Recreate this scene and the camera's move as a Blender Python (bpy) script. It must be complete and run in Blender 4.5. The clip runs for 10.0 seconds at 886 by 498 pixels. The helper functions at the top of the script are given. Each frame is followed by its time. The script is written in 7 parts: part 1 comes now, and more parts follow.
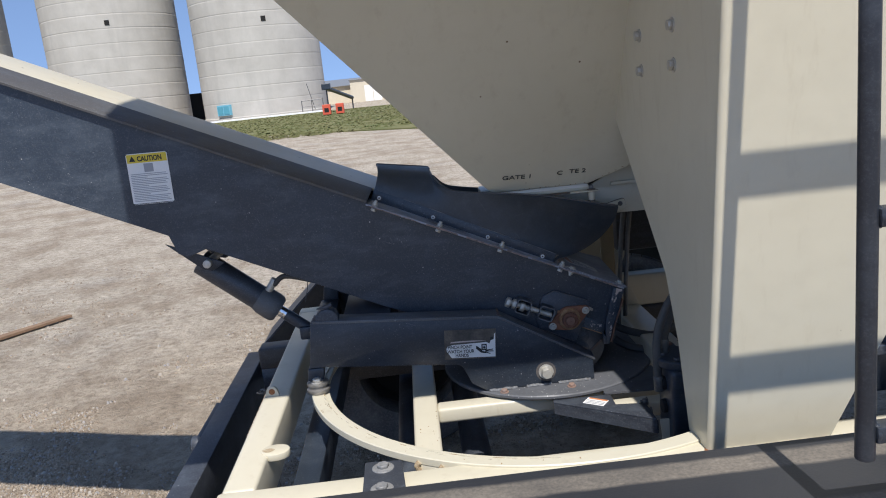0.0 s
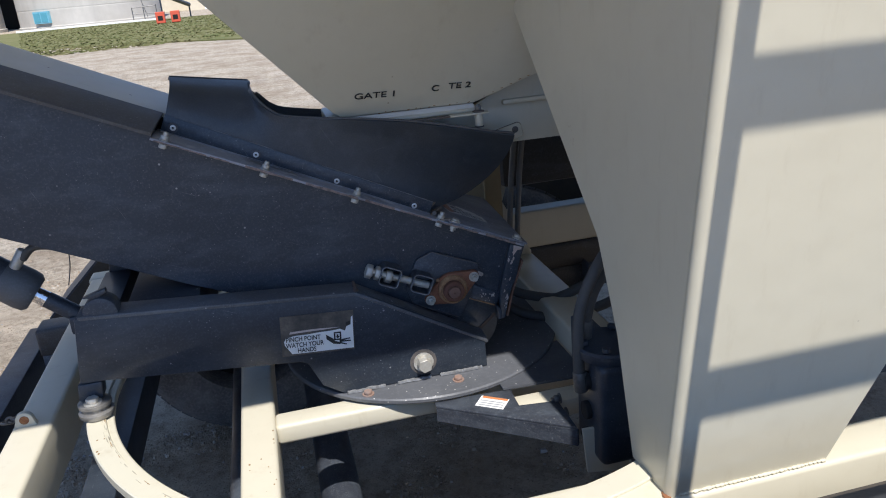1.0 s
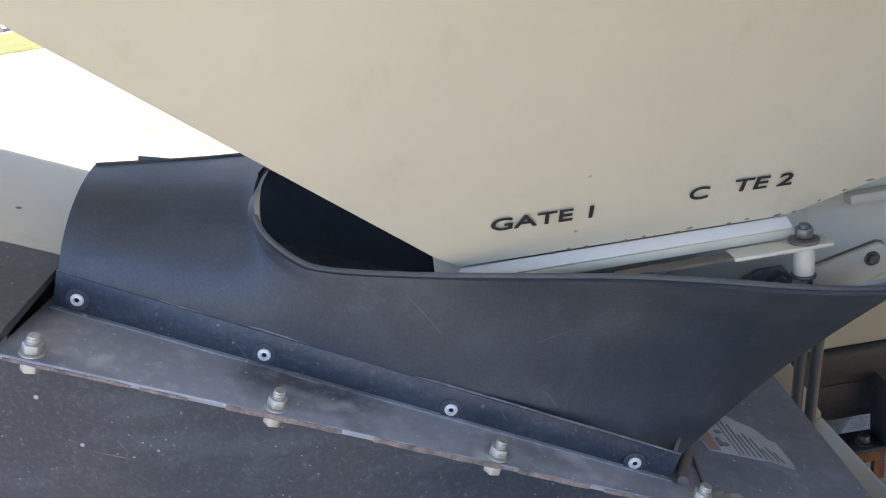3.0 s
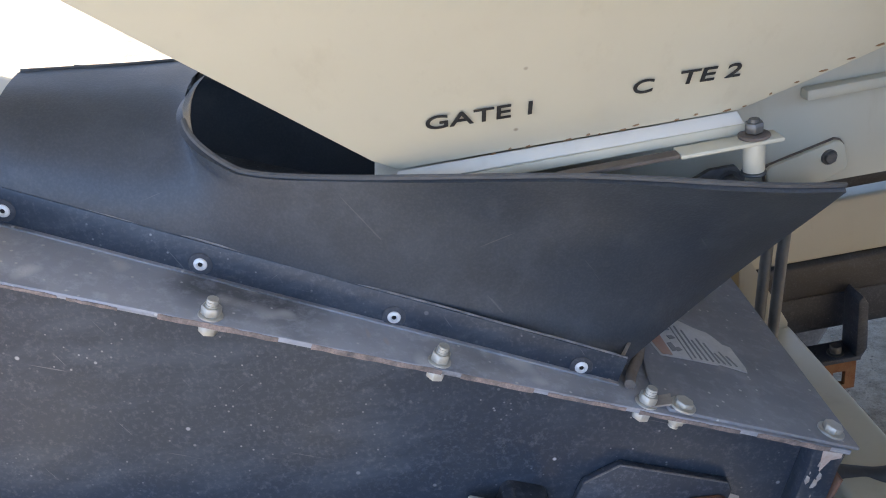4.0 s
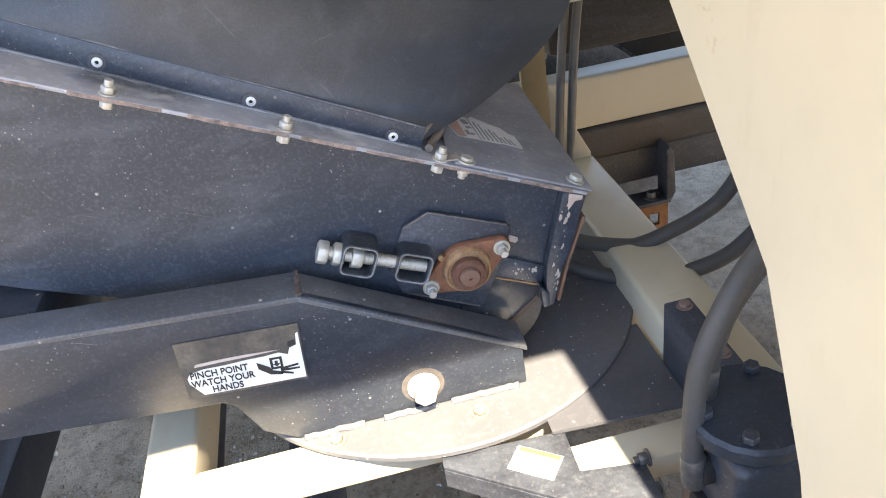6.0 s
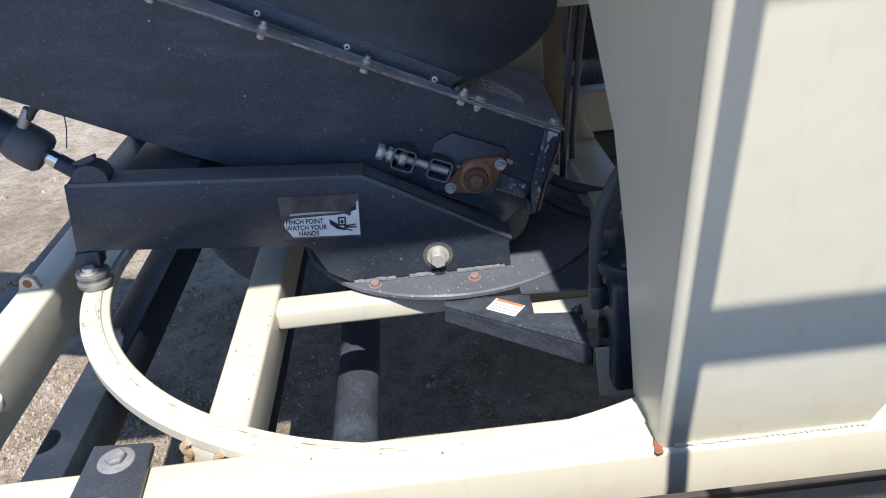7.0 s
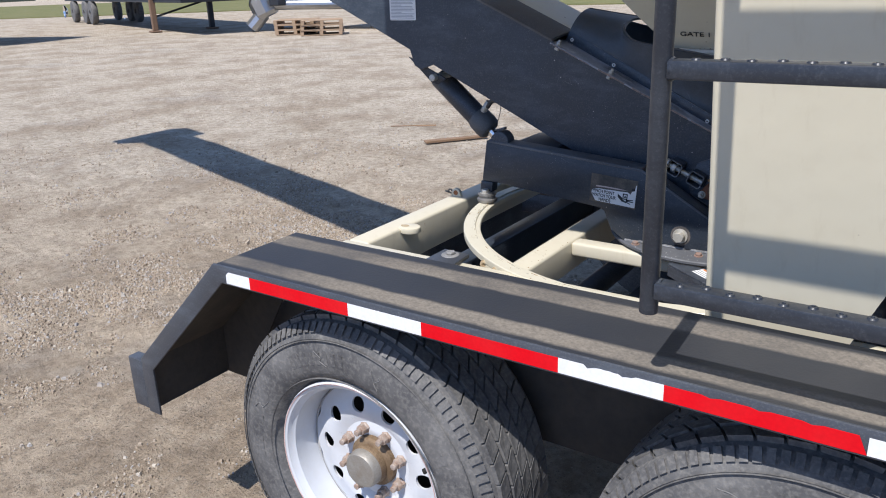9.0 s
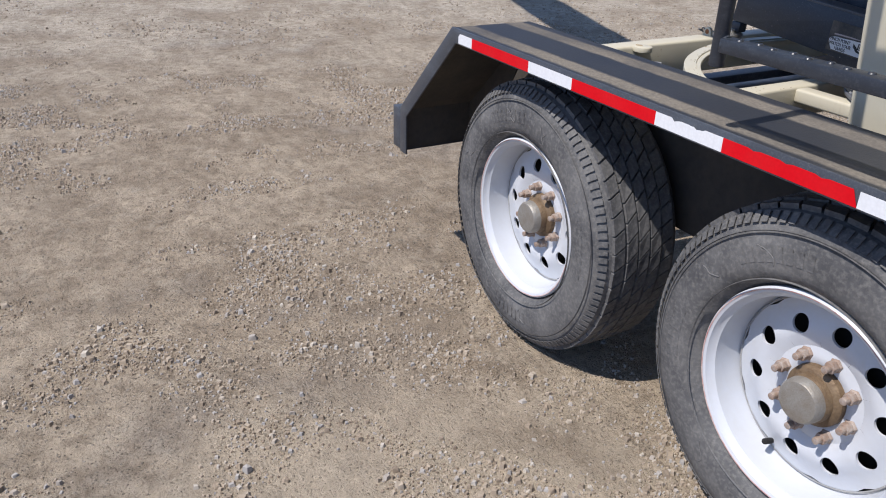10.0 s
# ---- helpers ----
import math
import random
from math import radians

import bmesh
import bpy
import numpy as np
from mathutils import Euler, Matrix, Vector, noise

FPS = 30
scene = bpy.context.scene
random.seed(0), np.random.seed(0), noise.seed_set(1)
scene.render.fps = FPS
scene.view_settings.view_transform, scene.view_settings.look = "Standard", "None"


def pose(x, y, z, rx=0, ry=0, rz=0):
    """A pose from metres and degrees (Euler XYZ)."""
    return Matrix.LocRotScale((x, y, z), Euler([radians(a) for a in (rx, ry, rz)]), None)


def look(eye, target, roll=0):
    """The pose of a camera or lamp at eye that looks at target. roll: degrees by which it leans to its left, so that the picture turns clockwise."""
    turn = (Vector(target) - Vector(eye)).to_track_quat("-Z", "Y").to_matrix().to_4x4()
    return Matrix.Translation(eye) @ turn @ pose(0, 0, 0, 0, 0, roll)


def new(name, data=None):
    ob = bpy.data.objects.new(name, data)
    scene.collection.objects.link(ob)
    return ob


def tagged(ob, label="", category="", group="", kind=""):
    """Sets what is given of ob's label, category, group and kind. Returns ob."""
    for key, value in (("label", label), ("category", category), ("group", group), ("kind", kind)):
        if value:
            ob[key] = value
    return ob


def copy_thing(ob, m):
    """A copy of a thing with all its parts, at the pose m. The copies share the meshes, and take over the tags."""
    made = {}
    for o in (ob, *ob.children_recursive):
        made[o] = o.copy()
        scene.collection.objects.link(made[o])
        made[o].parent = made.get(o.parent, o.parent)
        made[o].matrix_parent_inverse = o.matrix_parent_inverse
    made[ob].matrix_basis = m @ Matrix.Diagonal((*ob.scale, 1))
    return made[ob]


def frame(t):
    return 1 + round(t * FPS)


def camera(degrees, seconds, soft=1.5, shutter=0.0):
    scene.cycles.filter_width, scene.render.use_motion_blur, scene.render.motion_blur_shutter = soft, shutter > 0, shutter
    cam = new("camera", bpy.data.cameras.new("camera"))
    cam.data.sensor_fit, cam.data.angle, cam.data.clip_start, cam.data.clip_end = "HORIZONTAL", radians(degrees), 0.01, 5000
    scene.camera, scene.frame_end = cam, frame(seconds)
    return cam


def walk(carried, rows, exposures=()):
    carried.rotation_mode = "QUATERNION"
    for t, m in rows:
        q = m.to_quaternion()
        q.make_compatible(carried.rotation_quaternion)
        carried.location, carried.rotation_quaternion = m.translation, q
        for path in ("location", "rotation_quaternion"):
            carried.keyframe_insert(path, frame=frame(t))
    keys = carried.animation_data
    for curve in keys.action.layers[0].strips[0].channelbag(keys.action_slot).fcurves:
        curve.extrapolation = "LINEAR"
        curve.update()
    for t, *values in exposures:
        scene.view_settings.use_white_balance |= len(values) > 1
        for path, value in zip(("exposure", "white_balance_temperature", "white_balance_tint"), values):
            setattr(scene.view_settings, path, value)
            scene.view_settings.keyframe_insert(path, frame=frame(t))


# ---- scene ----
cam = camera(59.3, 10.0, 1.05)
PATH = [
    (0, (0.3, -1.014, 1.565), (0.36, 0.94, 1.146), -6.0),
    (0.5, (0.285, -0.749, 1.53), (0.593, 1.144, 0.963), -5.9),
    (1, (0.374, -0.397, 1.494), (0.766, 1.449, 0.832), -5.2),
    (1.5, (0.423, -0.053, 1.473), (0.821, 1.773, 0.760), -3.95),
    (2, (0.449, 0.213, 1.485), (0.787, 2.038, 0.739), -4.29),
    (2.5, (0.486, 0.444, 1.495), (0.608, 2.305, 0.773), -7.08),
    (2.7, (0.496, 0.513, 1.493), (0.553, 2.378, 0.774), -8.05),
    (3.8, (0.534, 0.580, 1.474), (0.502, 2.397, 0.640), -10.35),
    (4, (0.546, 0.563, 1.458), (0.538, 2.353, 0.565), -10.47),
    (4.5, (0.573, 0.541, 1.398), (0.613, 2.252, 0.364), -10.64),
    (5, (0.582, 0.534, 1.383), (0.672, 2.188, 0.262), -10.63),
    (5.5, (0.583, 0.491, 1.395), (0.735, 2.125, 0.251), -10.22),
    (5.7, (0.579, 0.418, 1.416), (0.774, 2.057, 0.286), -9.78),
    (6.8, (0.583, -0.168, 1.434), (0.69, 1.594, 0.494), -6.2),
    (7, (0.6, -0.257, 1.441), (0.631, 1.508, 0.502), -5.9),
    (7.2, (0.621, -0.345, 1.448), (0.562, 1.431, 0.529), -5.9),
    (7.5, (0.645, -0.481, 1.459), (0.457, 1.304, 0.577), -5.8),
    (8, (0.794, -0.686, 1.457), (0.326, 1.094, 0.676), -4.7),
    (8.5, (1.035, -0.857, 1.445), (0.259, 0.847, 0.744), -3.5),
    (9, (1.243, -1.048, 1.455), (0.163, 0.501, 0.796), -2.1),
    (9.5, (1.516, -1.08, 1.405), (0.123, 0.177, 0.713), -0.4),
    (10, (1.861, -1.088, 1.296), (0.292, -0.232, 0.398), 1.6),
]
EXPOSURE = [(0, 0.66, 6600, 11), (0.5, 0.76, 6500, 11), (1, 0.85, 6500, 11), (1.5, 1.43, 7000, 11), (2, 2.2, 7900, 12), (2.5, 2.44, 7350, 11), (2.7, 2.44, 7350, 11), (3.8, 2.5, 7500, 11), (4.2, 3.0, 7800, 12), (4.5, 3.68, 8700, 12), (5, 3.8, 10500, 13), (5.7, 3.8, 10500, 14), (6.2, 2.5, 7900, 12), (6.8, 1.42, 6700, 11), (7, 1.18, 6400, 11), (7.2, 0.95, 6350, 12), (7.5, 0.72, 6300, 12), (8, 0.74, 6350, 12), (9, 0.78, 6500, 12), (9.5, 0.72, 6500, 12), (10, 0.52, 6600, 13)]
walk(cam, [(t, look(e, a, r)) for t, e, a, r in PATH], EXPOSURE)

# ---------------------------------------------------------------- light
SUN_EL = radians(57.4)
world = bpy.data.worlds.new("sky")
scene.world = world
world.use_nodes = True
_n = world.node_tree.nodes
_sky = _n.new("ShaderNodeTexSky")
_sky.sky_type = "NISHITA"
_sky.sun_disc = False
_sky.sun_elevation = SUN_EL
_sky.sun_rotation = radians(177.3)
_sky.dust_density = 0.05
_sky.air_density = 0.85
_sky.ozone_density = 1.2
_sky.altitude = 1500.0
_dir = _n.new("ShaderNodeTexCoord")
_lift = _n.new("ShaderNodeVectorMath")
_lift.inputs[1].default_value = (0.0, 0.0, 0.30)
_unit = _n.new("ShaderNodeVectorMath")
_unit.operation = "NORMALIZE"
world.node_tree.links.new(_dir.outputs["Generated"], _lift.inputs[0])
world.node_tree.links.new(_lift.outputs[0], _unit.inputs[0])
world.node_tree.links.new(_unit.outputs[0], _sky.inputs["Vector"])
world.node_tree.links.new(_sky.outputs[0], _n["Background"].inputs[0])
_n["Background"].inputs[1].default_value = 0.15
sun_data = bpy.data.lights.new("sun", "SUN")
sun_data.energy = 3.5
sun_data.angle = radians(0.55)
sun_data.color = (1.0, 0.975, 0.945)
sun = new("sun", sun_data)
sun.matrix_world = look((20 * math.cos(SUN_EL) * math.sin(radians(2.7)), -20 * math.cos(SUN_EL) * math.cos(radians(2.7)), 20 * math.sin(SUN_EL)), (0, 0, 0))


# ---------------------------------------------------------------- materials
def nodes_of(name, rough=0.5, metal=0.0, spec=0.5):
    m = bpy.data.materials.new(name)
    m.use_nodes = True
    b = m.node_tree.nodes["Principled BSDF"]
    b.inputs["Roughness"].default_value = rough
    b.inputs["Metallic"].default_value = metal
    b.inputs["Specular IOR Level"].default_value = spec
    return m, m.node_tree.nodes, m.node_tree.links, b


def coords(n, l, scale=(1, 1, 1), generated=False):
    c = n.new("ShaderNodeTexCoord")
    g = n.new("ShaderNodeNewGeometry")
    mp = n.new("ShaderNodeMapping")
    mp.inputs["Scale"].default_value = scale
    l.new(c.outputs["Generated"] if generated else g.outputs["Position"], mp.inputs["Vector"])
    return mp.outputs[0]


def noise_fac(n, l, vec, scale, lo, hi, detail=4.0, rough=0.55):
    t = n.new("ShaderNodeTexNoise")
    t.inputs["Scale"].default_value = scale
    t.inputs["Detail"].default_value = detail
    t.inputs["Roughness"].default_value = rough
    l.new(vec, t.inputs["Vector"])
    r = n.new("ShaderNodeMapRange")
    r.inputs["From Min"].default_value = lo
    r.inputs["From Max"].default_value = hi
    l.new(t.outputs["Fac"], r.inputs["Value"])
    return r.outputs[0]


def spots(n, l, vec, scale, radius):
    """1 inside small round specks, 0 outside."""
    v = n.new("ShaderNodeTexVoronoi")
    v.inputs["Scale"].default_value = scale
    l.new(vec, v.inputs["Vector"])
    r = n.new("ShaderNodeMapRange")
    r.inputs["From Min"].default_value = radius
    r.inputs["From Max"].default_value = radius * 0.6
    l.new(v.outputs["Distance"], r.inputs["Value"])
    return r.outputs[0], v.outputs["Color"]


def mix(n, l, fac, a, b):
    x = n.new("ShaderNodeMix")
    x.data_type = "RGBA"
    for i, val in ((0, fac), (6, a), (7, b)):
        if isinstance(val, (tuple, list)):
            x.inputs[i].default_value = (*val, 1.0)
        elif isinstance(val, (int, float)):
            x.inputs[i].default_value = val
        else:
            l.new(val, x.inputs[i])
    return x.outputs[2]


def times(n, l, a, b):
    x = n.new("ShaderNodeMath")
    x.operation = "MULTIPLY"
    for i, val in ((0, a), (1, b)):
        if isinstance(val, (int, float)):
            x.inputs[i].default_value = val
        else:
            l.new(val, x.inputs[i])
    return x.outputs[0]


def above(n, l, a, b):
    x = n.new("ShaderNodeMath")
    x.operation = "GREATER_THAN"
    x.inputs[1].default_value = b
    l.new(a, x.inputs[0])
    return x.outputs[0]


def bump(n, l, b, height, strength, distance):
    x = n.new("ShaderNodeBump")
    x.inputs["Strength"].default_value = strength
    x.inputs["Distance"].default_value = distance
    l.new(height, x.inputs["Height"])
    l.new(x.outputs[0], b.inputs["Normal"])


def mat_cream(name="cream_paint", base=(0.60, 0.555, 0.425), rust=0.5):
    m, n, l, b = nodes_of(name, 0.38)
    p = coords(n, l)
    grime = noise_fac(n, l, p, 2.3, 0.42, 0.8)
    c = mix(n, l, times(n, l, grime, 0.35), base, (base[0] * 0.86, base[1] * 0.84, base[2] * 0.78))
    fine = noise_fac(n, l, p, 26.0, 0.5, 0.8)
    c = mix(n, l, times(n, l, fine, 0.12), c, (0.42, 0.36, 0.26))
    dots, col = spots(n, l, p, 16.0, 0.055)
    sep = n.new("ShaderNodeSeparateColor")
    l.new(col, sep.inputs[0])
    c = mix(n, l, times(n, l, dots, above(n, l, sep.outputs[0], 0.62)), c, (0.13, 0.075, 0.035))
    streak = noise_fac(n, l, coords(n, l, (26, 26, 5)), 1.0, 0.56, 0.80, 7.0, 0.7)
    c = mix(n, l, times(n, l, streak, 0.16 + 0.25 * rust), c, (0.36, 0.29, 0.18))
    ru = noise_fac(n, l, p, 5.5, 0.69, 0.74, 7.0, 0.75)
    c = mix(n, l, times(n, l, ru, rust), c, (0.30, 0.14, 0.045))
    l.new(c, b.inputs["Base Color"])
    rr = n.new("ShaderNodeMapRange")
    rr.inputs["To Min"].default_value, rr.inputs["To Max"].default_value = 0.32, 0.55
    l.new(grime, rr.inputs["Value"])
    l.new(rr.outputs[0], b.inputs["Roughness"])
    bump(n, l, b, noise_fac(n, l, p, 9.0, 0.3, 0.7, 2.0), 0.08, 0.01)
    return m


def mat_black(name="black_paint", base=(0.018, 0.026, 0.039), dust=0.5, rough=0.42, specks=True, dense=0.0):
    m, n, l, b = nodes_of(name, rough)
    p = coords(n, l)
    cloud = noise_fac(n, l, p, 3.1, 0.45, 0.85)
    c = mix(n, l, times(n, l, cloud, dust * 0.35), base, (0.080, 0.097, 0.122))
    fine = noise_fac(n, l, p, 60.0, 0.55, 0.85, 5.0, 0.7)
    c = mix(n, l, times(n, l, fine, dust * 0.4), c, (0.125, 0.142, 0.165))
    grain = noise_fac(n, l, p, 240.0, 0.50, 0.80, 3.0, 0.7)
    c = mix(n, l, times(n, l, grain, dust * 0.25), c, (0.24, 0.24, 0.24))
    if specks:
        group = noise_fac(n, l, p, 9.0, 0.42, 0.66, 4.0)
        for size, radius, keep, amount in ((46.0, 0.11, 0.90, 0.75), (95.0, 0.16, 0.86, 0.70), (210.0, 0.24, 0.84, 0.60)):
            dots, col = spots(n, l, p, size, radius)
            sep = n.new("ShaderNodeSeparateColor")
            l.new(col, sep.inputs[0])
            pick = times(n, l, dots, above(n, l, sep.outputs[0], keep - dense))
            pick = times(n, l, pick, sep.outputs[1])
            if size > 60:
                pick = times(n, l, pick, group)
            c = mix(n, l, times(n, l, pick, min(1.0, amount * (0.55 + 0.6 * dust))), c, (0.48, 0.48, 0.47))
        for angle, along, across, lo in ((24, 10.0, 520.0, 0.755), (66, 12.0, 420.0, 0.755), (-30, 20.0, 600.0, 0.765)):
            c = mix(n, l, times(n, l, hairs(n, l, angle, along, across, lo, lo + 0.02), 0.28 * min(1.0, 0.4 + dust)), c, (0.34, 0.345, 0.345))
    smear = noise_fac(n, l, coords(n, l, (5, 9, 16)), 1.0, 0.48, 0.78, 8.0, 0.72)
    c = mix(n, l, times(n, l, smear, dust * 0.46), c, (0.145, 0.174, 0.205))
    l.new(c, b.inputs["Base Color"])
    rr = n.new("ShaderNodeMapRange")
    rr.inputs["To Min"].default_value, rr.inputs["To Max"].default_value = rough - 0.06, rough + 0.2
    l.new(cloud, rr.inputs["Value"])
    l.new(rr.outputs[0], b.inputs["Roughness"])
    bump(n, l, b, fine, 0.12, 0.002)
    return m


def mat_plain(name, base, rough=0.5, metal=0.0, vary=0.3, scale=12.0, second=None, bumpy=0.1):
    m, n, l, b = nodes_of(name, rough, metal)
    p = coords(n, l)
    f = noise_fac(n, l, p, scale, 0.35, 0.75, 5.0, 0.6)
    second = second or tuple(v * 0.6 for v in base)
    g = noise_fac(n, l, p, scale * 7, 0.4, 0.8)
    c = mix(n, l, times(n, l, f, vary), base, second)
    c = mix(n, l, times(n, l, g, vary * 0.6), c, second)
    l.new(c, b.inputs["Base Color"])
    bump(n, l, b, g, bumpy, 0.003)
    return m


def hairs(n, l, angle, along, across, lo, hi):
    """Thin straight scratches in the x-z plane at an angle."""
    c = n.new("ShaderNodeNewGeometry")
    mp = n.new("ShaderNodeMapping")
    mp.vector_type = "TEXTURE"
    mp.inputs["Rotation"].default_value = (0, radians(angle), 0)
    mp.inputs["Scale"].default_value = (1 / along, 1 / 12.0, 1 / across)
    l.new(c.outputs["Position"], mp.inputs["Vector"])
    return noise_fac(n, l, mp.outputs[0], 1.0, lo, hi, 2.0, 0.5)


def mat_rubber():
    m, n, l, b = nodes_of("hood_rubber", 0.48)
    p = coords(n, l)
    f = noise_fac(n, l, p, 6.0, 0.35, 0.75, 6.0, 0.65)
    c = mix(n, l, times(n, l, f, 0.55), (0.030, 0.038, 0.048), (0.078, 0.092, 0.108))
    bloom = noise_fac(n, l, p, 19.0, 0.52, 0.78, 7.0, 0.7)
    c = mix(n, l, times(n, l, bloom, 0.30), c, (0.125, 0.142, 0.160))
    grain = noise_fac(n, l, p, 420.0, 0.42, 0.80, 2.0)
    c = mix(n, l, times(n, l, grain, 0.18), c, (0.14, 0.148, 0.155))
    scr = hairs(n, l, 62, 16.0, 320.0, 0.735, 0.76)
    c = mix(n, l, times(n, l, scr, 0.18), c, (0.22, 0.22, 0.215))
    scr = hairs(n, l, -14, 9.0, 260.0, 0.745, 0.765)
    c = mix(n, l, times(n, l, scr, 0.25), c, (0.24, 0.225, 0.20))
    l.new(c, b.inputs["Base Color"])
    r = n.new("ShaderNodeMapRange")
    r.inputs["To Min"].default_value, r.inputs["To Max"].default_value = 0.34, 0.56
    l.new(f, r.inputs["Value"])
    l.new(r.outputs[0], b.inputs["Roughness"])
    wave = noise_fac(n, l, p, 11.0, 0.3, 0.7, 2.0)
    b1 = n.new("ShaderNodeBump")
    b1.inputs["Strength"].default_value, b1.inputs["Distance"].default_value = 0.10, 0.006
    l.new(wave, b1.inputs["Height"])
    b2 = n.new("ShaderNodeBump")
    b2.inputs["Strength"].default_value, b2.inputs["Distance"].default_value = 0.15, 0.0008
    l.new(grain, b2.inputs["Height"])
    l.new(b1.outputs[0], b2.inputs["Normal"])
    l.new(b2.outputs[0], b.inputs["Normal"])
    return m


def mat_streaked(name, base, dark, rough, amount=1.0):
    """Rubbed sheet with streaks drawn out along the conveyor."""
    m, n, l, b = nodes_of(name, rough)
    p = coords(n, l)
    cloud = noise_fac(n, l, p, 7.0, 0.35, 0.7, 6.0, 0.65)
    c = mix(n, l, times(n, l, cloud, 0.45), base, tuple(v * 0.6 for v in base))
    c = mix(n, l, times(n, l, hairs(n, l, 24, 7.0, 120.0, 0.50, 0.66), 0.75 * amount), c, dark)
    fine = noise_fac(n, l, p, 90.0, 0.5, 0.8, 5.0, 0.7)
    c = mix(n, l, times(n, l, fine, 0.45), c, tuple(min(0.6, v * 1.7) for v in base))
    c = mix(n, l, times(n, l, hairs(n, l, 24, 16.0, 480.0, 0.62, 0.70), 0.7 * amount), c, (0.52, 0.51, 0.50))
    c = mix(n, l, times(n, l, hairs(n, l, 30, 9.0, 300.0, 0.70, 0.74), 0.6 * amount), c, (0.40, 0.30, 0.24))
    dots, col = spots(n, l, p, 120.0, 0.20)
    sep = n.new("ShaderNodeSeparateColor")
    l.new(col, sep.inputs[0])
    c = mix(n, l, times(n, l, dots, above(n, l, sep.outputs[0], 0.78)), c, (0.46, 0.45, 0.43))
    l.new(c, b.inputs["Base Color"])
    rr = n.new("ShaderNodeMapRange")
    rr.inputs["To Min"].default_value, rr.inputs["To Max"].default_value = rough - 0.08, rough + 0.18
    l.new(cloud, rr.inputs["Value"])
    l.new(rr.outputs[0], b.inputs["Roughness"])
    bump(n, l, b, fine, 0.15, 0.002)
    return m


CREAM = mat_cream()
# paler, bluer cream: sky light on the outlet lip put into the colour
CREAM_SKYLIT = mat_cream("cream_skylit", (0.68, 0.65, 0.58), 0.6)
CREAM_DIM = mat_cream("cream_paint_weathered", (0.57, 0.53, 0.415), 0.9)
BLACK = mat_black()
BLACK_DUSTY = mat_black("black_paint_dusty", (0.032, 0.037, 0.048), 1.15, 0.5)
ARM_TOP = mat_black("arm_top_speckled", (0.068, 0.073, 0.082), 1.5, 0.5, True, 0.16)
BLACK_SIDE = mat_black("black_paint_scuffed", (0.025, 0.036, 0.052), 0.9, 0.40)
DUSTY_BROWN = mat_black("black_brown_dust", (0.050, 0.043, 0.036), 0.9, 0.5, False)
CHARCOAL = mat_black("charcoal_paint", (0.040, 0.045, 0.055), 1.0, 0.45, False)
RUBBER = mat_rubber()
HOSE = mat_plain("hose_rubber", (0.05, 0.05, 0.05), 0.6, 0.0, 0.6, 20.0, (0.09, 0.085, 0.078))
ZINC = mat_plain("zinc_plated_steel", (0.58, 0.57, 0.53), 0.5, 0.5, 0.7, 60.0, (0.40, 0.36, 0.28))
RUST = mat_plain("rusty_iron", (0.235, 0.085, 0.036), 0.85, 0.1, 0.8, 45.0, (0.36, 0.19, 0.085), 0.4)
RUST_PALE = mat_plain("pale_rust", (0.38, 0.235, 0.12), 0.85, 0.1, 0.7, 60.0, (0.22, 0.10, 0.05), 0.4)
STEEL = mat_plain("worn_plate_steel", (0.10, 0.10, 0.10), 0.45, 0.55, 0.7, 14.0, (0.26, 0.25, 0.23), 0.2)
CHROME = mat_plain("chromed_rod", (0.75, 0.75, 0.75), 0.12, 1.0, 0.1, 20.0)
WHITE = mat_plain("white_vinyl", (0.78, 0.78, 0.76), 0.5, 0.0, 0.15, 30.0, (0.6, 0.58, 0.52))
YELLOW = mat_plain("yellow_vinyl", (0.72, 0.55, 0.05), 0.5, 0.0, 0.1)
INK = mat_plain("black_ink", (0.02, 0.02, 0.02), 0.6, 0.0, 0.1)
GREYINK = mat_plain("grey_print", (0.33, 0.34, 0.36), 0.6, 0.0, 0.1)
FADEDINK = mat_plain("faded_print", (0.17, 0.175, 0.18), 0.6, 0.0, 0.5, 60.0, (0.30, 0.30, 0.29))
STUBBLE = mat_plain("old_adhesive", (0.135, 0.115, 0.092), 0.7, 0.0, 1.0, 26.0, (0.03, 0.03, 0.032))


# ---------------------------------------------------------------- mesh helpers
def thing(name, base, label, category, group="", kind=""):
    ob = new(name)
    ob.location = base
    ob.empty_display_size = 0.05
    return tagged(ob, label, category, group, kind)


def world_base(ob):
    return Vector(ob.location) + (world_base(ob.parent) if ob.parent else Vector((0, 0, 0)))


def part(name, bm, material, parent=None, label="", smooth=False, at=None):
    """Links a bmesh given in world coordinates as one mesh object under parent."""
    me = bpy.data.meshes.new(name)
    bmesh.ops.recalc_face_normals(bm, faces=bm.faces)
    off = world_base(parent) if parent else Vector((0, 0, 0))
    own = Vector(at) if at is not None else off
    bmesh.ops.translate(bm, verts=bm.verts, vec=-own)
    bm.to_mesh(me)
    bm.free()
    for m in material if isinstance(material, (list, tuple)) else [material]:
        me.materials.append(m)
    if smooth:
        for poly in me.polygons:
            poly.use_smooth = True
        me.set_sharp_from_angle(angle=radians(38))
    ob = new(name, me)
    ob.location = own - off
    if parent:
        ob.parent = parent
    if label:
        ob["label"] = label
    return ob


def solo(name, bm, material, label, category, group="", kind="", smooth=False, at=(0, 0, 0)):
    ob = part(name, bm, material, None, "", smooth, at)
    return tagged(ob, label, category, group, kind)


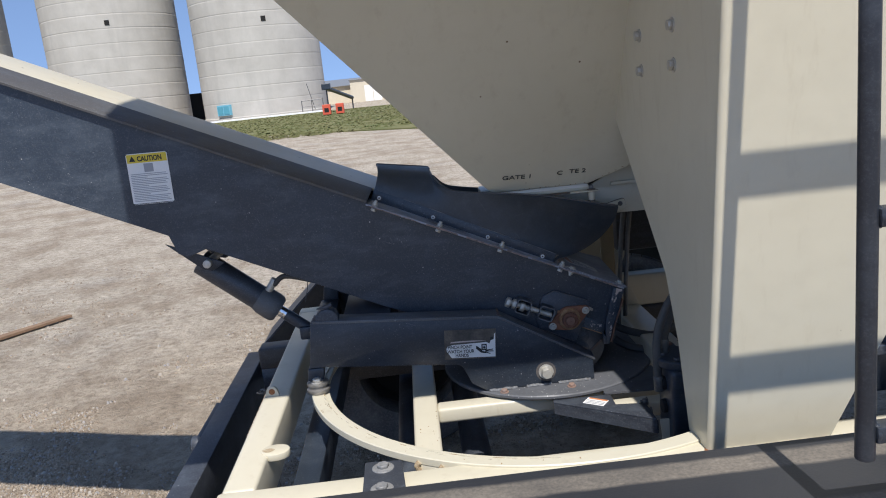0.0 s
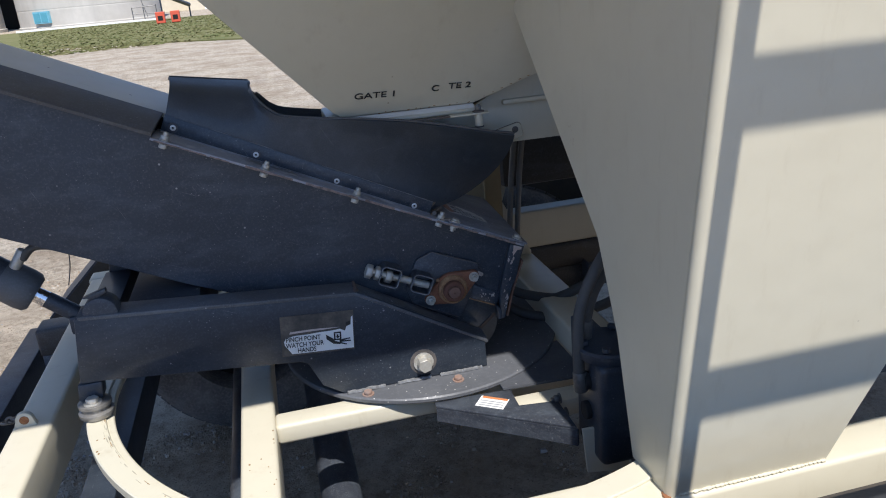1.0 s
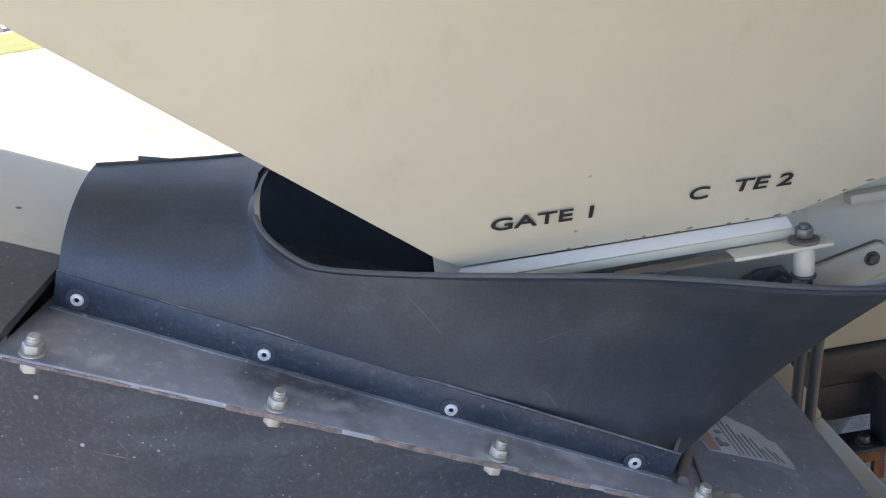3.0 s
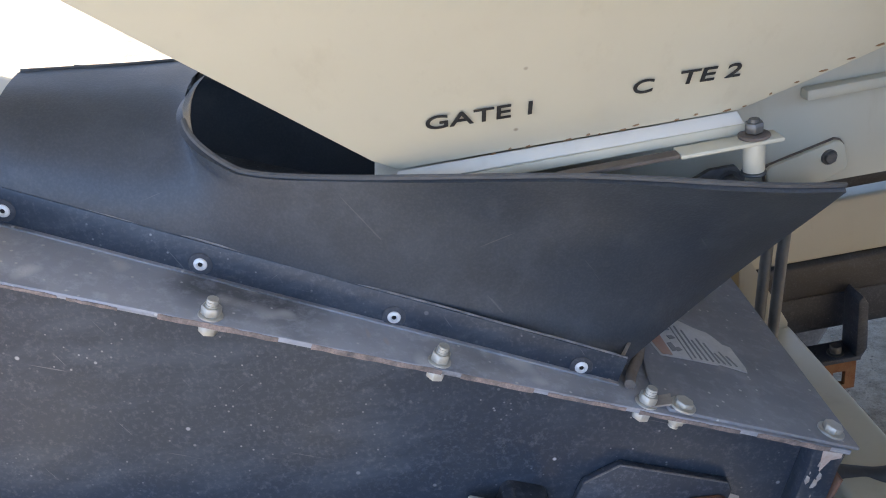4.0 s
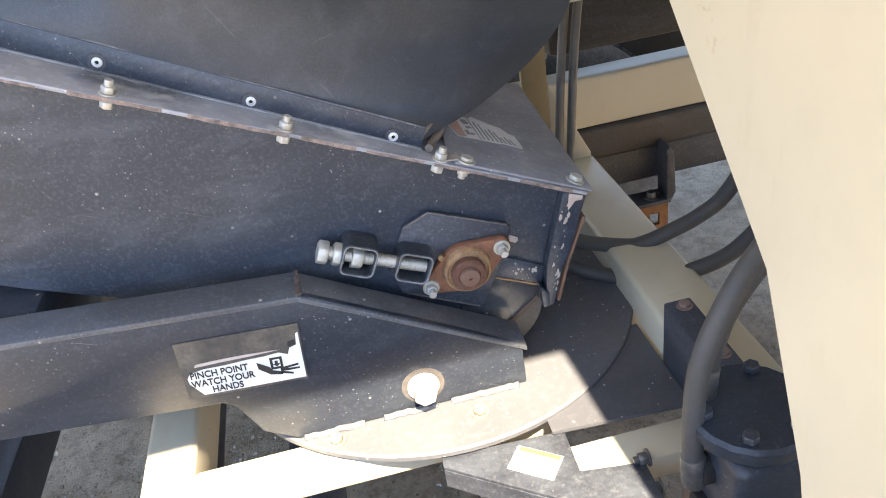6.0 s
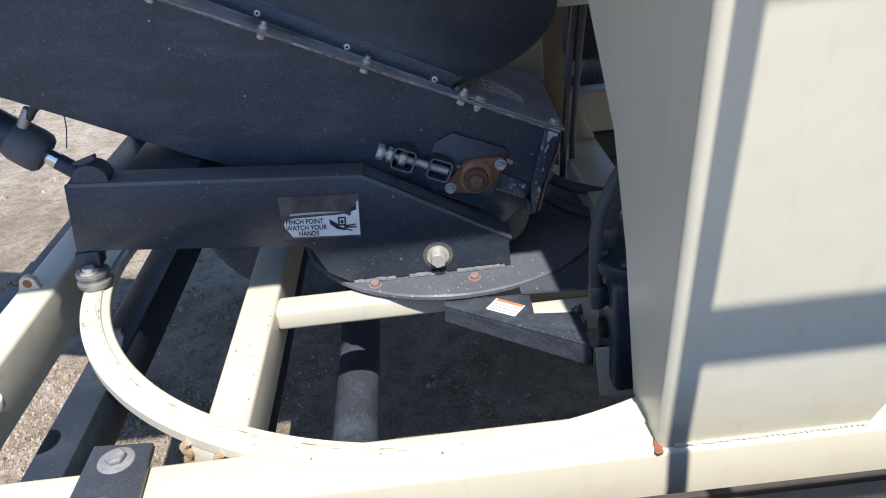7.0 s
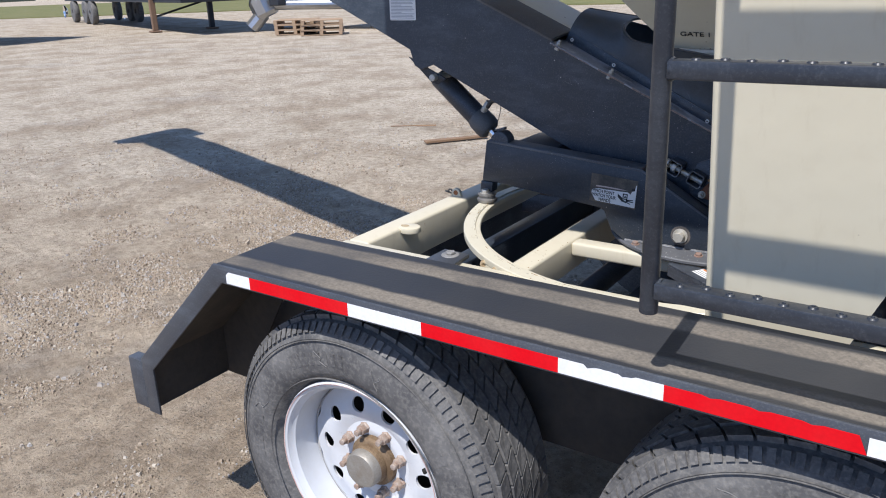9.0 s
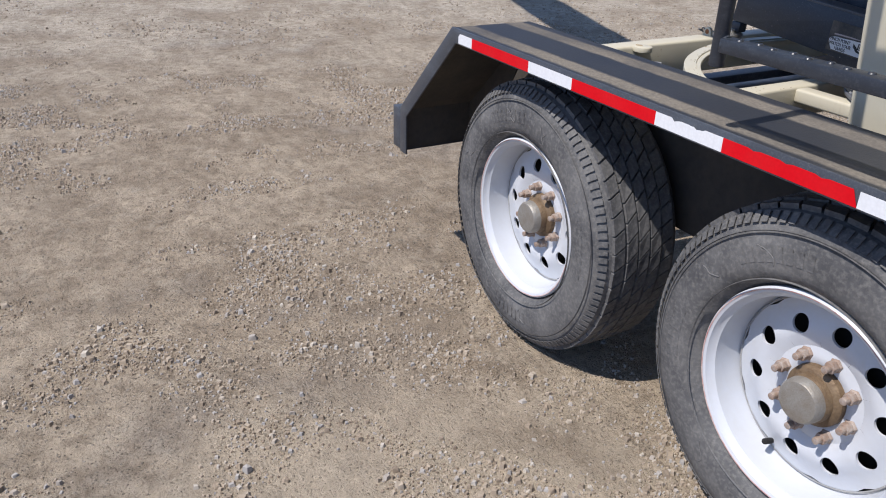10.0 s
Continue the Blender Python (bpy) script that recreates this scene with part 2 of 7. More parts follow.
def bevel(bm, width, segments=2, angle=30):
    edges = [e for e in bm.edges if len(e.link_faces) == 2 and e.calc_face_angle(0) > radians(angle)]
    bmesh.ops.bevel(bm, geom=edges, offset=width, segments=segments, profile=0.5, affect="EDGES", clamp_overlap=True)
    return bm


def box(lo, hi, bev=0.0, bm=None, seg=2):
    own = bmesh.new()
    m = Matrix.Translation([(a + b) / 2 for a, b in zip(lo, hi)]) @ Matrix.Diagonal([abs(b - a) for a, b in zip(lo, hi)] + [1])
    bmesh.ops.create_cube(own, size=1.0, matrix=m)
    if bev:
        bevel(own, bev, seg)
    return join(bm, own)


def join(bm, own):
    if bm is None:
        return own
    me = bpy.data.meshes.new("tmp")
    own.to_mesh(me)
    own.free()
    bm.from_mesh(me)
    bpy.data.meshes.remove(me)
    return bm


def slab(points, vec, bev=0.0, bm=None, seg=2):
    """A flat outline (world points) pushed along vec."""
    own = bmesh.new()
    a = [own.verts.new(p) for p in points]
    b = [own.verts.new(Vector(p) + Vector(vec)) for p in points]
    own.faces.new(a)
    own.faces.new(b[::-1])
    for i in range(len(a)):
        j = (i + 1) % len(a)
        own.faces.new((a[j], a[i], b[i], b[j]))
    bmesh.ops.recalc_face_normals(own, faces=own.faces)
    if bev:
        bevel(own, bev, seg)
    return join(bm, own)


def frame_of(axis):
    z = Vector(axis).normalized()
    x = z.orthogonal().normalized()
    return x, z.cross(x), z


def rod(p0, p1, r, seg=20, bev=0.0, bm=None, r1=None):
    own = bmesh.new()
    p0, p1 = Vector(p0), Vector(p1)
    x, y, z = frame_of(p1 - p0)
    rot = Matrix((x, y, z)).transposed().to_4x4()
    bmesh.ops.create_cone(own, cap_ends=True, segments=seg, radius1=r, radius2=r if r1 is None else r1,
                          depth=(p1 - p0).length, matrix=Matrix.Translation((p0 + p1) / 2) @ rot)
    if bev:
        bevel(own, bev, 2, 50)
    return join(bm, own)


def spin(profile, centre, axis, seg=48, bm=None, closed=False, arc=None):
    """Turns a profile of (radius, height) round an axis."""
    own = bmesh.new()
    x, y, z = frame_of(axis)
    centre = Vector(centre)
    n = seg if arc is None else seg + 1
    rings = []
    for i in range(n):
        a = 2 * math.pi * i / seg if arc is None else arc[0] + (arc[1] - arc[0]) * i / seg
        d = x * math.cos(a) + y * math.sin(a)
        rings.append([own.verts.new(centre + d * r + z * h) for r, h in profile])
    for i in range(seg):
        p, q = rings[i], rings[(i + 1) % n]
        for k in range(len(profile) if closed else len(profile) - 1):
            kk = (k + 1) % len(profile)
            own.faces.new((p[k], q[k], q[kk], p[kk]))
    bmesh.ops.remove_doubles(own, verts=own.verts, dist=1e-6)
    return join(bm, own)


def smooth_line(points, steps=6):
    pts = [Vector(p) for p in points]
    out = []
    for i in range(len(pts) - 1):
        p0, p1, p2, p3 = pts[max(i - 1, 0)], pts[i], pts[i + 1], pts[min(i + 2, len(pts) - 1)]
        for k in range(steps):
            t = k / steps
            out.append(0.5 * (2 * p1 + (p2 - p0) * t + (2 * p0 - 5 * p1 + 4 * p2 - p3) * t * t + (3 * p1 - p0 - 3 * p2 + p3) * t ** 3))
    return out + [pts[-1]]


def pipe(points, r, seg=12, steps=6, bm=None):
    line = smooth_line(points, steps) if steps else [Vector(p) for p in points]
    own = bmesh.new()
    rings = []
    side = None
    for i, p in enumerate(line):
        z = (line[min(i + 1, len(line) - 1)] - line[max(i - 1, 0)]).normalized()
        side = z.orthogonal() if side is None else side - z * side.dot(z)
        side.normalize()
        up = z.cross(side)
        rings.append([own.verts.new(p + (side * math.cos(a) + up * math.sin(a)) * r)
                      for a in (2 * math.pi * k / seg for k in range(seg))])
    for a, b in zip(rings, rings[1:]):
        for k in range(seg):
            own.faces.new((a[k], a[(k + 1) % seg], b[(k + 1) % seg], b[k]))
    own.faces.new(rings[0][::-1])
    own.faces.new(rings[-1])
    return join(bm, own)


def sheet(rows, thick=0.0, bm=None):
    """A surface through rows of points, with a thickness along its normals."""
    own = bmesh.new()
    grid = [[own.verts.new(p) for p in row] for row in rows]
    for a, b in zip(grid, grid[1:]):
        for k in range(len(a) - 1):
            own.faces.new((a[k], a[k + 1], b[k + 1], b[k]))
    if thick:
        own.normal_update()
        bmesh.ops.solidify(own, geom=own.faces[:], thickness=thick)
    return join(bm, own)


def hexhead(p, axis, r, h, bm=None):
    own = rod(p, Vector(p) + Vector(axis).normalized() * h, r, 6)
    return join(bm, bevel(own, r * 0.08, 1, 20))


def bolt(parent, p, axis, r, head=None, washer=True, stub=0.0, material=None, name="bolt", label=""):
    """Washer, hexagon head and a threaded end, proud of a face along axis."""
    p, axis = Vector(p), Vector(axis).normalized()
    head = head or r * 0.75
    bm = bmesh.new()
    if washer:
        rod(p, p + axis * r * 0.22, r * 1.35, 20, 0, bm)
    hexhead(p + axis * r * 0.2, axis, r, head, bm)
    if stub:
        rod(p + axis * head, p + axis * (head + stub), r * 0.55, 12, 0, bm)
        for k in range(int(stub / 0.003)):
            q = p + axis * (head + 0.0015 + k * 0.003)
            rod(q, q + axis * 0.0015, r * 0.62, 12, 0, bm)
    return part(name, bm, material or ZINC, parent, label, True)


def text_mesh(body, size, m, material, parent, name="lettering", bold=0.0, squeeze=1.0):
    """Flat letters laid by the matrix m: x along the line, y up, z out of the face."""
    cu = bpy.data.curves.new(name, "FONT")
    cu.body, cu.size, cu.offset, cu.extrude = body, size, bold, 0.0003
    tmp = bpy.data.objects.new(name, cu)
    scene.collection.objects.link(tmp)
    me = bpy.data.meshes.new_from_object(tmp.evaluated_get(bpy.context.evaluated_depsgraph_get()))
    bpy.data.objects.remove(tmp)
    bpy.data.curves.remove(cu)
    bm = bmesh.new()
    bm.from_mesh(me)
    bpy.data.meshes.remove(me)
    bmesh.ops.transform(bm, matrix=m @ Matrix.Diagonal((squeeze, 1, 1, 1)), verts=bm.verts)
    return part(name, bm, material, parent)


def basis(o, x, y):
    x, y = Vector(x).normalized(), Vector(y).normalized()
    z = x.cross(y).normalized()
    y = z.cross(x)
    m = Matrix((x, y, z)).transposed().to_4x4()
    m.translation = Vector(o)
    return m


def plaque(m, pts, lift, material, parent, name, label="", thick=0.0006):
    own = slab([m @ Vector((x, y, lift)) for x, y in pts], m.to_3x3() @ Vector((0, 0, thick)))
    return part(name, own, material, parent, label)


def rect(x0, y0, x1, y1):
    return [(x0, y0), (x1, y0), (x1, y1), (x0, y1)]


# ---------------------------------------------------------------- ground
def mat_ground():
    m, n, l, b = nodes_of("gravel_ground", 0.92, 0.0, 0.25)
    p = coords(n, l)
    # brown worn dirt round the trailer, paler gravel beyond
    off = n.new("ShaderNodeVectorMath")
    off.operation = "DISTANCE"
    off.inputs[1].default_value = (-0.6, 0.2, 0.0)
    l.new(p, off.inputs[0])
    wob = noise_fac(n, l, p, 0.55, 0.25, 0.75, 6.0, 0.65)
    reach = n.new("ShaderNodeMath")
    reach.operation = "MULTIPLY_ADD"
    reach.inputs[1].default_value = 2.6
    l.new(wob, reach.inputs[0])
    l.new(off.outputs["Value"], reach.inputs[2])
    ramp = n.new("ShaderNodeMapRange")
    ramp.inputs["From Min"].default_value = 2.6
    ramp.inputs["From Max"].default_value = 6.6
    l.new(reach.outputs[0], ramp.inputs["Value"])
    big = ramp.outputs[0]
    mid = noise_fac(n, l, p, 1.15, 0.44, 0.60, 8.0, 0.68)
    fine = noise_fac(n, l, p, 38.0, 0.3, 0.75, 6.0, 0.75)
    c = mix(n, l, big, (0.56, 0.45, 0.325), (0.62, 0.545, 0.435))
    c = mix(n, l, times(n, l, mid, 0.72), c, (0.30, 0.225, 0.15))
    c = mix(n, l, times(n, l, fine, 0.36), c, (0.46, 0.40, 0.32))
    grey = noise_fac(n, l, p, 0.55, 0.56, 0.68, 5.0, 0.7)
    c = mix(n, l, times(n, l, grey, 0.35), c, (0.40, 0.385, 0.36))
    clump = noise_fac(n, l, p, 4.5, 0.40, 0.66, 9.0, 0.78)
    c = mix(n, l, times(n, l, clump, 0.42), c, (0.20, 0.152, 0.105))
    mott = noise_fac(n, l, p, 16.0, 0.46, 0.64, 10.0, 0.82)
    c = mix(n, l, times(n, l, mott, 0.72), c, (0.165, 0.125, 0.085))
    pale = noise_fac(n, l, p, 11.0, 0.52, 0.72, 9.0, 0.8)
    c = mix(n, l, times(n, l, pale, 0.6), c, (0.58, 0.50, 0.39))
    grit, col = spots(n, l, p, 75.0, 0.30)
    hue = n.new("ShaderNodeSeparateColor")
    l.new(col, hue.inputs[0])
    tone = mix(n, l, hue.outputs[1], (0.20, 0.165, 0.125), (0.46, 0.40, 0.32))
    c = mix(n, l, times(n, l, grit, above(n, l, hue.outputs[0], 0.55)), c, tone)
    # pale bare dirt beside the wheels
    near = n.new("ShaderNodeVectorMath")
    near.operation = "DISTANCE"
    near.inputs[1].default_value = (0.95, -0.55, 0.0)
    l.new(p, near.inputs[0])
    rim = n.new("ShaderNodeMath")
    rim.operation = "MULTIPLY_ADD"
    rim.inputs[1].default_value = 0.55
    l.new(noise_fac(n, l, p, 2.2, 0.25, 0.75, 7.0, 0.65), rim.inputs[0])
    l.new(near.outputs["Value"], rim.inputs[2])
    bare = n.new("ShaderNodeMapRange")
    bare.inputs["From Min"].default_value = 1.15
    bare.inputs["From Max"].default_value = 0.75
    l.new(rim.outputs[0], bare.inputs["Value"])
    c = mix(n, l, times(n, l, bare.outputs[0], 0.62), c, (0.60, 0.50, 0.375))
    l.new(c, b.inputs["Base Color"])
    h = n.new("ShaderNodeMath")
    h.operation = "MULTIPLY_ADD"
    h.inputs[1].default_value = 0.35
    l.new(fine, h.inputs[0])
    l.new(grit, h.inputs[2])
    lump = noise_fac(n, l, p, 17.0, 0.25, 0.75, 9.0, 0.72)
    b1 = n.new("ShaderNodeBump")
    b1.inputs["Strength"].default_value, b1.inputs["Distance"].default_value = 0.85, 0.026
    l.new(lump, b1.inputs["Height"])
    b2 = n.new("ShaderNodeBump")
    b2.inputs["Strength"].default_value, b2.inputs["Distance"].default_value = 0.9, 0.013
    l.new(h.outputs[0], b2.inputs["Height"])
    l.new(b1.outputs[0], b2.inputs["Normal"])
    l.new(b2.outputs[0], b.inputs["Normal"])
    return m


GROUND = mat_ground()


def lie(x, y):
    """Height of the yard's surface."""
    near = max(0.0, 1.0 - math.hypot(x + 1, y - 1) / 14.0)
    return near * (0.022 * noise.noise((x * 0.9, y * 0.9, 3.1)) + 0.012 * noise.noise((x * 3.1, y * 3.1, 7.7))) - 0.012


def build_ground():
    xs = np.concatenate([[-900, -500, -250, -120, -60, -35, -22, -15, -11], np.arange(-8.5, 3.6, 0.07), [5, 8, 14, 25, 60, 150, 400, 900]])
    ys = np.concatenate([[-900, -400, -150, -50, -20, -10, -5.5], np.arange(-3.4, 7.6, 0.07), [9, 12, 17, 25, 40, 70, 120, 220, 450, 900]])
    me = bpy.data.meshes.new("ground")
    verts = [(float(x), float(y), lie(x, y)) for y in ys for x in xs]
    w = len(xs)
    faces = [(j * w + i, j * w + i + 1, (j + 1) * w + i + 1, (j + 1) * w + i) for j in range(len(ys) - 1) for i in range(w - 1)]
    me.from_pydata(verts, [], faces)
    me.materials.append(GROUND)
    for poly in me.polygons:
        poly.use_smooth = True
    return tagged(new("ground", me), "tan and grey packed gravel yard, dusty and stony", "ground", kind="structure")


build_ground()


# ---------------------------------------------------------------- trailer: frame
RAIL_Z = 0.762
MID_Y = 1.238
trailer = thing("trailer", (0.6, MID_Y, 0.0), "cream and black tandem-axle farm trailer parked on gravel", "trailer")


def tube(lo, hi, r=0.008):
    return box(lo, hi, r, None, 3)


part("side_rail", tube((-0.185, 0.44, 0.66), (3.4, 0.522, RAIL_Z)), CREAM, trailer, "cream square-tube side rail", True)
part("side_rail", tube((-0.185, 1.865, 0.637), (3.4, 1.932, RAIL_Z)), CREAM, trailer, "cream square-tube side rail", True)
part("end_beam", tube((-0.176, 0.518, 0.652), (-0.103, 1.863, RAIL_Z + 0.0015)), CREAM_DIM, trailer, "cream end beam with lifting lug", True)
part("cross_beam", tube((0.234, 0.518, 0.600), (0.302, 1.863, 0.697)), CREAM_DIM, trailer, "cream cross beam with rust specks", True)
part("cross_beam", tube((0.935, 0.518, 0.655), (1.028, 1.515, RAIL_Z - 0.003)), CREAM, trailer, "cream cross beam", True)
part("pivot_beam", tube((0.301, 0.972, 0.652), (0.939, 1.027, 0.6945)), CREAM_DIM, trailer, "cream pivot beam", True)
part("pivot_beam", tube((0.301, 1.455, 0.640), (0.939, 1.53, 0.6945)), CREAM_DIM, trailer, "cream pivot beam", True)

# black chassis channels under the cream frame
part("chassis_channel", box((-0.36, 0.50, 0.50), (3.4, 0.60, 0.648), 0.006), BLACK_DUSTY, trailer, "black chassis channel", True)
part("chassis_channel", box((-0.36, 1.872, 0.463), (3.4, 1.97, 0.552), 0.006), BLACK_DUSTY, trailer, "black chassis channel", True)
part("chassis_tube", box((-0.36, 1.858, 0.553), (3.4, 1.95, 0.6365), 0.010, None, 3), DUSTY_BROWN, trailer, "brown-dusty black chassis tube", True)
part("rear_channel", box((-0.478, 0.72, 0.37), (-0.405, 2.20, 0.52), 0.005), BLACK_DUSTY, trailer, "black rear cross channel", True)
part("chassis_crossmember", box((-0.09, 0.602, 0.50), (-0.02, 1.87, 0.60), 0.006), BLACK, trailer, "black chassis crossmember", True)
part("axle", rod((0.41, 0.602, 0.40), (0.41, 1.93, 0.40), 0.046, 20), BLACK_DUSTY, trailer, "dusty black cross tube", True)
part("axle", rod((0.196, 0.30, 0.380), (0.196, 2.20, 0.380), 0.04, 16), BLACK_DUSTY, trailer, "black axle tube", True)
part("axle", rod((1.132, 0.30, 0.380), (1.132, 2.20, 0.380), 0.04, 16), BLACK_DUSTY, trailer, "black axle tube", True)
part("rear_gusset", box((-0.502, 1.42, 0.38), (-0.477, 1.70, 0.505), 0.004), BLACK_DUSTY, trailer, "black gusset plate", True)
part("rear_stub", rod((-0.500, 1.50, 0.44), (-0.545, 1.50, 0.44), 0.030, 16, 0.003), BLACK_DUSTY, trailer, "black pipe stub", True)
HX, HZ = 0.012, 0.076
part("hanger_bracket", slab([(x + HX, 1.862, z + HZ) for x, z in ((1.312, 0.497), (1.324, 0.477), (1.330, 0.372), (1.318, 0.350), (1.308, 0.350), (1.304, 0.487))], (0, -0.055, 0), 0.002), BLACK_DUSTY, trailer, "black hanger bracket", True)
part("hanger_base", box((1.187 + HX, 1.806, 0.346 + HZ), (1.318 + HX, 1.868, 0.356 + HZ), 0.002), BLACK_DUSTY, trailer, "black hanger base", True)
bolt(trailer, (1.277 + HX, 1.83, 0.356 + HZ), (0, 0, 1), 0.012, 0.016, True, material=STEEL)
lug = bmesh.new()
for lo, hi in (((1.214, 0.272), (1.267, 0.345)), ((1.293, 0.272), (1.314, 0.345)), ((1.267, 0.318), (1.293, 0.345)), ((1.267, 0.272), (1.293, 0.284))):
    box((lo[0] + HX, 1.815, lo[1] + HZ), (hi[0] + HX, 1.827, hi[1] + HZ), 0.0, lug)
bmesh.ops.remove_doubles(lug, verts=lug.verts, dist=1e-5)
part("spring_shackle", lug, RUST, trailer, "rusty steel shackle plate with a hole", True)

# turntable track: a flat ring lying on the frame
def arc_ring(profile, centre, a0, a1, steps):
    """A closed profile of (radius, height) swept round part of a circle."""
    bm = bmesh.new()
    rows = []
    for i in range(steps + 1):
        a = radians(a0 + (a1 - a0) * i / steps)
        rows.append([bm.verts.new((centre[0] + r * math.cos(a), centre[1] + r * math.sin(a), h)) for r, h in profile])
    for p, q in zip(rows, rows[1:]):
        for k in range(len(profile)):
            kk = (k + 1) % len(profile)
            bm.faces.new((p[k], q[k], q[kk], p[kk]))
    bm.faces.new(rows[0][::-1])
    bm.faces.new(rows[-1])
    return bm


RING = (0.62, 1.12)
TRACK = [(0.619, 0.749), (0.665, 0.749), (0.667, 0.751), (0.667, 0.766), (0.665, 0.768), (0.633, 0.768), (0.6315, 0.7645), (0.620, 0.7640), (0.618, 0.762), (0.618, 0.751)]
part("turntable_track", arc_ring(TRACK, RING, 100, 318, 120), mat_cream("cream_track", (0.58, 0.545, 0.43), 1.0), trailer, "cream steel ring track, chipped and rusty", True)
SCUFF = mat_plain("grey_scuff", (0.30, 0.28, 0.22), 0.7, 0.1, 0.9, 60.0, (0.46, 0.42, 0.32))
BROWN = mat_plain("brown_rust_speck", (0.20, 0.115, 0.045), 0.85, 0.05, 0.9, 70.0, (0.34, 0.22, 0.09), 0.3)


def fleck(pts, z, material, name, label):
    part(name, slab([(x, y, z) for x, y in pts], (0, 0, 0.0006)), material, trailer, label)


rnd = random.Random(41)
for k in range(46):                                    # scuffs worn round the inner step by the rollers
    a0 = rnd.uniform(186, 262)
    da = rnd.uniform(0.4, 2.6)
    r0 = 0.6338 + rnd.uniform(0, 0.010) * rnd.random()
    wd = rnd.uniform(0.0005, 0.0016)
    ring = [(RING[0] + r * math.cos(radians(a)), RING[1] + r * math.sin(radians(a))) for a, r in ((a0, r0), (a0 + da * 0.5, r0 - wd * 0.4), (a0 + da, r0), (a0 + da * 0.6, r0 + wd), (a0 + da * 0.2, r0 + wd * 0.7))]
    fleck(ring, 0.7678, SCUFF if k % 4 else BROWN, "scuff_mark", "worn scuff along the ring")
for k in range(26):                                    # rust flecks on ring and beams
    if k < 12:
        a, r, z = radians(rnd.uniform(195, 268)), rnd.uniform(0.636, 0.665), 0.7678
        x, y = RING[0] + r * math.cos(a), RING[1] + r * math.sin(a)
    else:
        x, y, z = (0.296 if rnd.random() < 0.6 else rnd.uniform(0.24, 0.295)), rnd.uniform(0.60, 0.96), 0.6968
    s0 = rnd.uniform(0.0008, 0.0030)
    fleck([(x + s0 * rnd.uniform(0.4, 1.0) * math.cos(t), y + 1.3 * s0 * rnd.uniform(0.4, 1.0) * math.sin(t)) for t in (0.2, 1.1, 2.0, 3.1, 4.2, 5.3)], z, BROWN, "rust_speck", "brown rust fleck")


def weld_blobs(points, r, seed):
    rnd = random.Random(seed)
    bm = bmesh.new()
    for p in points:
        bmesh.ops.create_icosphere(bm, subdivisions=1, radius=r * rnd.uniform(0.7, 1.2), matrix=Matrix.Translation(p) @ Matrix.Diagonal((1.3, 1, 0.6, 1)))
    return bm


part("ring_support", slab([(0.240, 0.572, 0.6965), (0.298, 0.536, 0.6965), (0.298, 0.600, 0.6965), (0.240, 0.630, 0.6965)], (0, 0, 0.0525), 0.002), CREAM_DIM, trailer, "cream block under the ring", True)
WELD_RUST = mat_plain("rust_flecked_weld", (0.50, 0.42, 0.28), 0.8, 0.0, 1.0, 70.0, (0.26, 0.13, 0.045), 0.4)
for wx, wy in ((0.243, 0.568), (0.294, 0.537)):
    part("weld", pipe([(wx - 0.002, wy + 0.002, 0.700), (wx + 0.002, wy - 0.002, 0.712), (wx - 0.003, wy - 0.001, 0.724), (wx + 0.003, wy - 0.003, 0.736), (wx - 0.002, wy - 0.004, 0.748), (wx + 0.004, wy - 0.004, 0.756)], 0.0062, 8, 3), WELD_RUST, trailer, "cream painted weld breaking out in rust", True)
part("weld", weld_blobs([(0.846 + 0.0012 * k, 0.440 + 0.006 * k, RAIL_Z + 0.001) for k in range(4)], 0.0062, 4), RUST, trailer, "orange rust weld", True)

# lifting lug and safety-chain eye on the end beam
lugbm = rod((-0.088, 0.694, 0.749), (-0.088, 0.694, 0.7655), 0.031, 36, 0.002)
bmesh.ops.transform(lugbm, matrix=Matrix.Translation((-0.088, 0.694, 0)) @ Matrix.Diagonal((1.1, 0.92, 1, 1)) @ Matrix.Translation((0.088, -0.694, 0)), verts=lugbm.verts)
lug_ob = part("lifting_lug", lugbm, CREAM, trailer, "rounded cream lug plate", True)
part("lug_hole", slab([(-0.104 + rr * 1.25 * math.cos(a), 0.692 + rr * math.sin(a), 0.7658) for a, rr in zip((0.2, 0.8, 1.5, 2.2, 2.9, 3.6, 4.3, 5.0, 5.7), (0.0125, 0.010, 0.0105, 0.0095, 0.0125, 0.0105, 0.0100, 0.0115, 0.0105))], (0, 0, 0.0005)), mat_plain("lug_rust", (0.30, 0.20, 0.10), 0.85, 0.0, 1.0, 90.0, (0.50, 0.44, 0.32), 0.3), lug_ob, "rusty hole")
eye = slab([(-0.172, 1.036, RAIL_Z), (-0.130, 1.036, RAIL_Z)] + [(-0.150 + 0.016 * math.cos(radians(a)), 1.036, RAIL_Z + 0.014 + 0.016 * math.sin(radians(a))) for a in range(0, 181, 20)], (0, 0.012, 0), 0.0015)
eye_ob = part("chain_eye", eye, CREAM_DIM, trailer, "cream eye plate with rusty hole", True)
part("eye_hole", rod((-0.150, 1.0352, RAIL_Z + 0.015), (-0.150, 1.0488, RAIL_Z + 0.015), 0.0085, 16), RUST, eye_ob, "rusty hole")
ch = bmesh.new()
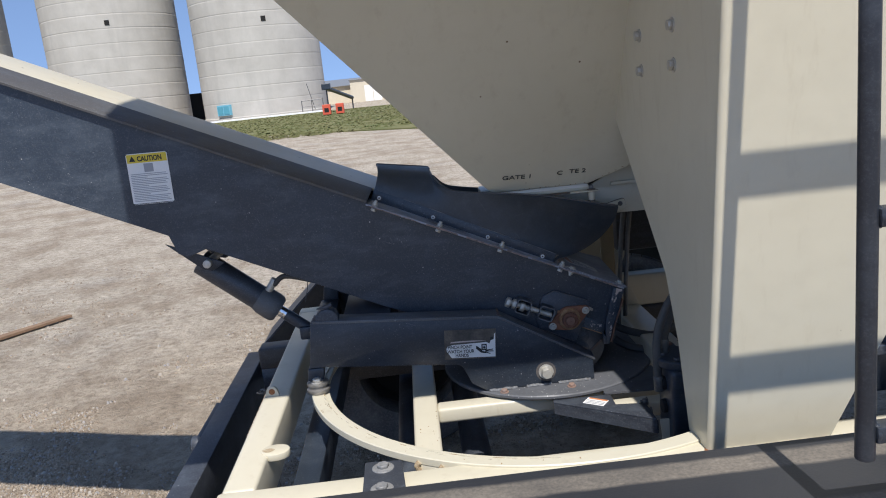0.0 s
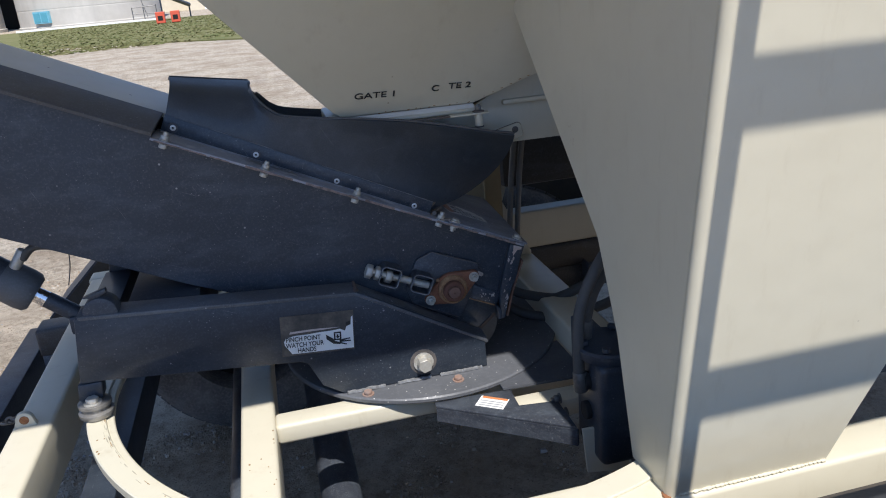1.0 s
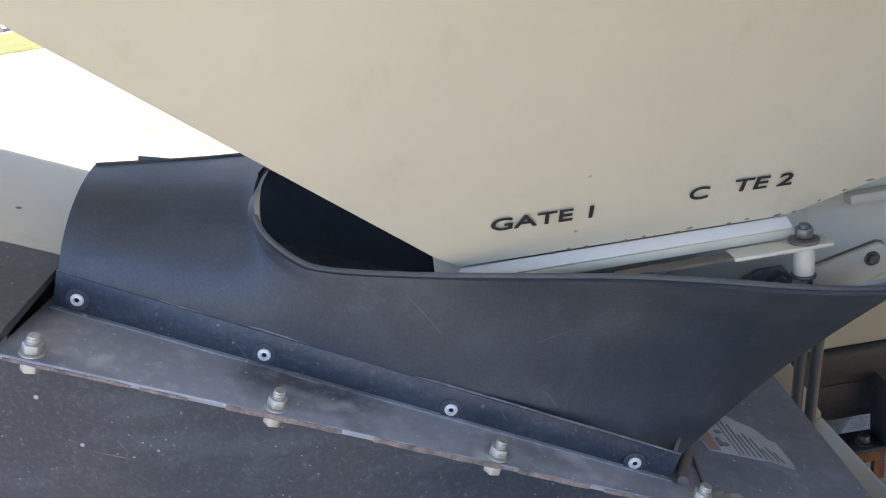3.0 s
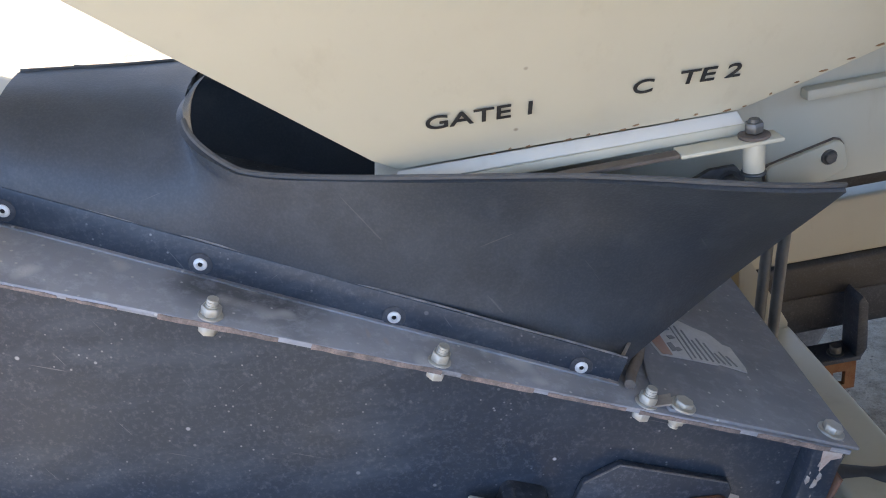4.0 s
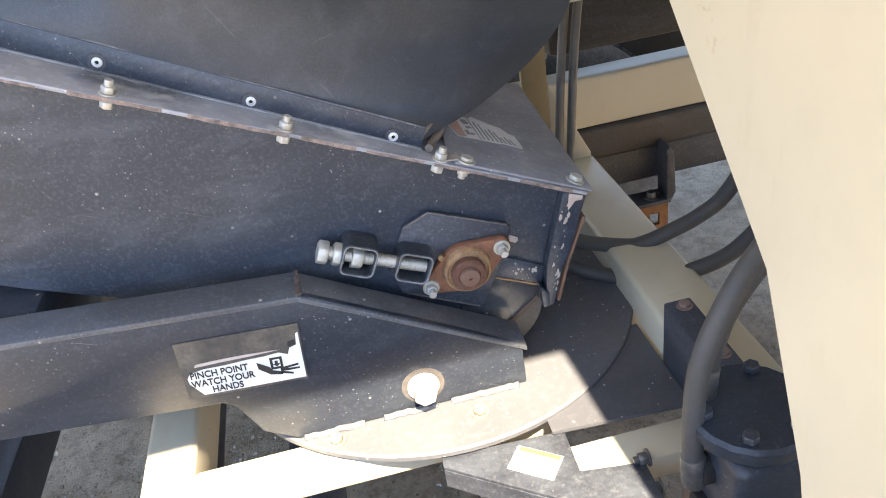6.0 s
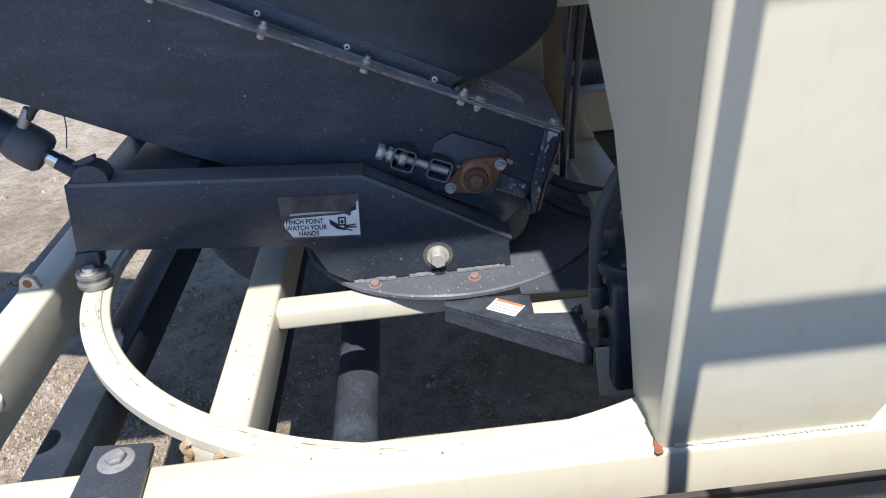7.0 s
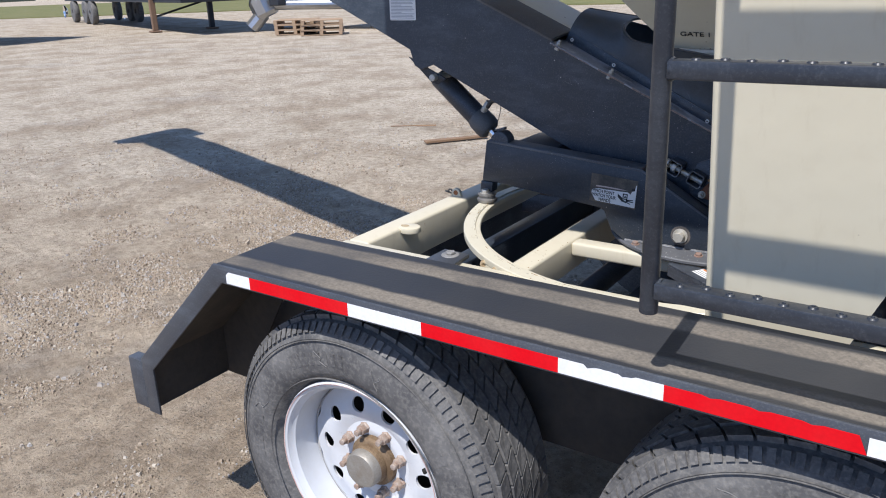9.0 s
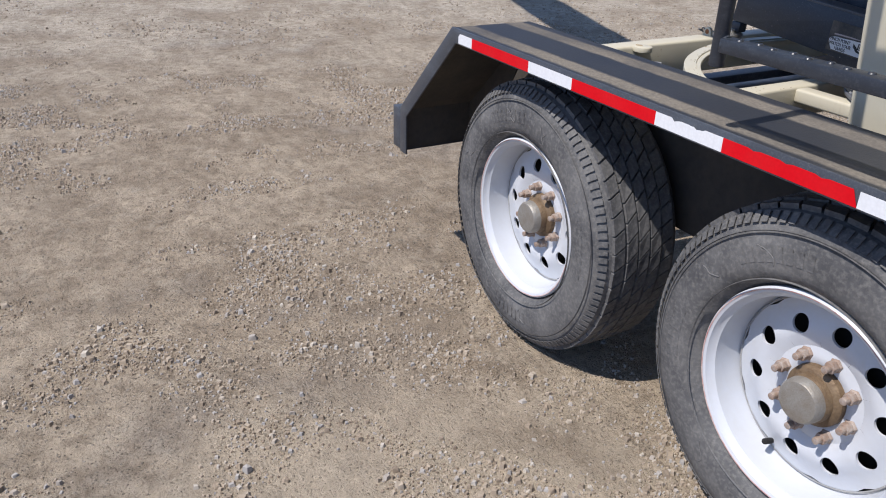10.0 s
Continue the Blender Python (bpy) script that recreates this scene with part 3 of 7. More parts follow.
for k in range(5):
    c = Vector((-0.150 - 0.0085 * k, 1.056 - 0.004 * k, RAIL_Z + 0.016 - 0.0021 * max(0, k - 3) ** 2))
    ax = (0, 1, 0.3) if k % 2 else (0.2, 0.3, 1)
    spin([(0.0075 + 0.0024 * math.cos(a), 0.0024 * math.sin(a)) for a in (math.pi * j / 3 for j in range(6))], c, ax, 14, ch, True)
part("chain", ch, STEEL, trailer, "short loose steel chain", True)

# bolted tie plate over the rail, next to the fender
tie = part("tie_plate", slab([(0.131, 0.405, RAIL_Z + 0.002), (0.221, 0.411, RAIL_Z + 0.002), (0.211, 0.550, RAIL_Z + 0.002), (0.131, 0.556, RAIL_Z + 0.002)], (0, 0, 0.011), 0.002), CHARCOAL, trailer, "dark bolted tie plate", True)
TIEBOLT = mat_plain("dusty_tie_bolt", (0.20, 0.205, 0.21), 0.6, 0.3, 0.9, 70.0, (0.36, 0.35, 0.33), 0.2)
for y in (0.434, 0.522):
    wash = part("washer", spin([(0.0, 0.0025), (0.020, 0.0025), (0.0232, 0.0014), (0.0240, 0.0)], (0.171, y, RAIL_Z + 0.013), (0, 0, 1), 32), TIEBOLT, tie, "dusty grey washer", True)
    part("bolt_head", hexhead((0.171, y, RAIL_Z + 0.0155), (0, 0, 1), 0.0135, 0.007), TIEBOLT, wash, "", True)
part("tie_bracket", slab([(0.150, 0.400, 0.745), (0.222, 0.404, 0.745), (0.222, 0.436, 0.745), (0.150, 0.436, 0.745)], (0, 0, 0.018), 0.002), CHARCOAL, trailer, "", True)
part("tie_bolt", rod((0.182, 0.412, 0.60), (0.182, 0.412, 0.746), 0.0085, 14), TIEBOLT, trailer, "", True)

# ---------------------------------------------------------------- fender
FEN_Z, FEN_IN = 0.867, 0.262


def mat_fender():
    m, n, l, b = nodes_of("fender_black", 0.5)
    p = coords(n, l)
    sep = n.new("ShaderNodeSeparateXYZ")
    l.new(p, sep.inputs[0])
    wob = n.new("ShaderNodeTexNoise")
    wob.inputs["Scale"].default_value = 14.0
    wob.inputs["Detail"].default_value = 5.0
    l.new(p, wob.inputs["Vector"])
    y = n.new("ShaderNodeMath")
    y.operation = "MULTIPLY_ADD"
    y.inputs[1].default_value = 0.012
    l.new(wob.outputs["Fac"], y.inputs[0])
    l.new(sep.outputs["Y"], y.inputs[2])
    ramp = n.new("ShaderNodeValToRGB")
    sc = n.new("ShaderNodeMath")
    sc.operation = "MULTIPLY"
    sc.inputs[1].default_value = 1 / 0.27
    l.new(y.outputs[0], sc.inputs[0])
    l.new(sc.outputs[0], ramp.inputs[0])
    el = ramp.color_ramp.elements
    el[0].position, el[0].color = 0.0, (0, 0, 0, 1)
    el[1].position, el[1].color = 1.0, (0, 0, 0, 1)
    for pos, v in ((0.085, 0.0), (0.125, 1.0), (0.265, 1.0), (0.30, 0.0), (0.665, 0.0), (0.70, 1.0), (0.86, 1.0), (0.90, 0.0)):
        e = ramp.color_ramp.elements.new(pos)
        e.color = (v, v, v, 1)
    dusty = noise_fac(n, l, p, 3.0, 0.2, 0.6)
    up = n.new("ShaderNodeNewGeometry")
    nz = n.new("ShaderNodeSeparateXYZ")
    l.new(up.outputs["True Normal"], nz.inputs[0])
    band = times(n, l, times(n, l, ramp.outputs[0], above(n, l, nz.outputs["Z"], 0.5)), dusty)
    grit = noise_fac(n, l, p, 170.0, 0.3, 0.8, 3.0)
    soft = noise_fac(n, l, p, 5.0, 0.35, 0.85)
    c = mix(n, l, times(n, l, soft, 0.3), (0.026, 0.028, 0.033), (0.07, 0.066, 0.06))
    tan = mix(n, l, grit, (0.13, 0.115, 0.095), (0.235, 0.205, 0.165))
    c = mix(n, l, band, c, tan)
    l.new(c, b.inputs["Base Color"])
    r = n.new("ShaderNodeMapRange")
    r.inputs["To Min"].default_value, r.inputs["To Max"].default_value = 0.48, 0.9
    l.new(band, r.inputs["Value"])
    l.new(r.outputs[0], b.inputs["Roughness"])
    bump(n, l, b, grit, 0.25, 0.001)
    return m


FENDER = mat_fender()
UNDER = mat_plain("dusty_fender_underside", (0.075, 0.062, 0.048), 0.9, 0.0, 0.7, 8.0, (0.03, 0.028, 0.026), 0.2)


def build_fender():
    line = [(3.4, FEN_Z), (-0.115, FEN_Z), (-0.462, 0.540), (-0.462, 0.388)]
    t = 0.006
    inner = [(3.4, FEN_Z - t), (-0.112, FEN_Z - t), (-0.455, 0.537), (-0.455, 0.388)]
    bm = bmesh.new()
    slab([(x, 0.002, z) for x, z in line] + [(x, 0.002, z) for x, z in inner[::-1]], (0, FEN_IN - 0.002, 0), 0.0, bm)
    body = part("fender_sheet", bm, FENDER, trailer, "black steel fender with two dusty bands", True)
    # outer lip hanging from the edge
    lip = bmesh.new()
    h = 0.041
    slab([(3.4, 0, FEN_Z + 0.002), (-0.117, 0, FEN_Z + 0.002), (-0.464, 0, 0.541), (-0.464, 0, 0.386), (-0.418, 0, 0.386), (-0.418, 0, 0.520), (-0.095, 0, FEN_Z - h), (3.4, 0, FEN_Z - h)], (0, 0.006, 0), 0.0015, lip)
    part("fender_lip", lip, CHARCOAL, body, "black outer lip", True)
    part("fender_end", box((-0.522, 0.001, 0.392), (-0.465, 0.035, 0.535), 0.003), CHARCOAL, body, "", True)
    part("fender_end_plate", box((-0.470, 0.036, 0.388), (-0.463, FEN_IN, 0.545), 0.001), CHARCOAL, body, "", True)
    part("fender_liner", slab([(3.3, 0.010, FEN_Z - t - 0.004), (-0.105, 0.010, FEN_Z - t - 0.004), (-0.448, 0.010, 0.534), (-0.448, 0.010, 0.40),
                               (-0.446, 0.010, 0.40), (-0.446, 0.010, 0.534), (-0.104, 0.010, FEN_Z - t - 0.006), (3.3, 0.010, FEN_Z - t - 0.006)], (0, FEN_IN - 0.012, 0)), UNDER, body, "dusty brown underside")
    part("fender_skirt", slab([(3.4, FEN_IN - 0.001, FEN_Z - 0.004), (-0.113, FEN_IN - 0.001, FEN_Z - 0.004), (-0.455, FEN_IN - 0.001, 0.538), (-0.455, FEN_IN - 0.001, 0.39),
                               (-0.36, FEN_IN - 0.001, 0.39), (-0.10, FEN_IN - 0.001, FEN_Z - 0.05), (3.4, FEN_IN - 0.001, FEN_Z - 0.05)], (0, 0.005, 0)), UNDER, body, "")
    part("inner_wheel_panel", slab([(-0.165, 0.33, 0.80), (-0.42, 0.33, 0.555), (-0.42, 0.33, 0.45), (3.4, 0.33, 0.45), (3.4, 0.33, 0.80)], (0, 0.008, 0)), UNDER, trailer, "dusty black inner panel")
    # reflective tape along the lip: 11 inch red, 7 inch white
    red, white = mat_tape("red_reflective_tape", (0.66, 0.003, 0.010)), mat_tape("white_reflective_tape", (0.74, 0.75, 0.76))
    zc, hh = 0.8435, 0.0137
    x = -0.075
    for k in range(15):
        w = 0.075 if k == 0 else (0.279 if k % 2 else 0.178)
        pts = [(x, -0.0006, zc - hh), (x + w, -0.0006, zc - hh)]
        top = [(x + w, zc + hh), (x, zc + hh)]
        rnd = random.Random(40 + k)
        if k == 4:    # chewed upper edge
            top = [(x + w, zc + hh)] + [(x + w * (1 - f), zc + hh - (rnd.uniform(0.001, 0.006) if 0.25 < 1 - f < 0.75 else 0)) for f in (i / 24 for i in range(1, 24))] + [(x, zc + hh)]
        elif k in (5, 9):
            top = [(x + w - 0.012, zc + hh)] + [(x + w * (1 - f), zc + hh - (0.003 if i % 5 == 0 else 0.0)) for i, f in ((i, i / 20) for i in range(1, 20))] + [(x, zc + hh)]
        if k == 0:
            top = [(x + w, zc + hh), (x + 0.008, zc + hh), (x, zc + hh - 0.008)]
        part("reflective_tape", slab(pts + [(a, -0.0006, b) for a, b in top], (0, -0.0007, 0)), red if k % 2 else white, body,
             "red reflective tape" if k % 2 else "white reflective tape, edge chipped" if k == 4 else "white reflective tape")
        x += w
    return body


def mat_tape(name, base):
    m, n, l, b = nodes_of(name, 0.5, 0.0, 0.12)
    p = coords(n, l)
    v = n.new("ShaderNodeTexVoronoi")
    v.inputs["Scale"].default_value = 160.0
    l.new(p, v.inputs["Vector"])
    f = noise_fac(n, l, p, 8.0, 0.4, 0.8)
    c = mix(n, l, times(n, l, v.outputs["Distance"], 0.35), base, tuple(0.7 * q for q in base))
    c = mix(n, l, times(n, l, f, 0.06), c, (0.25, 0.21, 0.17))
    l.new(c, b.inputs["Base Color"])
    return m


build_fender()


# ---------------------------------------------------------------- wheels
def mat_tyre():
    m, n, l, b = nodes_of("tyre_rubber", 0.72)
    p = coords(n, l)
    f = noise_fac(n, l, p, 9.0, 0.35, 0.75, 6.0, 0.65)
    c = mix(n, l, f, (0.060, 0.060, 0.062), (0.165, 0.162, 0.156))
    g = noise_fac(n, l, p, 120.0, 0.45, 0.85)
    c = mix(n, l, times(n, l, g, 0.45), c, (0.31, 0.295, 0.265))
    l.new(c, b.inputs["Base Color"])
    bump(n, l, b, g, 0.25, 0.002)
    return m


TYRE = mat_tyre()
RIM = mat_plain("white_wheel_paint", (0.56, 0.585, 0.62), 0.42, 0.0, 0.22, 10.0, (0.45, 0.42, 0.36), 0.04)
RIMLINE = mat_plain("faded_red_pinstripe", (0.42, 0.16, 0.14), 0.6, 0.0, 0.8, 30.0, (0.7, 0.66, 0.6))
DARK = mat_plain("near_black", (0.012, 0.011, 0.010), 0.9, 0.0, 0.4, 20.0)
HUB = mat_plain("oily_hub_cap", (0.24, 0.17, 0.10), 0.6, 0.35, 0.9, 30.0, (0.11, 0.065, 0.035), 0.3)
NUT = mat_plain("dusty_nut", (0.44, 0.38, 0.33), 0.6, 0.3, 0.8, 70.0, (0.26, 0.14, 0.08), 0.3)
HUBTOP = mat_plain("grey_hub_cap", (0.34, 0.33, 0.30), 0.55, 0.5, 0.6, 40.0, (0.22, 0.17, 0.12), 0.2)


SMEAR = mat_plain("pale_sidewall_smear", (0.20, 0.195, 0.185), 0.85, 0.0, 0.8, 60.0, (0.09, 0.09, 0.09))


CREASE = mat_plain("crease_shade", (0.24, 0.235, 0.22), 0.8, 0.0, 0.9, 40.0, (0.42, 0.42, 0.41))


def build_wheel(cx, cz, phase, valve_angle):
    y0 = 0.052           # outer sidewall bulge
    RD, DD = 0.027, 0.030   # how far rim and disc sit inboard
    wheel = thing("wheel", (cx, 0.16, cz), "worn black trailer tyre on a white ten-hole steel rim", "wheel", "trailer wheels")
    c, ax = (cx, 0, cz), (0, -1, 0)
    # carcass: radius, and height along -y
    prof = [(0.222, -0.100), (0.2300, -0.086), (0.245, -y0 - 0.011), (0.265, -y0 - 0.001), (0.300, -y0 + 0.0), (0.335, -y0 - 0.006), (0.358, -y0 - 0.016),
            (0.372, -y0 - 0.030), (0.377, -y0 - 0.046), (0.377, -0.19), (0.377, -0.272), (0.371, -0.297), (0.345, -0.318), (0.29, -0.320), (0.22, -0.305), (0.21, -0.27), (0.21, -0.115)]
    body = spin(prof, c, ax, 96, None, True)
    # raised rings on the sidewall
    for r in (0.248, 0.339):
        spin([(r - 0.0015, -y0 + 0.0005), (r, -y0 + 0.0035 if r < 0.3 else -y0 - 0.003), (r + 0.0015, -y0 - 0.001)], c, ax, 96, body)
    tyre = part("tyre", body, TYRE, wheel, "worn black trailer tyre", True)
    # tread: five ribs of blocks
    tr = bmesh.new()
    rows = [(-0.090, -0.122, 52, 0.35), (-0.1285, -0.1595, 48, 0.5), (-0.166, -0.197, 48, 0.5), (-0.2035, -0.2345, 48, 0.5), (-0.241, -0.276, 52, 0.35)]
    x, yv, z = frame_of(ax)
    cc = Vector(c)
    for a0, a1, count, skew in rows:
        for k in range(count):
            step = 2 * math.pi / count
            s = k * step + phase
            gap = step * 0.065
            quad = []
            for h, off in ((a0, -skew * 0.5), (a1, skew * 0.5)):
                for e in (s + gap, s + step - gap):
                    ang = e + off * step
                    quad.append((ang, h))
            q = [quad[0], quad[1], quad[3], quad[2]]
            lo = [tr.verts.new(cc + (x * math.cos(a) + yv * math.sin(a)) * 0.375 + z * h) for a, h in q]
            crown = 0.3885 if a0 < -0.12 and a1 > -0.24 else 0.3855
            hi = [tr.verts.new(cc + (x * math.cos(a) + yv * math.sin(a)) * crown + z * h) for a, h in q]
            tr.faces.new(hi)
            for i in range(4):
                j = (i + 1) % 4
                tr.faces.new((lo[i], lo[j], hi[j], hi[i]))
    part("tread", tr, TYRE, tyre, "blocky worn tread")
    # shoulder lugs
    sh = bmesh.new()
    for k in range(110):
        a = 2 * math.pi * k / 110
        d = x * math.cos(a) + yv * math.sin(a)
        tng = z.cross(d)
        p0 = cc + d * 0.354 + z * (-y0 - 0.0095)
        p1 = cc + d * 0.373 + z * (-y0 - 0.026)
        lo = [sh.verts.new(q) for q in (p0 - tng * 0.007, p0 + tng * 0.007, p1 + tng * 0.007, p1 - tng * 0.007)]
        n2 = (d * 0.45 + z * 0.9) * 0.0018
        hi = [sh.verts.new(v.co + n2) for v in lo]
        sh.faces.new(hi)
        for i in range(4):
            j = (i + 1) % 4
            sh.faces.new((lo[i], lo[j], hi[j], hi[i]))
    part("shoulder_ribs", sh, TYRE, tyre)
    # embossed writing on the sidewall stays plain bars
    for a0, count in ((0.55, 7), (2.2, 10), (3.9, 8), (5.2, 6)):
        for k in range(count):
            a = a0 + phase * 0.3 + k * 0.075
            d = x * math.cos(a) + yv * math.sin(a)
            tng = z.cross(d)
            cpt = cc + d * 0.296 + z * (-y0 + 0.0006)
            own = bmesh.new()
            hh, ww = (0.016, 0.007) if count < 9 else (0.008, 0.005)
            vs = [own.verts.new(cpt + d * p + tng * q) for p, q in ((-hh, -ww), (hh, -ww), (hh, ww), (-hh, ww))]
            f = own.faces.new(vs)
            r = bmesh.ops.inset_individual(own, faces=[f], thickness=0.002, depth=0.0012)
            part("raised_mark", own, TYRE, tyre)
    rs = random.Random(int(cx * 1000))
    for k in range(7):
        a = rs.uniform(0, 6.28)
        pts = []
        for q in range(4):
            d = x * math.cos(a) + yv * math.sin(a)
            pts.append(cc + d * min(0.322, 0.268 + 0.012 * q + rs.uniform(0, 0.012)) + z * (-y0 + 0.0002))
            a += rs.uniform(-0.05, 0.11)
        part("scrape", pipe(pts, rs.uniform(0.0006, 0.0014), 5, 3), SMEAR, tyre, "pale dried smear")
    # rim: flange, well, and a dished disc with ten holes
    rp = [(0.2290, -0.060), (0.2300, -0.047), (0.2255, -0.043), (0.2180, -0.046), (0.2140, -0.056), (0.2065, -0.062), (0.2040, -0.092), (0.2005, -0.118), (0.1985, -0.1290), (0.1955, -0.1325), (0.1935, -0.1290), (0.192, -0.1225)]
    rp = [(r, h - RD if r > 0.2 else h - (RD + DD) / 2 if r > 0.198 else h - DD) for r, h in rp]
    rim = part("rim", spin(rp, c, ax, 80), RIM, wheel, "white steel rim with ten round holes", True)
    part("pinstripe", spin([(0.2260, -0.0424 - RD), (0.2235, -0.0429 - RD)], c, ax, 80), RIMLINE, rim, "faded red pinstripe")
    # grey ring: shading of the crease between disc and barrel put into colour
    part("seam", spin([(0.1918, -0.1208 - DD), (0.1935, -0.1200 - DD), (0.1958, -0.1210 - DD)], c, ax, 80), CREASE, rim, "grey ring drawing the shaded crease round the disc", True)
    disc = bmesh.new()

    def dish(r):
        t = (r - 0.09) / 0.09
        return -DD - 0.123 + 0.018 * math.exp(-((t - 0.45) / 0.42) ** 2) if r > 0.09 else -DD - 0.1185

    R0, R1, HC, HR = 0.098, 0.192, 0.1425, 0.0190
    N = 24
    for s in range(10):
        a = 2 * math.pi * (s + 0.5) / 10 + phase
        w = math.pi / 10
        edge, hole = [], []
        for k in range(N):
            th = 2 * math.pi * k / N
            dx, dy = math.cos(th), math.sin(th)
            # walk out to the edge of the sector
            sx = (R1 - HC) if dx > 0 else (HC - R0)
            f1 = sx / max(abs(dx), 1e-6)
            f2 = w * HC / max(abs(dy), 1e-6)
            f = min(f1, f2)
            edge.append((HC + dx * f, a + dy * f / HC))
            hole.append((HC + dx * HR, a + dy * HR / HC))
        ve = [disc.verts.new(cc + (x * math.cos(t) + yv * math.sin(t)) * r + z * dish(r)) for r, t in edge]
        vm = [disc.verts.new(cc + (x * math.cos(t2) + yv * math.sin(t2)) * r2 + z * dish(r2))
              for r2, t2 in (((e[0] + 2 * h[0]) / 3, (e[1] + 2 * h[1]) / 3) for e, h in zip(edge, hole))]
        vh = [disc.verts.new(cc + (x * math.cos(t) + yv * math.sin(t)) * r + z * dish(r)) for r, t in hole]
        vb = [disc.verts.new(cc + (x * math.cos(t) + yv * math.sin(t)) * r + z * (dish(r) - 0.006)) for r, t in hole]
        for A, B in ((ve, vm), (vm, vh), (vh, vb)):
            for k in range(N):
                j = (k + 1) % N
                disc.faces.new((A[k], A[j], B[j], B[k]))
    spin([(0.0980, dish(0.098)), (0.088, -0.1135 - DD), (0.080, -0.112 - DD), (0.066, -0.112 - DD), (0.060, -0.116 - DD)], c, ax, 60, disc)
    bmesh.ops.remove_doubles(disc, verts=disc.verts, dist=1e-5)
    part("wheel_disc", disc, RIM, rim, "", True)
    # near-black drum colour stands for the shaded wheel interior behind the holes
    part("brake_drum", spin([(0.0, -0.182), (0.178, -0.182), (0.19, -0.25)], c, ax, 40), DARK, wheel, "brake drum, near-black for the shaded wheel interior", True)
    hub = part("hub", spin([(0.064, -0.150), (0.062, -0.132), (0.056, -0.126), (0.050, -0.124), (0.049, -0.112), (0.046, -0.107)], c, ax, 40), HUB, wheel, "rusty brown wheel hub", True)
    part("hub_cap", spin([(0.0465, -0.108), (0.045, -0.092), (0.041, -0.086), (0.030, -0.0845), (0.0, -0.0845)], c, ax, 40), HUBTOP, hub, "grey grease cap", True)
    for k in range(8):
        a = 2 * math.pi * k / 8 + phase + 0.2
        d = x * math.cos(a) + yv * math.sin(a)
        p = cc + d * 0.0825 + z * (-0.113 - DD)
        nb = rod(p, p + z * 0.006, 0.0155, 6, 0.001, None, 0.013)
        rod(p + z * 0.006, p + z * 0.020, 0.0125, 6, 0.001, nb)
        rod(p + z * 0.019, p + z * 0.034, 0.0075, 10, 0.001, nb)
        part("lug_nut", nb, NUT, wheel, "dusty rust-stained lug nut", True)
    d = x * math.cos(valve_angle) + yv * math.sin(valve_angle)
    p = cc + d * 0.180 + z * (-0.115 - DD)
    part("valve_stem", rod(p, p + z * 0.030 - d * 0.014, 0.0065, 10, 0.001), DARK, wheel, "", True)
    return wheel


build_wheel(0.196, 0.386, 0.1, 2.6)
build_wheel(1.132, 0.386, 0.34, 0.4)


# ---------------------------------------------------------------- seed bin: hopper, legs, body
TOP = 2.15


def leg_y(z):
    return 0.447 - 0.155 * (z - 0.765)


def hop_y(z):
    return 1.110 - 0.62 * (z - 1.283)


seed_bin = thing("seed_bin", (0.65, MID_Y, RAIL_Z), "cream steel seed hopper on sheet-metal legs", "hopper")


def build_leg(mirror=False):
    X0 = 0.848
    t = 0.006
    f = (lambda y: 2 * MID_Y - y) if mirror else (lambda y: y)
    sgn = -1 if mirror else 1
    # front panel, leaning outwards, with slanted right edge
    out = [(X0 + 0.004, RAIL_Z + 0.001), (1.106, RAIL_Z + 0.001), (1.172, 0.925), (1.36, 1.35), (1.46, 1.80), (1.50, TOP), (X0 + 0.004, TOP)]
    bm = bmesh.new()
    slab([(x, f(leg_y(z)), z) for x, z in out], (0, sgn * t, 0), 0.0, bm)
    # side panel whose back edge follows the hopper
    side = [(leg_y(RAIL_Z), RAIL_Z), (0.552, RAIL_Z), (0.602, 0.95), (0.668, 1.09), (1.022, 1.425), (hop_y(TOP), TOP), (leg_y(TOP), TOP)]
    slab([(X0, f(y + 0.004), z) for y, z in side], (t, 0, 0), 0.0, bm)
    leg = part("leg", bm, CREAM, seed_bin, "cream bent-sheet leg panel", False)
    # rounded fold along the front corner
    fold = rod((X0 + 0.009, f(leg_y(RAIL_Z) + 0.009), RAIL_Z), (X0 + 0.009, f(leg_y(TOP) + 0.009), TOP), 0.0105, 20)
    part("fold", fold, CREAM, leg, "", True)
    for k in range(1):
        part("weld_seam", weld_blobs([(0.87 + 0.007 * i, f(leg_y(RAIL_Z) - 0.001), RAIL_Z + 0.002) for i in range(34)], 0.0042, 9), CREAM, leg, "", True)
    if not mirror:
        for y, z in ((0.565, 1.628), (0.785, 1.620), (0.565, 1.550), (0.78, 1.542)):
            bolt(leg, (X0, y, z), (-1, 0, 0), 0.011, 0.009)
    return leg


build_leg()
build_leg(True)

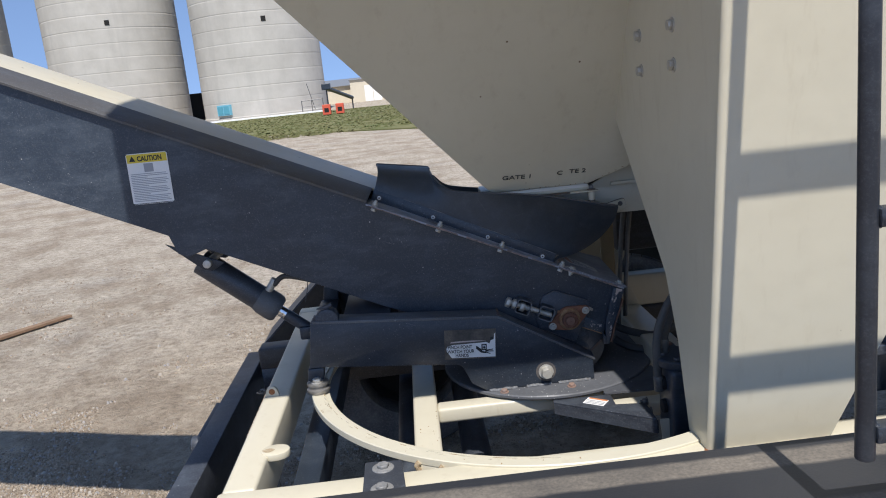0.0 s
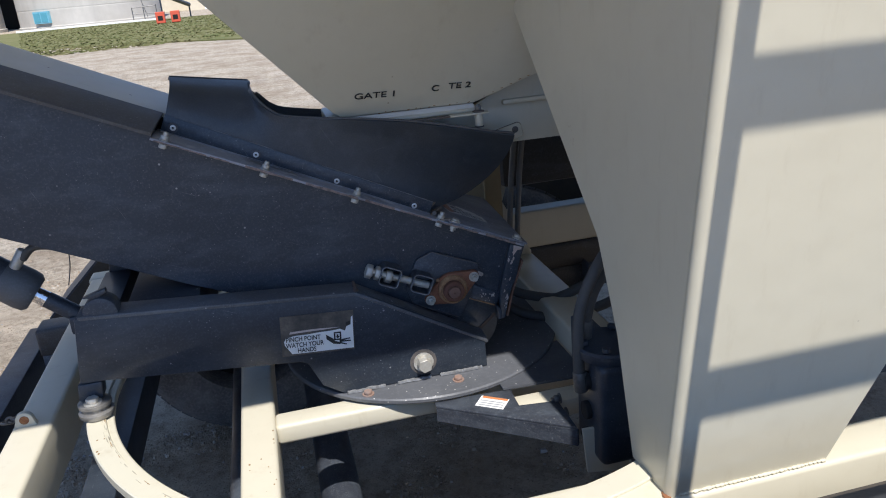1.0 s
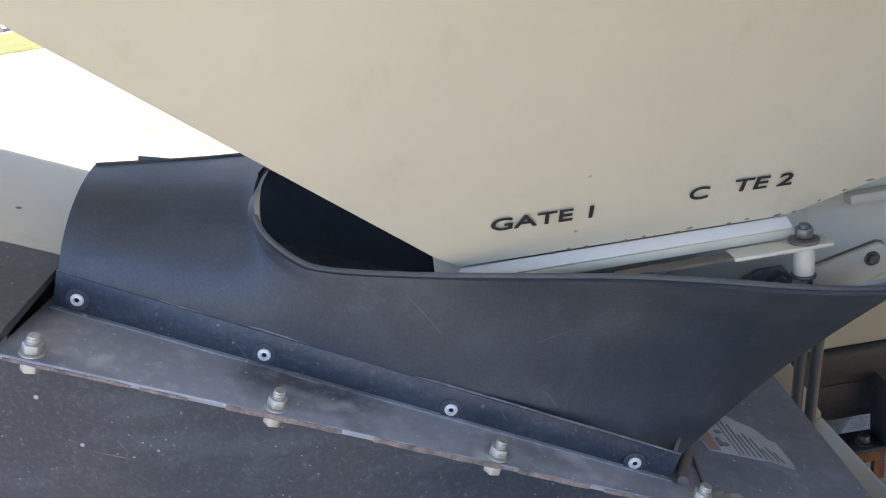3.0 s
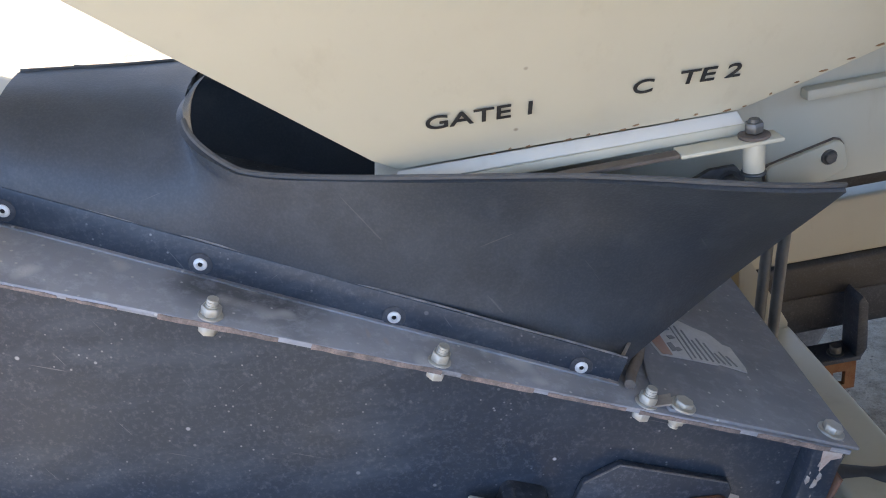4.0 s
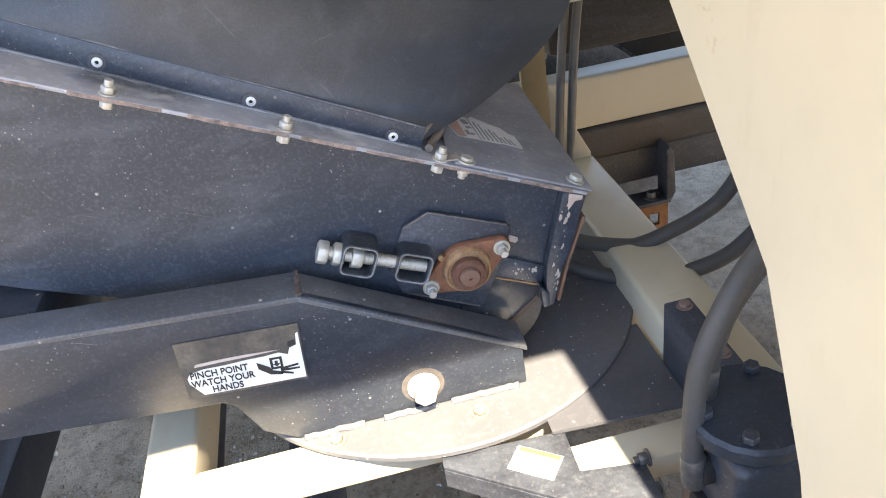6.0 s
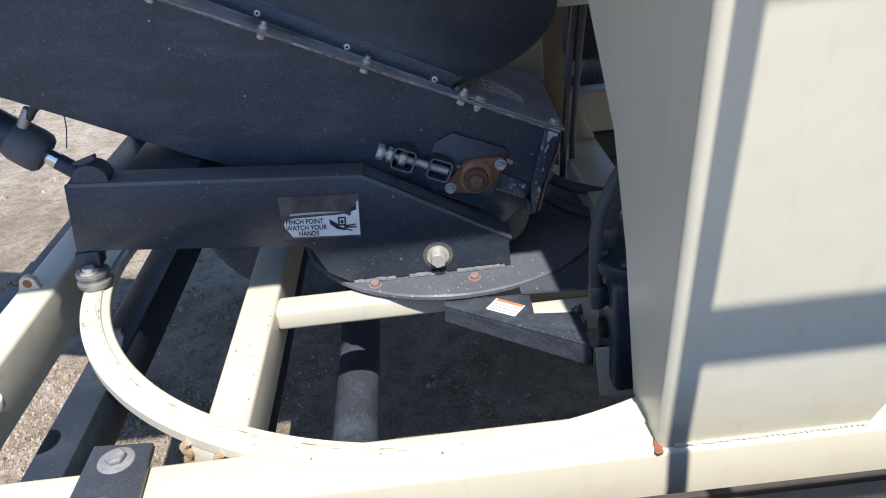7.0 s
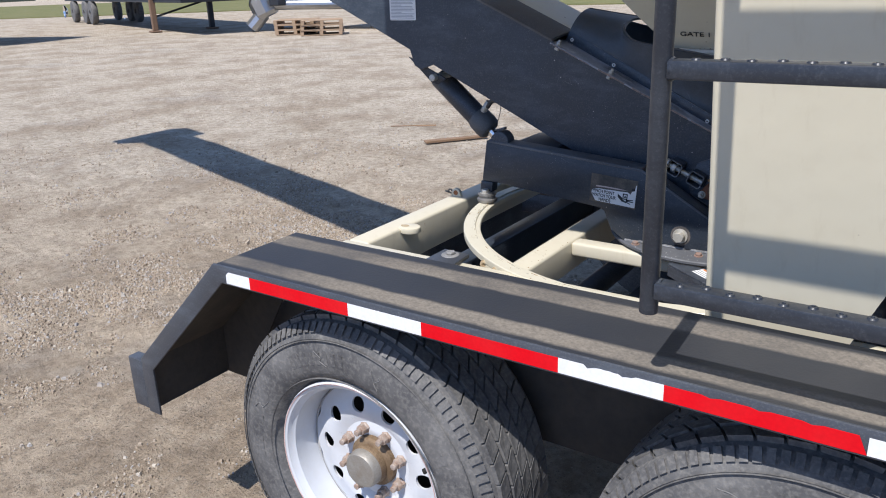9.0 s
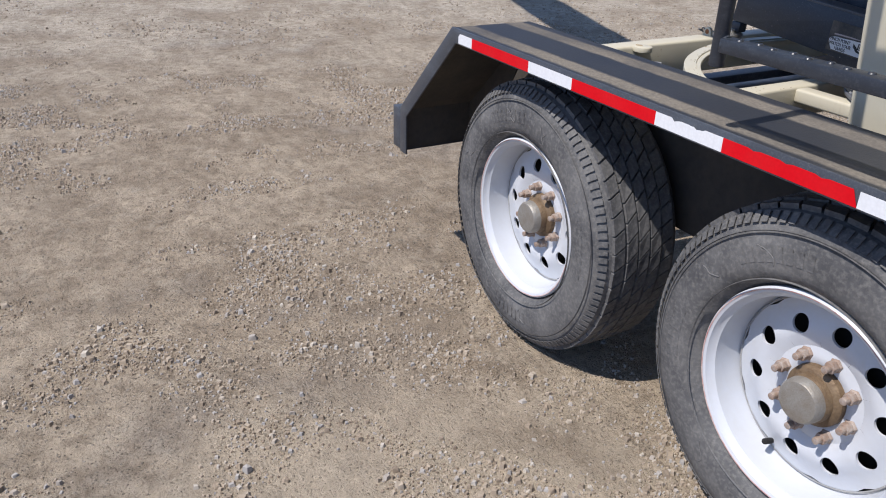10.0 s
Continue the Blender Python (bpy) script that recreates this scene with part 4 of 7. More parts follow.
def build_hopper():
    outline = [(0.503, 1.262), (0.520, 1.249), (0.789, 1.246), (0.850, 1.268), (0.945, 1.305), (2.35, TOP), (-0.294, TOP)]
    bm = bmesh.new()
    t = 0.005
    slab([(x, hop_y(z), z) for x, z in outline], (0, t, 0), 0.0012, bm)
    hop = part("hopper_front", bm, CREAM, seed_bin, "cream sloping hopper panel with small rust specks")
    bm = bmesh.new()
    slab([(x, 2 * MID_Y - hop_y(z), z) for x, z in outline], (0, -t, 0), 0.0, bm)
    part("hopper_back", bm, CREAM, seed_bin, "cream hopper back panel")
    for a, b, nm in (((0.503, 1.262), (-0.294, TOP), "hopper_end"), ((0.789, 1.246), (0.945, 1.305), "hopper_end"), ((0.945, 1.305), (2.35, TOP), "hopper_end")):
        (x0, z0), (x1, z1) = a, b
        q = [(x0, hop_y(z0) + t + 0.001, z0), (x1, hop_y(z1) + t + 0.001, z1), (x1, 2 * MID_Y - hop_y(z1) - t - 0.001, z1), (x0, 2 * MID_Y - hop_y(z0) - t - 0.001, z0)]
        part(nm, slab(q, (0, 0, 0.006)), CREAM, seed_bin, "cream hopper end panel")
    rs = random.Random(31)
    for k in range(26):
        x = 0.60 + 0.011 * k + rs.uniform(-0.005, 0.005) if k < 17 else 0.792 + 0.018 * (k - 17)
        z = 1.2475 + rs.uniform(0.0, 0.003) if k < 17 else 1.2475 + 0.387 * (x - 0.789) + rs.uniform(0.0, 0.002)
        w = rs.uniform(0.001, 0.0045)
        q = [(x + w * a, hop_y(z + 0.0016 * b) - 0.0004, z + 0.0016 * b) for a, b in ((-1, -0.3), (-0.2, -0.7), (0.9, -0.2), (0.6, rs.uniform(0.2, 0.9)), (-0.5, rs.uniform(0.2, 0.6)))]
        if rs.random() < 0.75:
            part("rust_spot", slab(q, (0, -0.0004, 0)), RUST_PALE, hop)
    # outlet frame and slide gate under the hopper
    part("outlet_lip", slab([(0.520, 1.1325, 1.2475), (0.788, 1.1340, 1.2455), (0.790, 1.1255, 1.2375), (0.514, 1.1245, 1.2392)], (0, 0.003, -0.002), 0.0008), CREAM_SKYLIT, seed_bin, "welded lip under the hopper, paler cream for the sky light on it", True)
    part("outlet_frame", box((0.502, 1.1245, 1.2290), (0.792, 1.372, 1.2375), 0.002), CREAM_DIM, seed_bin, "cream outlet frame, rusty at the seams", True)
    part("outlet_corner", box((0.499, 1.128, 1.19), (0.516, 1.36, 1.2370), 0.002), CREAM_DIM, seed_bin, "cream outlet corner", True)
    part("slide_gate", box((0.640, 1.106, 1.2262), (0.7328, 1.118, 1.2292), 0.0006), mat_plain("brown_gate_edge", (0.17, 0.13, 0.10), 0.7, 0.1, 0.8, 50.0, (0.07, 0.06, 0.055)), seed_bin, "brown worn slide gate edge")
    part("slide_gate", box((0.733, 1.104, 1.2255), (0.812, 1.1243, 1.2290), 0.001), CREAM_DIM, seed_bin, "thin cream slide gate with rusty edge", True)
    # bin body above, out of reach
    bb = bmesh.new()
    box((-0.44, 0.135, TOP), (3.4, 2 * MID_Y - 0.135, 3.4), 0.01, bb)
    part("bin_body", bb, CREAM, seed_bin, "cream seed bin body")
    # lettering
    for word, x0, x1, z0, dip in (("GATE 1", 0.5475, 0.6260, 1.2836, -0.042), ("C", 0.6995, 0.7145, 1.2818, -0.04), ("TE 2", 0.7335, 0.7790, 1.2828, -0.05)):
        m = basis((x0, hop_y(z0) - 0.0022, z0), (1, -0.62 * dip, dip), (0, -0.62, 1))
        o = text_mesh(word, 0.0195, m, INK, hop, "lettering", 0.0002)
        lo = min(v.co.x for v in o.data.vertices)
        w = max(v.co.x for v in o.data.vertices) - lo
        o.data.transform(Matrix.Translation((x0 - world_base(hop).x, 0, 0)) @ Matrix.Diagonal(((x1 - x0) / w, 1, 1, 1)) @ Matrix.Translation((-lo, 0, 0)))


build_hopper()

# linkage beside the outlet
PLATE = [(0.8365, 1.1515), (0.8345, 1.1665), (0.8385, 1.1700), (0.8960, 1.1835), (0.9010, 1.1820), (0.9040, 1.1775), (0.9075, 1.1600), (0.9055, 1.1550), (0.8800, 1.1455), (0.8420, 1.1480)]
link = part("gate_bracket", slab([(x, 1.188, z) for x, z in PLATE], (0, -0.006, 0), 0.0012), CREAM, seed_bin, "cream cover plate with rusty rim", True)
pc = Vector((0.871, 0, 1.165))
part("plate_rim", slab([(pc.x + (x - pc.x) * 1.035, 1.1895, pc.z + (z - pc.z) * 1.06) for x, z in PLATE], (0, -0.003, 0)), mat_plain("brown_seam", (0.22, 0.16, 0.12), 0.8, 0.0, 0.8, 60.0, (0.10, 0.08, 0.07)), link, "rusty seam")
bolt(link, (0.890, 1.182, 1.170), (0, -1, 0), 0.0052, 0.004, material=STEEL)
pin = part("gate_pin", rod((0.793, 1.115, 1.2010), (0.793, 1.115, 1.2253), 0.0084, 20, 0.0015), CREAM_DIM, seed_bin, "cream pin with rust streaks", True)
part("pin_collar", rod((0.793, 1.115, 1.2292), (0.793, 1.115, 1.2318), 0.0120, 20, 0.0008), mat_plain("brown_washer", (0.19, 0.15, 0.125), 0.7, 0.3, 0.8, 60.0, (0.10, 0.08, 0.07)), pin, "brown washer", True)
part("pin_collar", rod((0.793, 1.115, 1.1985), (0.793, 1.115, 1.20105), 0.0098, 20, 0.0008), STEEL, pin, "grey lower washer", True)
bolt(seed_bin, (0.793, 1.115, 1.2318), (0, 0, 1), 0.0072, 0.008, False, 0.004, material=STEEL)
part("cam_plate", slab([(0.735, 1.150, 1.176), (0.772, 1.150, 1.192), (0.794, 1.150, 1.192), (0.802, 1.150, 1.180), (0.800, 1.150, 1.166)], (0, 0.006, 0), 0.001), STEEL, seed_bin, "grey steel cam plate", True)
bolt(seed_bin, (0.788, 1.150, 1.180), (0, -1, 0), 0.0070, 0.006, material=STEEL)
# stained panel, box added for the dark brown area, and post behind the outlet
part("dark_tank", box((0.97, 1.56, 0.932), (1.62, 2.0, 1.30), 0.02), DUSTY_BROWN, seed_bin, "dark brown box added under the bin", True)
part("outlet_panel", slab([(0.60, 1.19, 1.143), (3.3, 1.19, 1.132), (3.3, 1.19, 1.42), (1.20, 1.19, 1.42), (0.985, 1.19, 1.318), (0.80, 1.19, 1.228), (0.60, 1.19, 1.228)], (0, 0.008, 0), 0.002), CREAM_DIM, seed_bin, "cream panel behind the outlet, stained along its lower edge", True)
part("panel_fold", box((0.865, 1.176, 1.226), (3.3, 1.1898, 1.236), 0.003), CREAM_DIM, seed_bin, "", True)
TAN = mat_plain("tan_post", (0.34, 0.25, 0.13), 0.6, 0.0, 0.4, 9.0)
part("brown_post", box((0.902, 1.50, RAIL_Z - 0.004), (0.948, 1.512, 1.16), 0.003), TAN, seed_bin, "tan upright post", True)
part("post_gusset", slab([(0.949, 1.503, 0.915), (1.022, 1.503, 0.768), (1.022, 1.503, RAIL_Z - 0.003), (0.949, 1.503, RAIL_Z - 0.003)], (0, 0.008, 0), 0.001), CREAM_DIM, seed_bin, "cream gusset at the post's foot", True)
ff = bmesh.new()
FY0, FY1 = 2 * MID_Y - FEN_IN, 2 * MID_Y
slab([(3.4, FY0, FEN_Z), (-0.068, FY0, FEN_Z), (-0.415, FY0, 0.54), (-0.415, FY0, 0.39), (-0.403, FY0, 0.39), (-0.403, FY0, 0.535), (-0.063, FY0, FEN_Z - 0.008), (3.4, FY0, FEN_Z - 0.008)], (0, FEN_IN, 0), 0.0, ff)
box((-0.06, FY0 - 0.004, FEN_Z - 0.16), (3.4, FY0 + 0.004, FEN_Z - 0.004), 0.0, ff)
part("fender_sheet", ff, BLACK_DUSTY, trailer, "black far-side fender", False)
part("inner_wheel_panel", slab([(-0.066, FY0 - 0.012, 0.862), (-0.408, FY0 - 0.012, 0.538), (-0.408, FY0 - 0.012, 0.40), (3.4, FY0 - 0.012, 0.40), (3.4, FY0 - 0.012, 0.862)], (0, 0.006, 0)), UNDER, trailer, "dusty black inner panel")
for w in [o for o in scene.objects if o.name.startswith("wheel") and o.parent is None]:
    copy_thing(w, pose(w.location.x, 2 * MID_Y - w.location.y, w.location.z, 0, 0, 180))
# box, louvres and pipe are added to fill the dark interior behind the leg
filler = thing("engine_box", (1.65, 0.95, RAIL_Z), "black box added to fill the dark interior behind the cream leg", "engine")
part("enclosure", box((1.25, 0.62, RAIL_Z), (2.3, 1.28, 1.28), 0.015), BLACK, filler, "", True)
for k in range(6):
    part("louvre", box((1.30, 0.606, 0.86 + 0.06 * k), (1.62, 0.624, 0.885 + 0.06 * k), 0.003), CHARCOAL, filler)
part("exhaust_pipe", pipe([(1.20, 0.70, 0.80), (1.20, 0.70, 1.05), (1.24, 0.68, 1.2), (1.26, 0.66, 1.4)], 0.022, 12), RUST, filler, "added rusty upright pipe", True)

# ---------------------------------------------------------------- ladder
LADDER = mat_black("ladder_black", (0.018, 0.022, 0.030), 0.45, 0.42, False)
ladder = thing("ladder", (1.1, -0.03, 0.99), "dark grey steel ladder with perforated rungs on the bin side", "ladder")
LY, LX0, LX1 = -0.03, 0.893, 1.36
for x in (LX0, LX1):
    part("ladder_post", rod((x, LY, 0.985), (x, LY, 3.0), 0.0135, 24, 0.002), LADDER, ladder, "", True)
for k in range(7):
    z = 1.024 + 0.3085 * k
    r = part("rung", box((LX0 + 0.010, LY - 0.0145, z - 0.0125), (LX1 - 0.010, LY + 0.0145, z + 0.0125), 0.003), LADDER, ladder, "square-tube rung with raised grip buttons", True)
    for i in range(12):
        gb = spin([(0.0070, 0.0), (0.0055, 0.0022), (0.003, 0.0024), (0.0022, 0.0)], (LX0 + 0.045 + i * 0.034, LY - 0.004 + 0.008 * (i % 2), z + 0.0125), (0, 0, 1), 10)
        part("grip_button", gb, LADDER, r, "", True)
    if k < 3:
        for x in (LX0, LX1):
            part("weld", spin([(0.0132 + 0.0030 * math.cos(a), 0.0035 * math.sin(a)) for a in (math.pi * j / 3 for j in range(6))], (x + (0.014 if x == LX0 else -0.014), LY, z), (1, 0, 0), 18, None, True), LADDER, r, "", True)
for x in (LX0, LX1):
    part("standoff", box((x - 0.012, LY + 0.012, 2.30), (x + 0.012, 0.136, 2.325), 0.003), LADDER, ladder, "", True)

# ---------------------------------------------------------------- conveyor
CO = Vector((0.853, 1.065, 0.951))
CU = Vector((-0.91116, 0.04046, 0.41005)).normalized()
CV = Vector((0.0445, 1.0, 0.0)).normalized()
CW = CV.cross(CU).normalized()
if CW.z < 0:
    CW = -CW
CV = CU.cross(CW).normalized()
if CV.y < 0:
    CV = -CV


def cv(u, v, w):
    return CO + CU * u + CV * v + CW * w


WID = 0.362
SP = 0.012           # the side plate stands back from the edge of the top flange
END = 7.15
conveyor = thing("conveyor", cv(0.35, WID / 2, -0.28), "long black belt conveyor with rubber intake hood, dusty and scratched", "conveyor")


def cslab(uw, v0, v1, bev=0.0, bm=None):
    return slab([cv(u, v0, w) for u, w in uw], CV * (v1 - v0), bev, bm)


SIDE = [(0.0, 0.0), (0.752, 0.0), (0.754, 0.005), (END, 0.011), (END, -0.262), (1.243, -0.256), (1.205, -0.297), (1.175, -0.297), (1.135, -0.259), (0.80, -0.260), (0.62, -0.262), (0.50, -0.258), (0.30, -0.238),
        (0.10, -0.228), (0.026, -0.218), (-0.002, -0.165), (0.002, -0.145), (0.006, -0.116)]
part("side_plate", cslab(SIDE, SP, SP + 0.006, 0.0012), BLACK_SIDE, conveyor, "black side plate, scratched and speckled")
part("side_plate", cslab(SIDE, WID - 0.006, WID, 0.0012), BLACK, conveyor, "black side plate")
part("bottom_pan", slab([cv(0.50, SP + 0.006, -0.250), cv(END, SP + 0.006, -0.255), cv(END, WID - 0.006, -0.255), cv(0.50, WID - 0.006, -0.250)], CW * 0.006), BLACK_DUSTY, conveyor)
part("bottom_pan", slab([cv(0.012, SP + 0.006, -0.209), cv(0.50, SP + 0.006, -0.250), cv(0.50, WID - 0.006, -0.250), cv(0.012, WID - 0.006, -0.209)], CW * 0.006), BLACK_DUSTY, conveyor)
# top flange at the near edge, below the hood
FLANGE = mat_streaked("flange_worn", (0.30, 0.31, 0.335), (0.040, 0.042, 0.047), 0.40)
part("top_flange", slab([cv(0.0, -0.013, 0.0), cv(0.752, -0.013, 0.0), cv(0.752, 0.086, 0.0), cv(0.0, 0.082, 0.0)], CW * 0.005, 0.001), FLANGE, conveyor, "dusty worn top flange", True)
part("top_flange", slab([cv(0.0, WID - 0.08, 0.0), cv(0.744, WID - 0.08, 0.0), cv(0.744, WID - 0.0005, 0.0), cv(0.0, WID - 0.0005, 0.0)], CW * 0.005, 0.001), BLACK_DUSTY, conveyor)
# the bare edge is ragged: thin scraps of scale with a rough outline
EDGE = mat_plain("pink_rust_edge", (0.33, 0.25, 0.215), 0.75, 0.1, 1.0, 90.0, (0.075, 0.068, 0.066))
rnd = random.Random(77)
u = 0.745
while u > 0.03:
    ln = rnd.uniform(0.03, 0.11)
    u1 = max(u - ln, 0.02)
    h = rnd.uniform(0.0020, 0.0048)
    top = [(u + (u1 - u) * k / 10, h + rnd.uniform(-0.0006, 0.0003)) for k in range(11)]
    low = [(u1 + (u - u1) * k / 10, rnd.uniform(-0.0004, 0.0004)) for k in range(11)]
    part("flange_edge", cslab(top + low, -0.0136, -0.0131), EDGE, conveyor, "worn bare edge strip")
    u = u1 - rnd.uniform(0.001, 0.03)
part("belt", slab([cv(0.05, 0.08, -0.05), cv(END, 0.08, -0.02), cv(END, WID - 0.08, -0.02), cv(0.05, WID - 0.08, -0.05)], CW * 0.006), RUBBER, conveyor, "black rubber belt")
# tail cover plate and end cap
tail = part("tail_cover", slab([cv(-0.006, -0.012, 0.0055), cv(0.168, -0.010, 0.0055), cv(0.176, 0.02, 0.0055), cv(0.168, 0.10, 0.0055), cv(0.12, WID - 0.05, 0.0055), cv(-0.006, WID + 0.004, 0.0055)], CW * 0.0035, 0.001), mat_streaked("tail_cover_dusty", (0.225, 0.232, 0.25), (0.09, 0.092, 0.10), 0.46, 0.35), conveyor, "dusty grey-black tail cover", True)
part("tail_flap", slab([cv(0.212, 0.018, 0.0065), cv(0.206, 0.026, 0.024), cv(0.178, 0.082, 0.024), cv(0.172, 0.082, 0.010)], CU * 0.0035, 0.0008), mat_plain("tan_flap", (0.32, 0.29, 0.25), 0.6, 0.1, 0.7, 30.0, (0.16, 0.13, 0.11)), tail, "bent tan edge of the hood end", True)
part("tail_clip", pipe([cv(0.198, 0.012, 0.010), cv(0.192, 0.030, 0.011), cv(0.180, 0.055, 0.014), cv(0.172, 0.080, 0.016)], 0.0048, 10), mat_plain("brown_clip", (0.20, 0.17, 0.145), 0.7, 0.2, 0.7, 40.0, (0.11, 0.08, 0.06)), tail, "brown round bar under the hood end", True)
part("shim", slab([cv(0.184, -0.010, 0.0055), cv(0.166, -0.006, 0.0095), cv(0.163, 0.009, 0.0095), cv(0.181, 0.004, 0.0055)], CW * 0.002), mat_plain("bare_shim", (0.42, 0.37, 0.32), 0.6, 0.1, 0.7, 50.0, (0.2, 0.17, 0.15)), tail, "bare bent shim")
endcap = [(-0.004, 0.004), (-0.012, -0.12), (-0.021, -0.163), (-0.014, -0.166), (-0.004, -0.121), (0.004, 0.002)]
part("end_cap", cslab(endcap, -0.004, WID + 0.004, 0.001), BLACK_DUSTY, conveyor, "black end cap with chipped rusty edge", True)
part("end_cap_flange", cslab([(0.0, -0.002), (-0.010, -0.06), (-0.012, -0.113), (-0.020, -0.163), (-0.012, -0.166), (0.004, -0.128), (0.012, -0.103), (0.020, -0.05), (0.027, -0.004)], -0.007, SP - 0.0003, 0.001), BLACK_SIDE, conveyor, "black folded end flange", True)
CHIP = mat_plain("bare_chip", (0.46, 0.43, 0.40), 0.6, 0.0, 0.8, 60.0, (0.26, 0.20, 0.16))
rnd = random.Random(5)
for k in range(18):
    f = rnd.random()
    u = 0.024 - 0.036 * f + rnd.uniform(-0.010, 0.004)
    w = -0.160 * f - 0.003
    s = min(0.0010 * rnd.paretovariate(1.6), 0.0042)
    part("paint_chip", cslab([(u, w), (u + s * rnd.uniform(0.3, 0.8), w + s * rnd.uniform(0.1, 0.8)), (u + s * 0.7, w - s * rnd.uniform(0.6, 2.2)), (u + s * 0.1, w - s * rnd.uniform(1.2, 2.6)), (u - s * 0.3, w - s)], -0.0078, -0.0070), CHIP, conveyor, "bare pale paint chip")
for k in range(16):
    u, w = rnd.uniform(0.004, 0.046), -0.128 + rnd.uniform(-0.012, 0.010)
    s = min(0.0012 * rnd.paretovariate(1.6), 0.005)
    part("paint_chip", cslab([(u, w), (u + s, w + s * 0.5), (u + s * 1.2, w - s * 0.4), (u + s * 0.3, w - s)], SP - 0.0056, SP - 0.0050), CHIP, conveyor, "bare pale paint chip")
part("corner_scrape", slab([cv(0.020, -0.0078, -0.004), cv(0.002, -0.0078, -0.003), cv(0.001, -0.0078, -0.008), cv(0.009, -0.0078, -0.012), cv(0.013, -0.0078, -0.026), cv(0.0165, -0.0078, -0.016)], CV * 0.0008), mat_plain("pale_scrape", (0.55, 0.50, 0.46), 0.6, 0.0, 0.7, 60.0, (0.36, 0.20, 0.13)), conveyor, "scraped pale corner with rust")
part("rust_edge", cslab([(-0.013, -0.03), (-0.017, -0.10), (-0.026, -0.155), (-0.022, -0.157), (-0.0135, -0.10), (-0.0095, -0.03)], -0.008, 0.02, 0.001), mat_plain("dark_rust_edge", (0.09, 0.055, 0.042), 0.8, 0.1, 0.8, 45.0, (0.26, 0.13, 0.08)), conveyor, "dark rusty edge", True)
# strap behind the bearing, then the lower tail plate and scraper
part("tail_strap", cslab([(0.072, -0.112), (0.006, -0.116), (0.002, -0.143), (0.067, -0.143)], SP - 0.005, SP - 0.0003, 0.001), BLACK_SIDE, conveyor, "black strap with chipped end", True)
part("slot_mark", cslab([(0.070, -0.082), (0.055, -0.084), (0.053, -0.088), (0.055, -0.092), (0.069, -0.091)], SP - 0.0008, SP - 0.0002), CHIP, conveyor, "bare metal slot mark")
part("tail_plate", cslab([(0.098, -0.145), (0.066, -0.1435), (0.002, -0.1435), (-0.002, -0.163), (0.025, -0.2165), (0.095, -0.226)], SP - 0.0035, SP - 0.0004, 0.001), mat_black("tail_plate_grey", (0.035, 0.037, 0.040), 0.8, 0.32), conveyor, "grey-black lower tail plate", True)
part("strap_rust", cslab([(0.066, -0.1432), (0.004, -0.1430), (0.004, -0.1455), (0.066, -0.1455)], SP - 0.006, SP - 0.0030), RUST_PALE, conveyor, "thin rusty joint")
part("tail_tab", cslab([(0.010, -0.138), (-0.006, -0.146), (-0.014, -0.165), (-0.006, -0.168), (0.003, -0.150)], SP - 0.022, SP - 0.002, 0.001), BLACK_SIDE, conveyor, "small bent black tab", True)
part("scraper_edge", cslab([(-0.003, -0.164), (0.023, -0.218), (0.028, -0.214), (0.002, -0.161)], SP - 0.006, SP + 0.03, 0.001), mat_plain("scraper_rust", (0.16, 0.095, 0.06), 0.8, 0.1, 0.9, 60.0, (0.08, 0.06, 0.05)), conveyor, "rusty scraper edge", True)
part("tail_roller", rod(cv(0.058, SP + 0.014, -0.205), cv(0.058, WID - 0.012, -0.205), 0.080, 40), mat_plain("worn_roller_face", (0.15, 0.14, 0.125), 0.55, 0.4, 0.8, 25.0, (0.09, 0.08, 0.07), 0.15), conveyor, "worn grey tail roller", True)

# flange bolts and rivets
for u in (0.728, 0.5425, 0.3625, 0.186):
    part("flange_washer", rod(cv(u, -0.0030, 0.005), cv(u, -0.0030, 0.0062), 0.0096, 20, 0.0004), ZINC, conveyor, "", True)
    bolt(conveyor, cv(u, -0.0030, 0.005), CW, 0.0080, 0.0075, False, 0.0080)
    bolt(conveyor, cv(u, -0.0030, -0.0003), -CW, 0.0078, 0.008, False)
bolt(conveyor, cv(0.155, -0.003, 0.009), CW, 0.0082, 0.0045, True)
bolt(conveyor, cv(0.155, -0.003, -0.0003), -CW, 0.0072, 0.006, True, 0.006)
bolt(conveyor, cv(0.014, 0.004, 0.009), CW, 0.0085, 0.006, True)

# covers further up: dark edge cover and cream box behind it
UP = END - 0.05
part("edge_cover", slab([cv(0.752, -0.006, 0.006), cv(0.752, -0.007, 0.012), cv(0.752, 0.0, 0.017), cv(0.752, 0.108, 0.033), cv(0.752, 0.108, 0.025)], CU * (UP - 0.752), 0.0), mat_black("edge_cover_dusty", (0.075, 0.072, 0.070), 1.0, 0.5), conveyor, "dusty dark folded edge cover", True)
part("top_cover", slab([cv(0.745, 0.111, 0.024), cv(0.745, 0.111, 0.032), cv(0.745, 0.120, 0.034), cv(0.745, 0.288, 0.042), cv(0.745, 0.302, 0.041), cv(0.745, 0.330, 0.030), cv(0.745, 0.335, -0.004)], CU * (UP - 0.745), 0.0), CREAM_DIM, conveyor, "cream belt cover", True)
part("head_spout", slab([cv(END - 0.25, -0.02, 0.20), cv(END + 0.28, -0.02, 0.18), cv(END + 0.33, -0.02, -0.02), cv(END + 0.10, -0.02, -0.54), cv(END - 0.12, -0.02, -0.52), cv(END - 0.20, -0.02, -0.12)], CV * (WID + 0.04), 0.01), BLACK, conveyor, "black discharge spout", True)

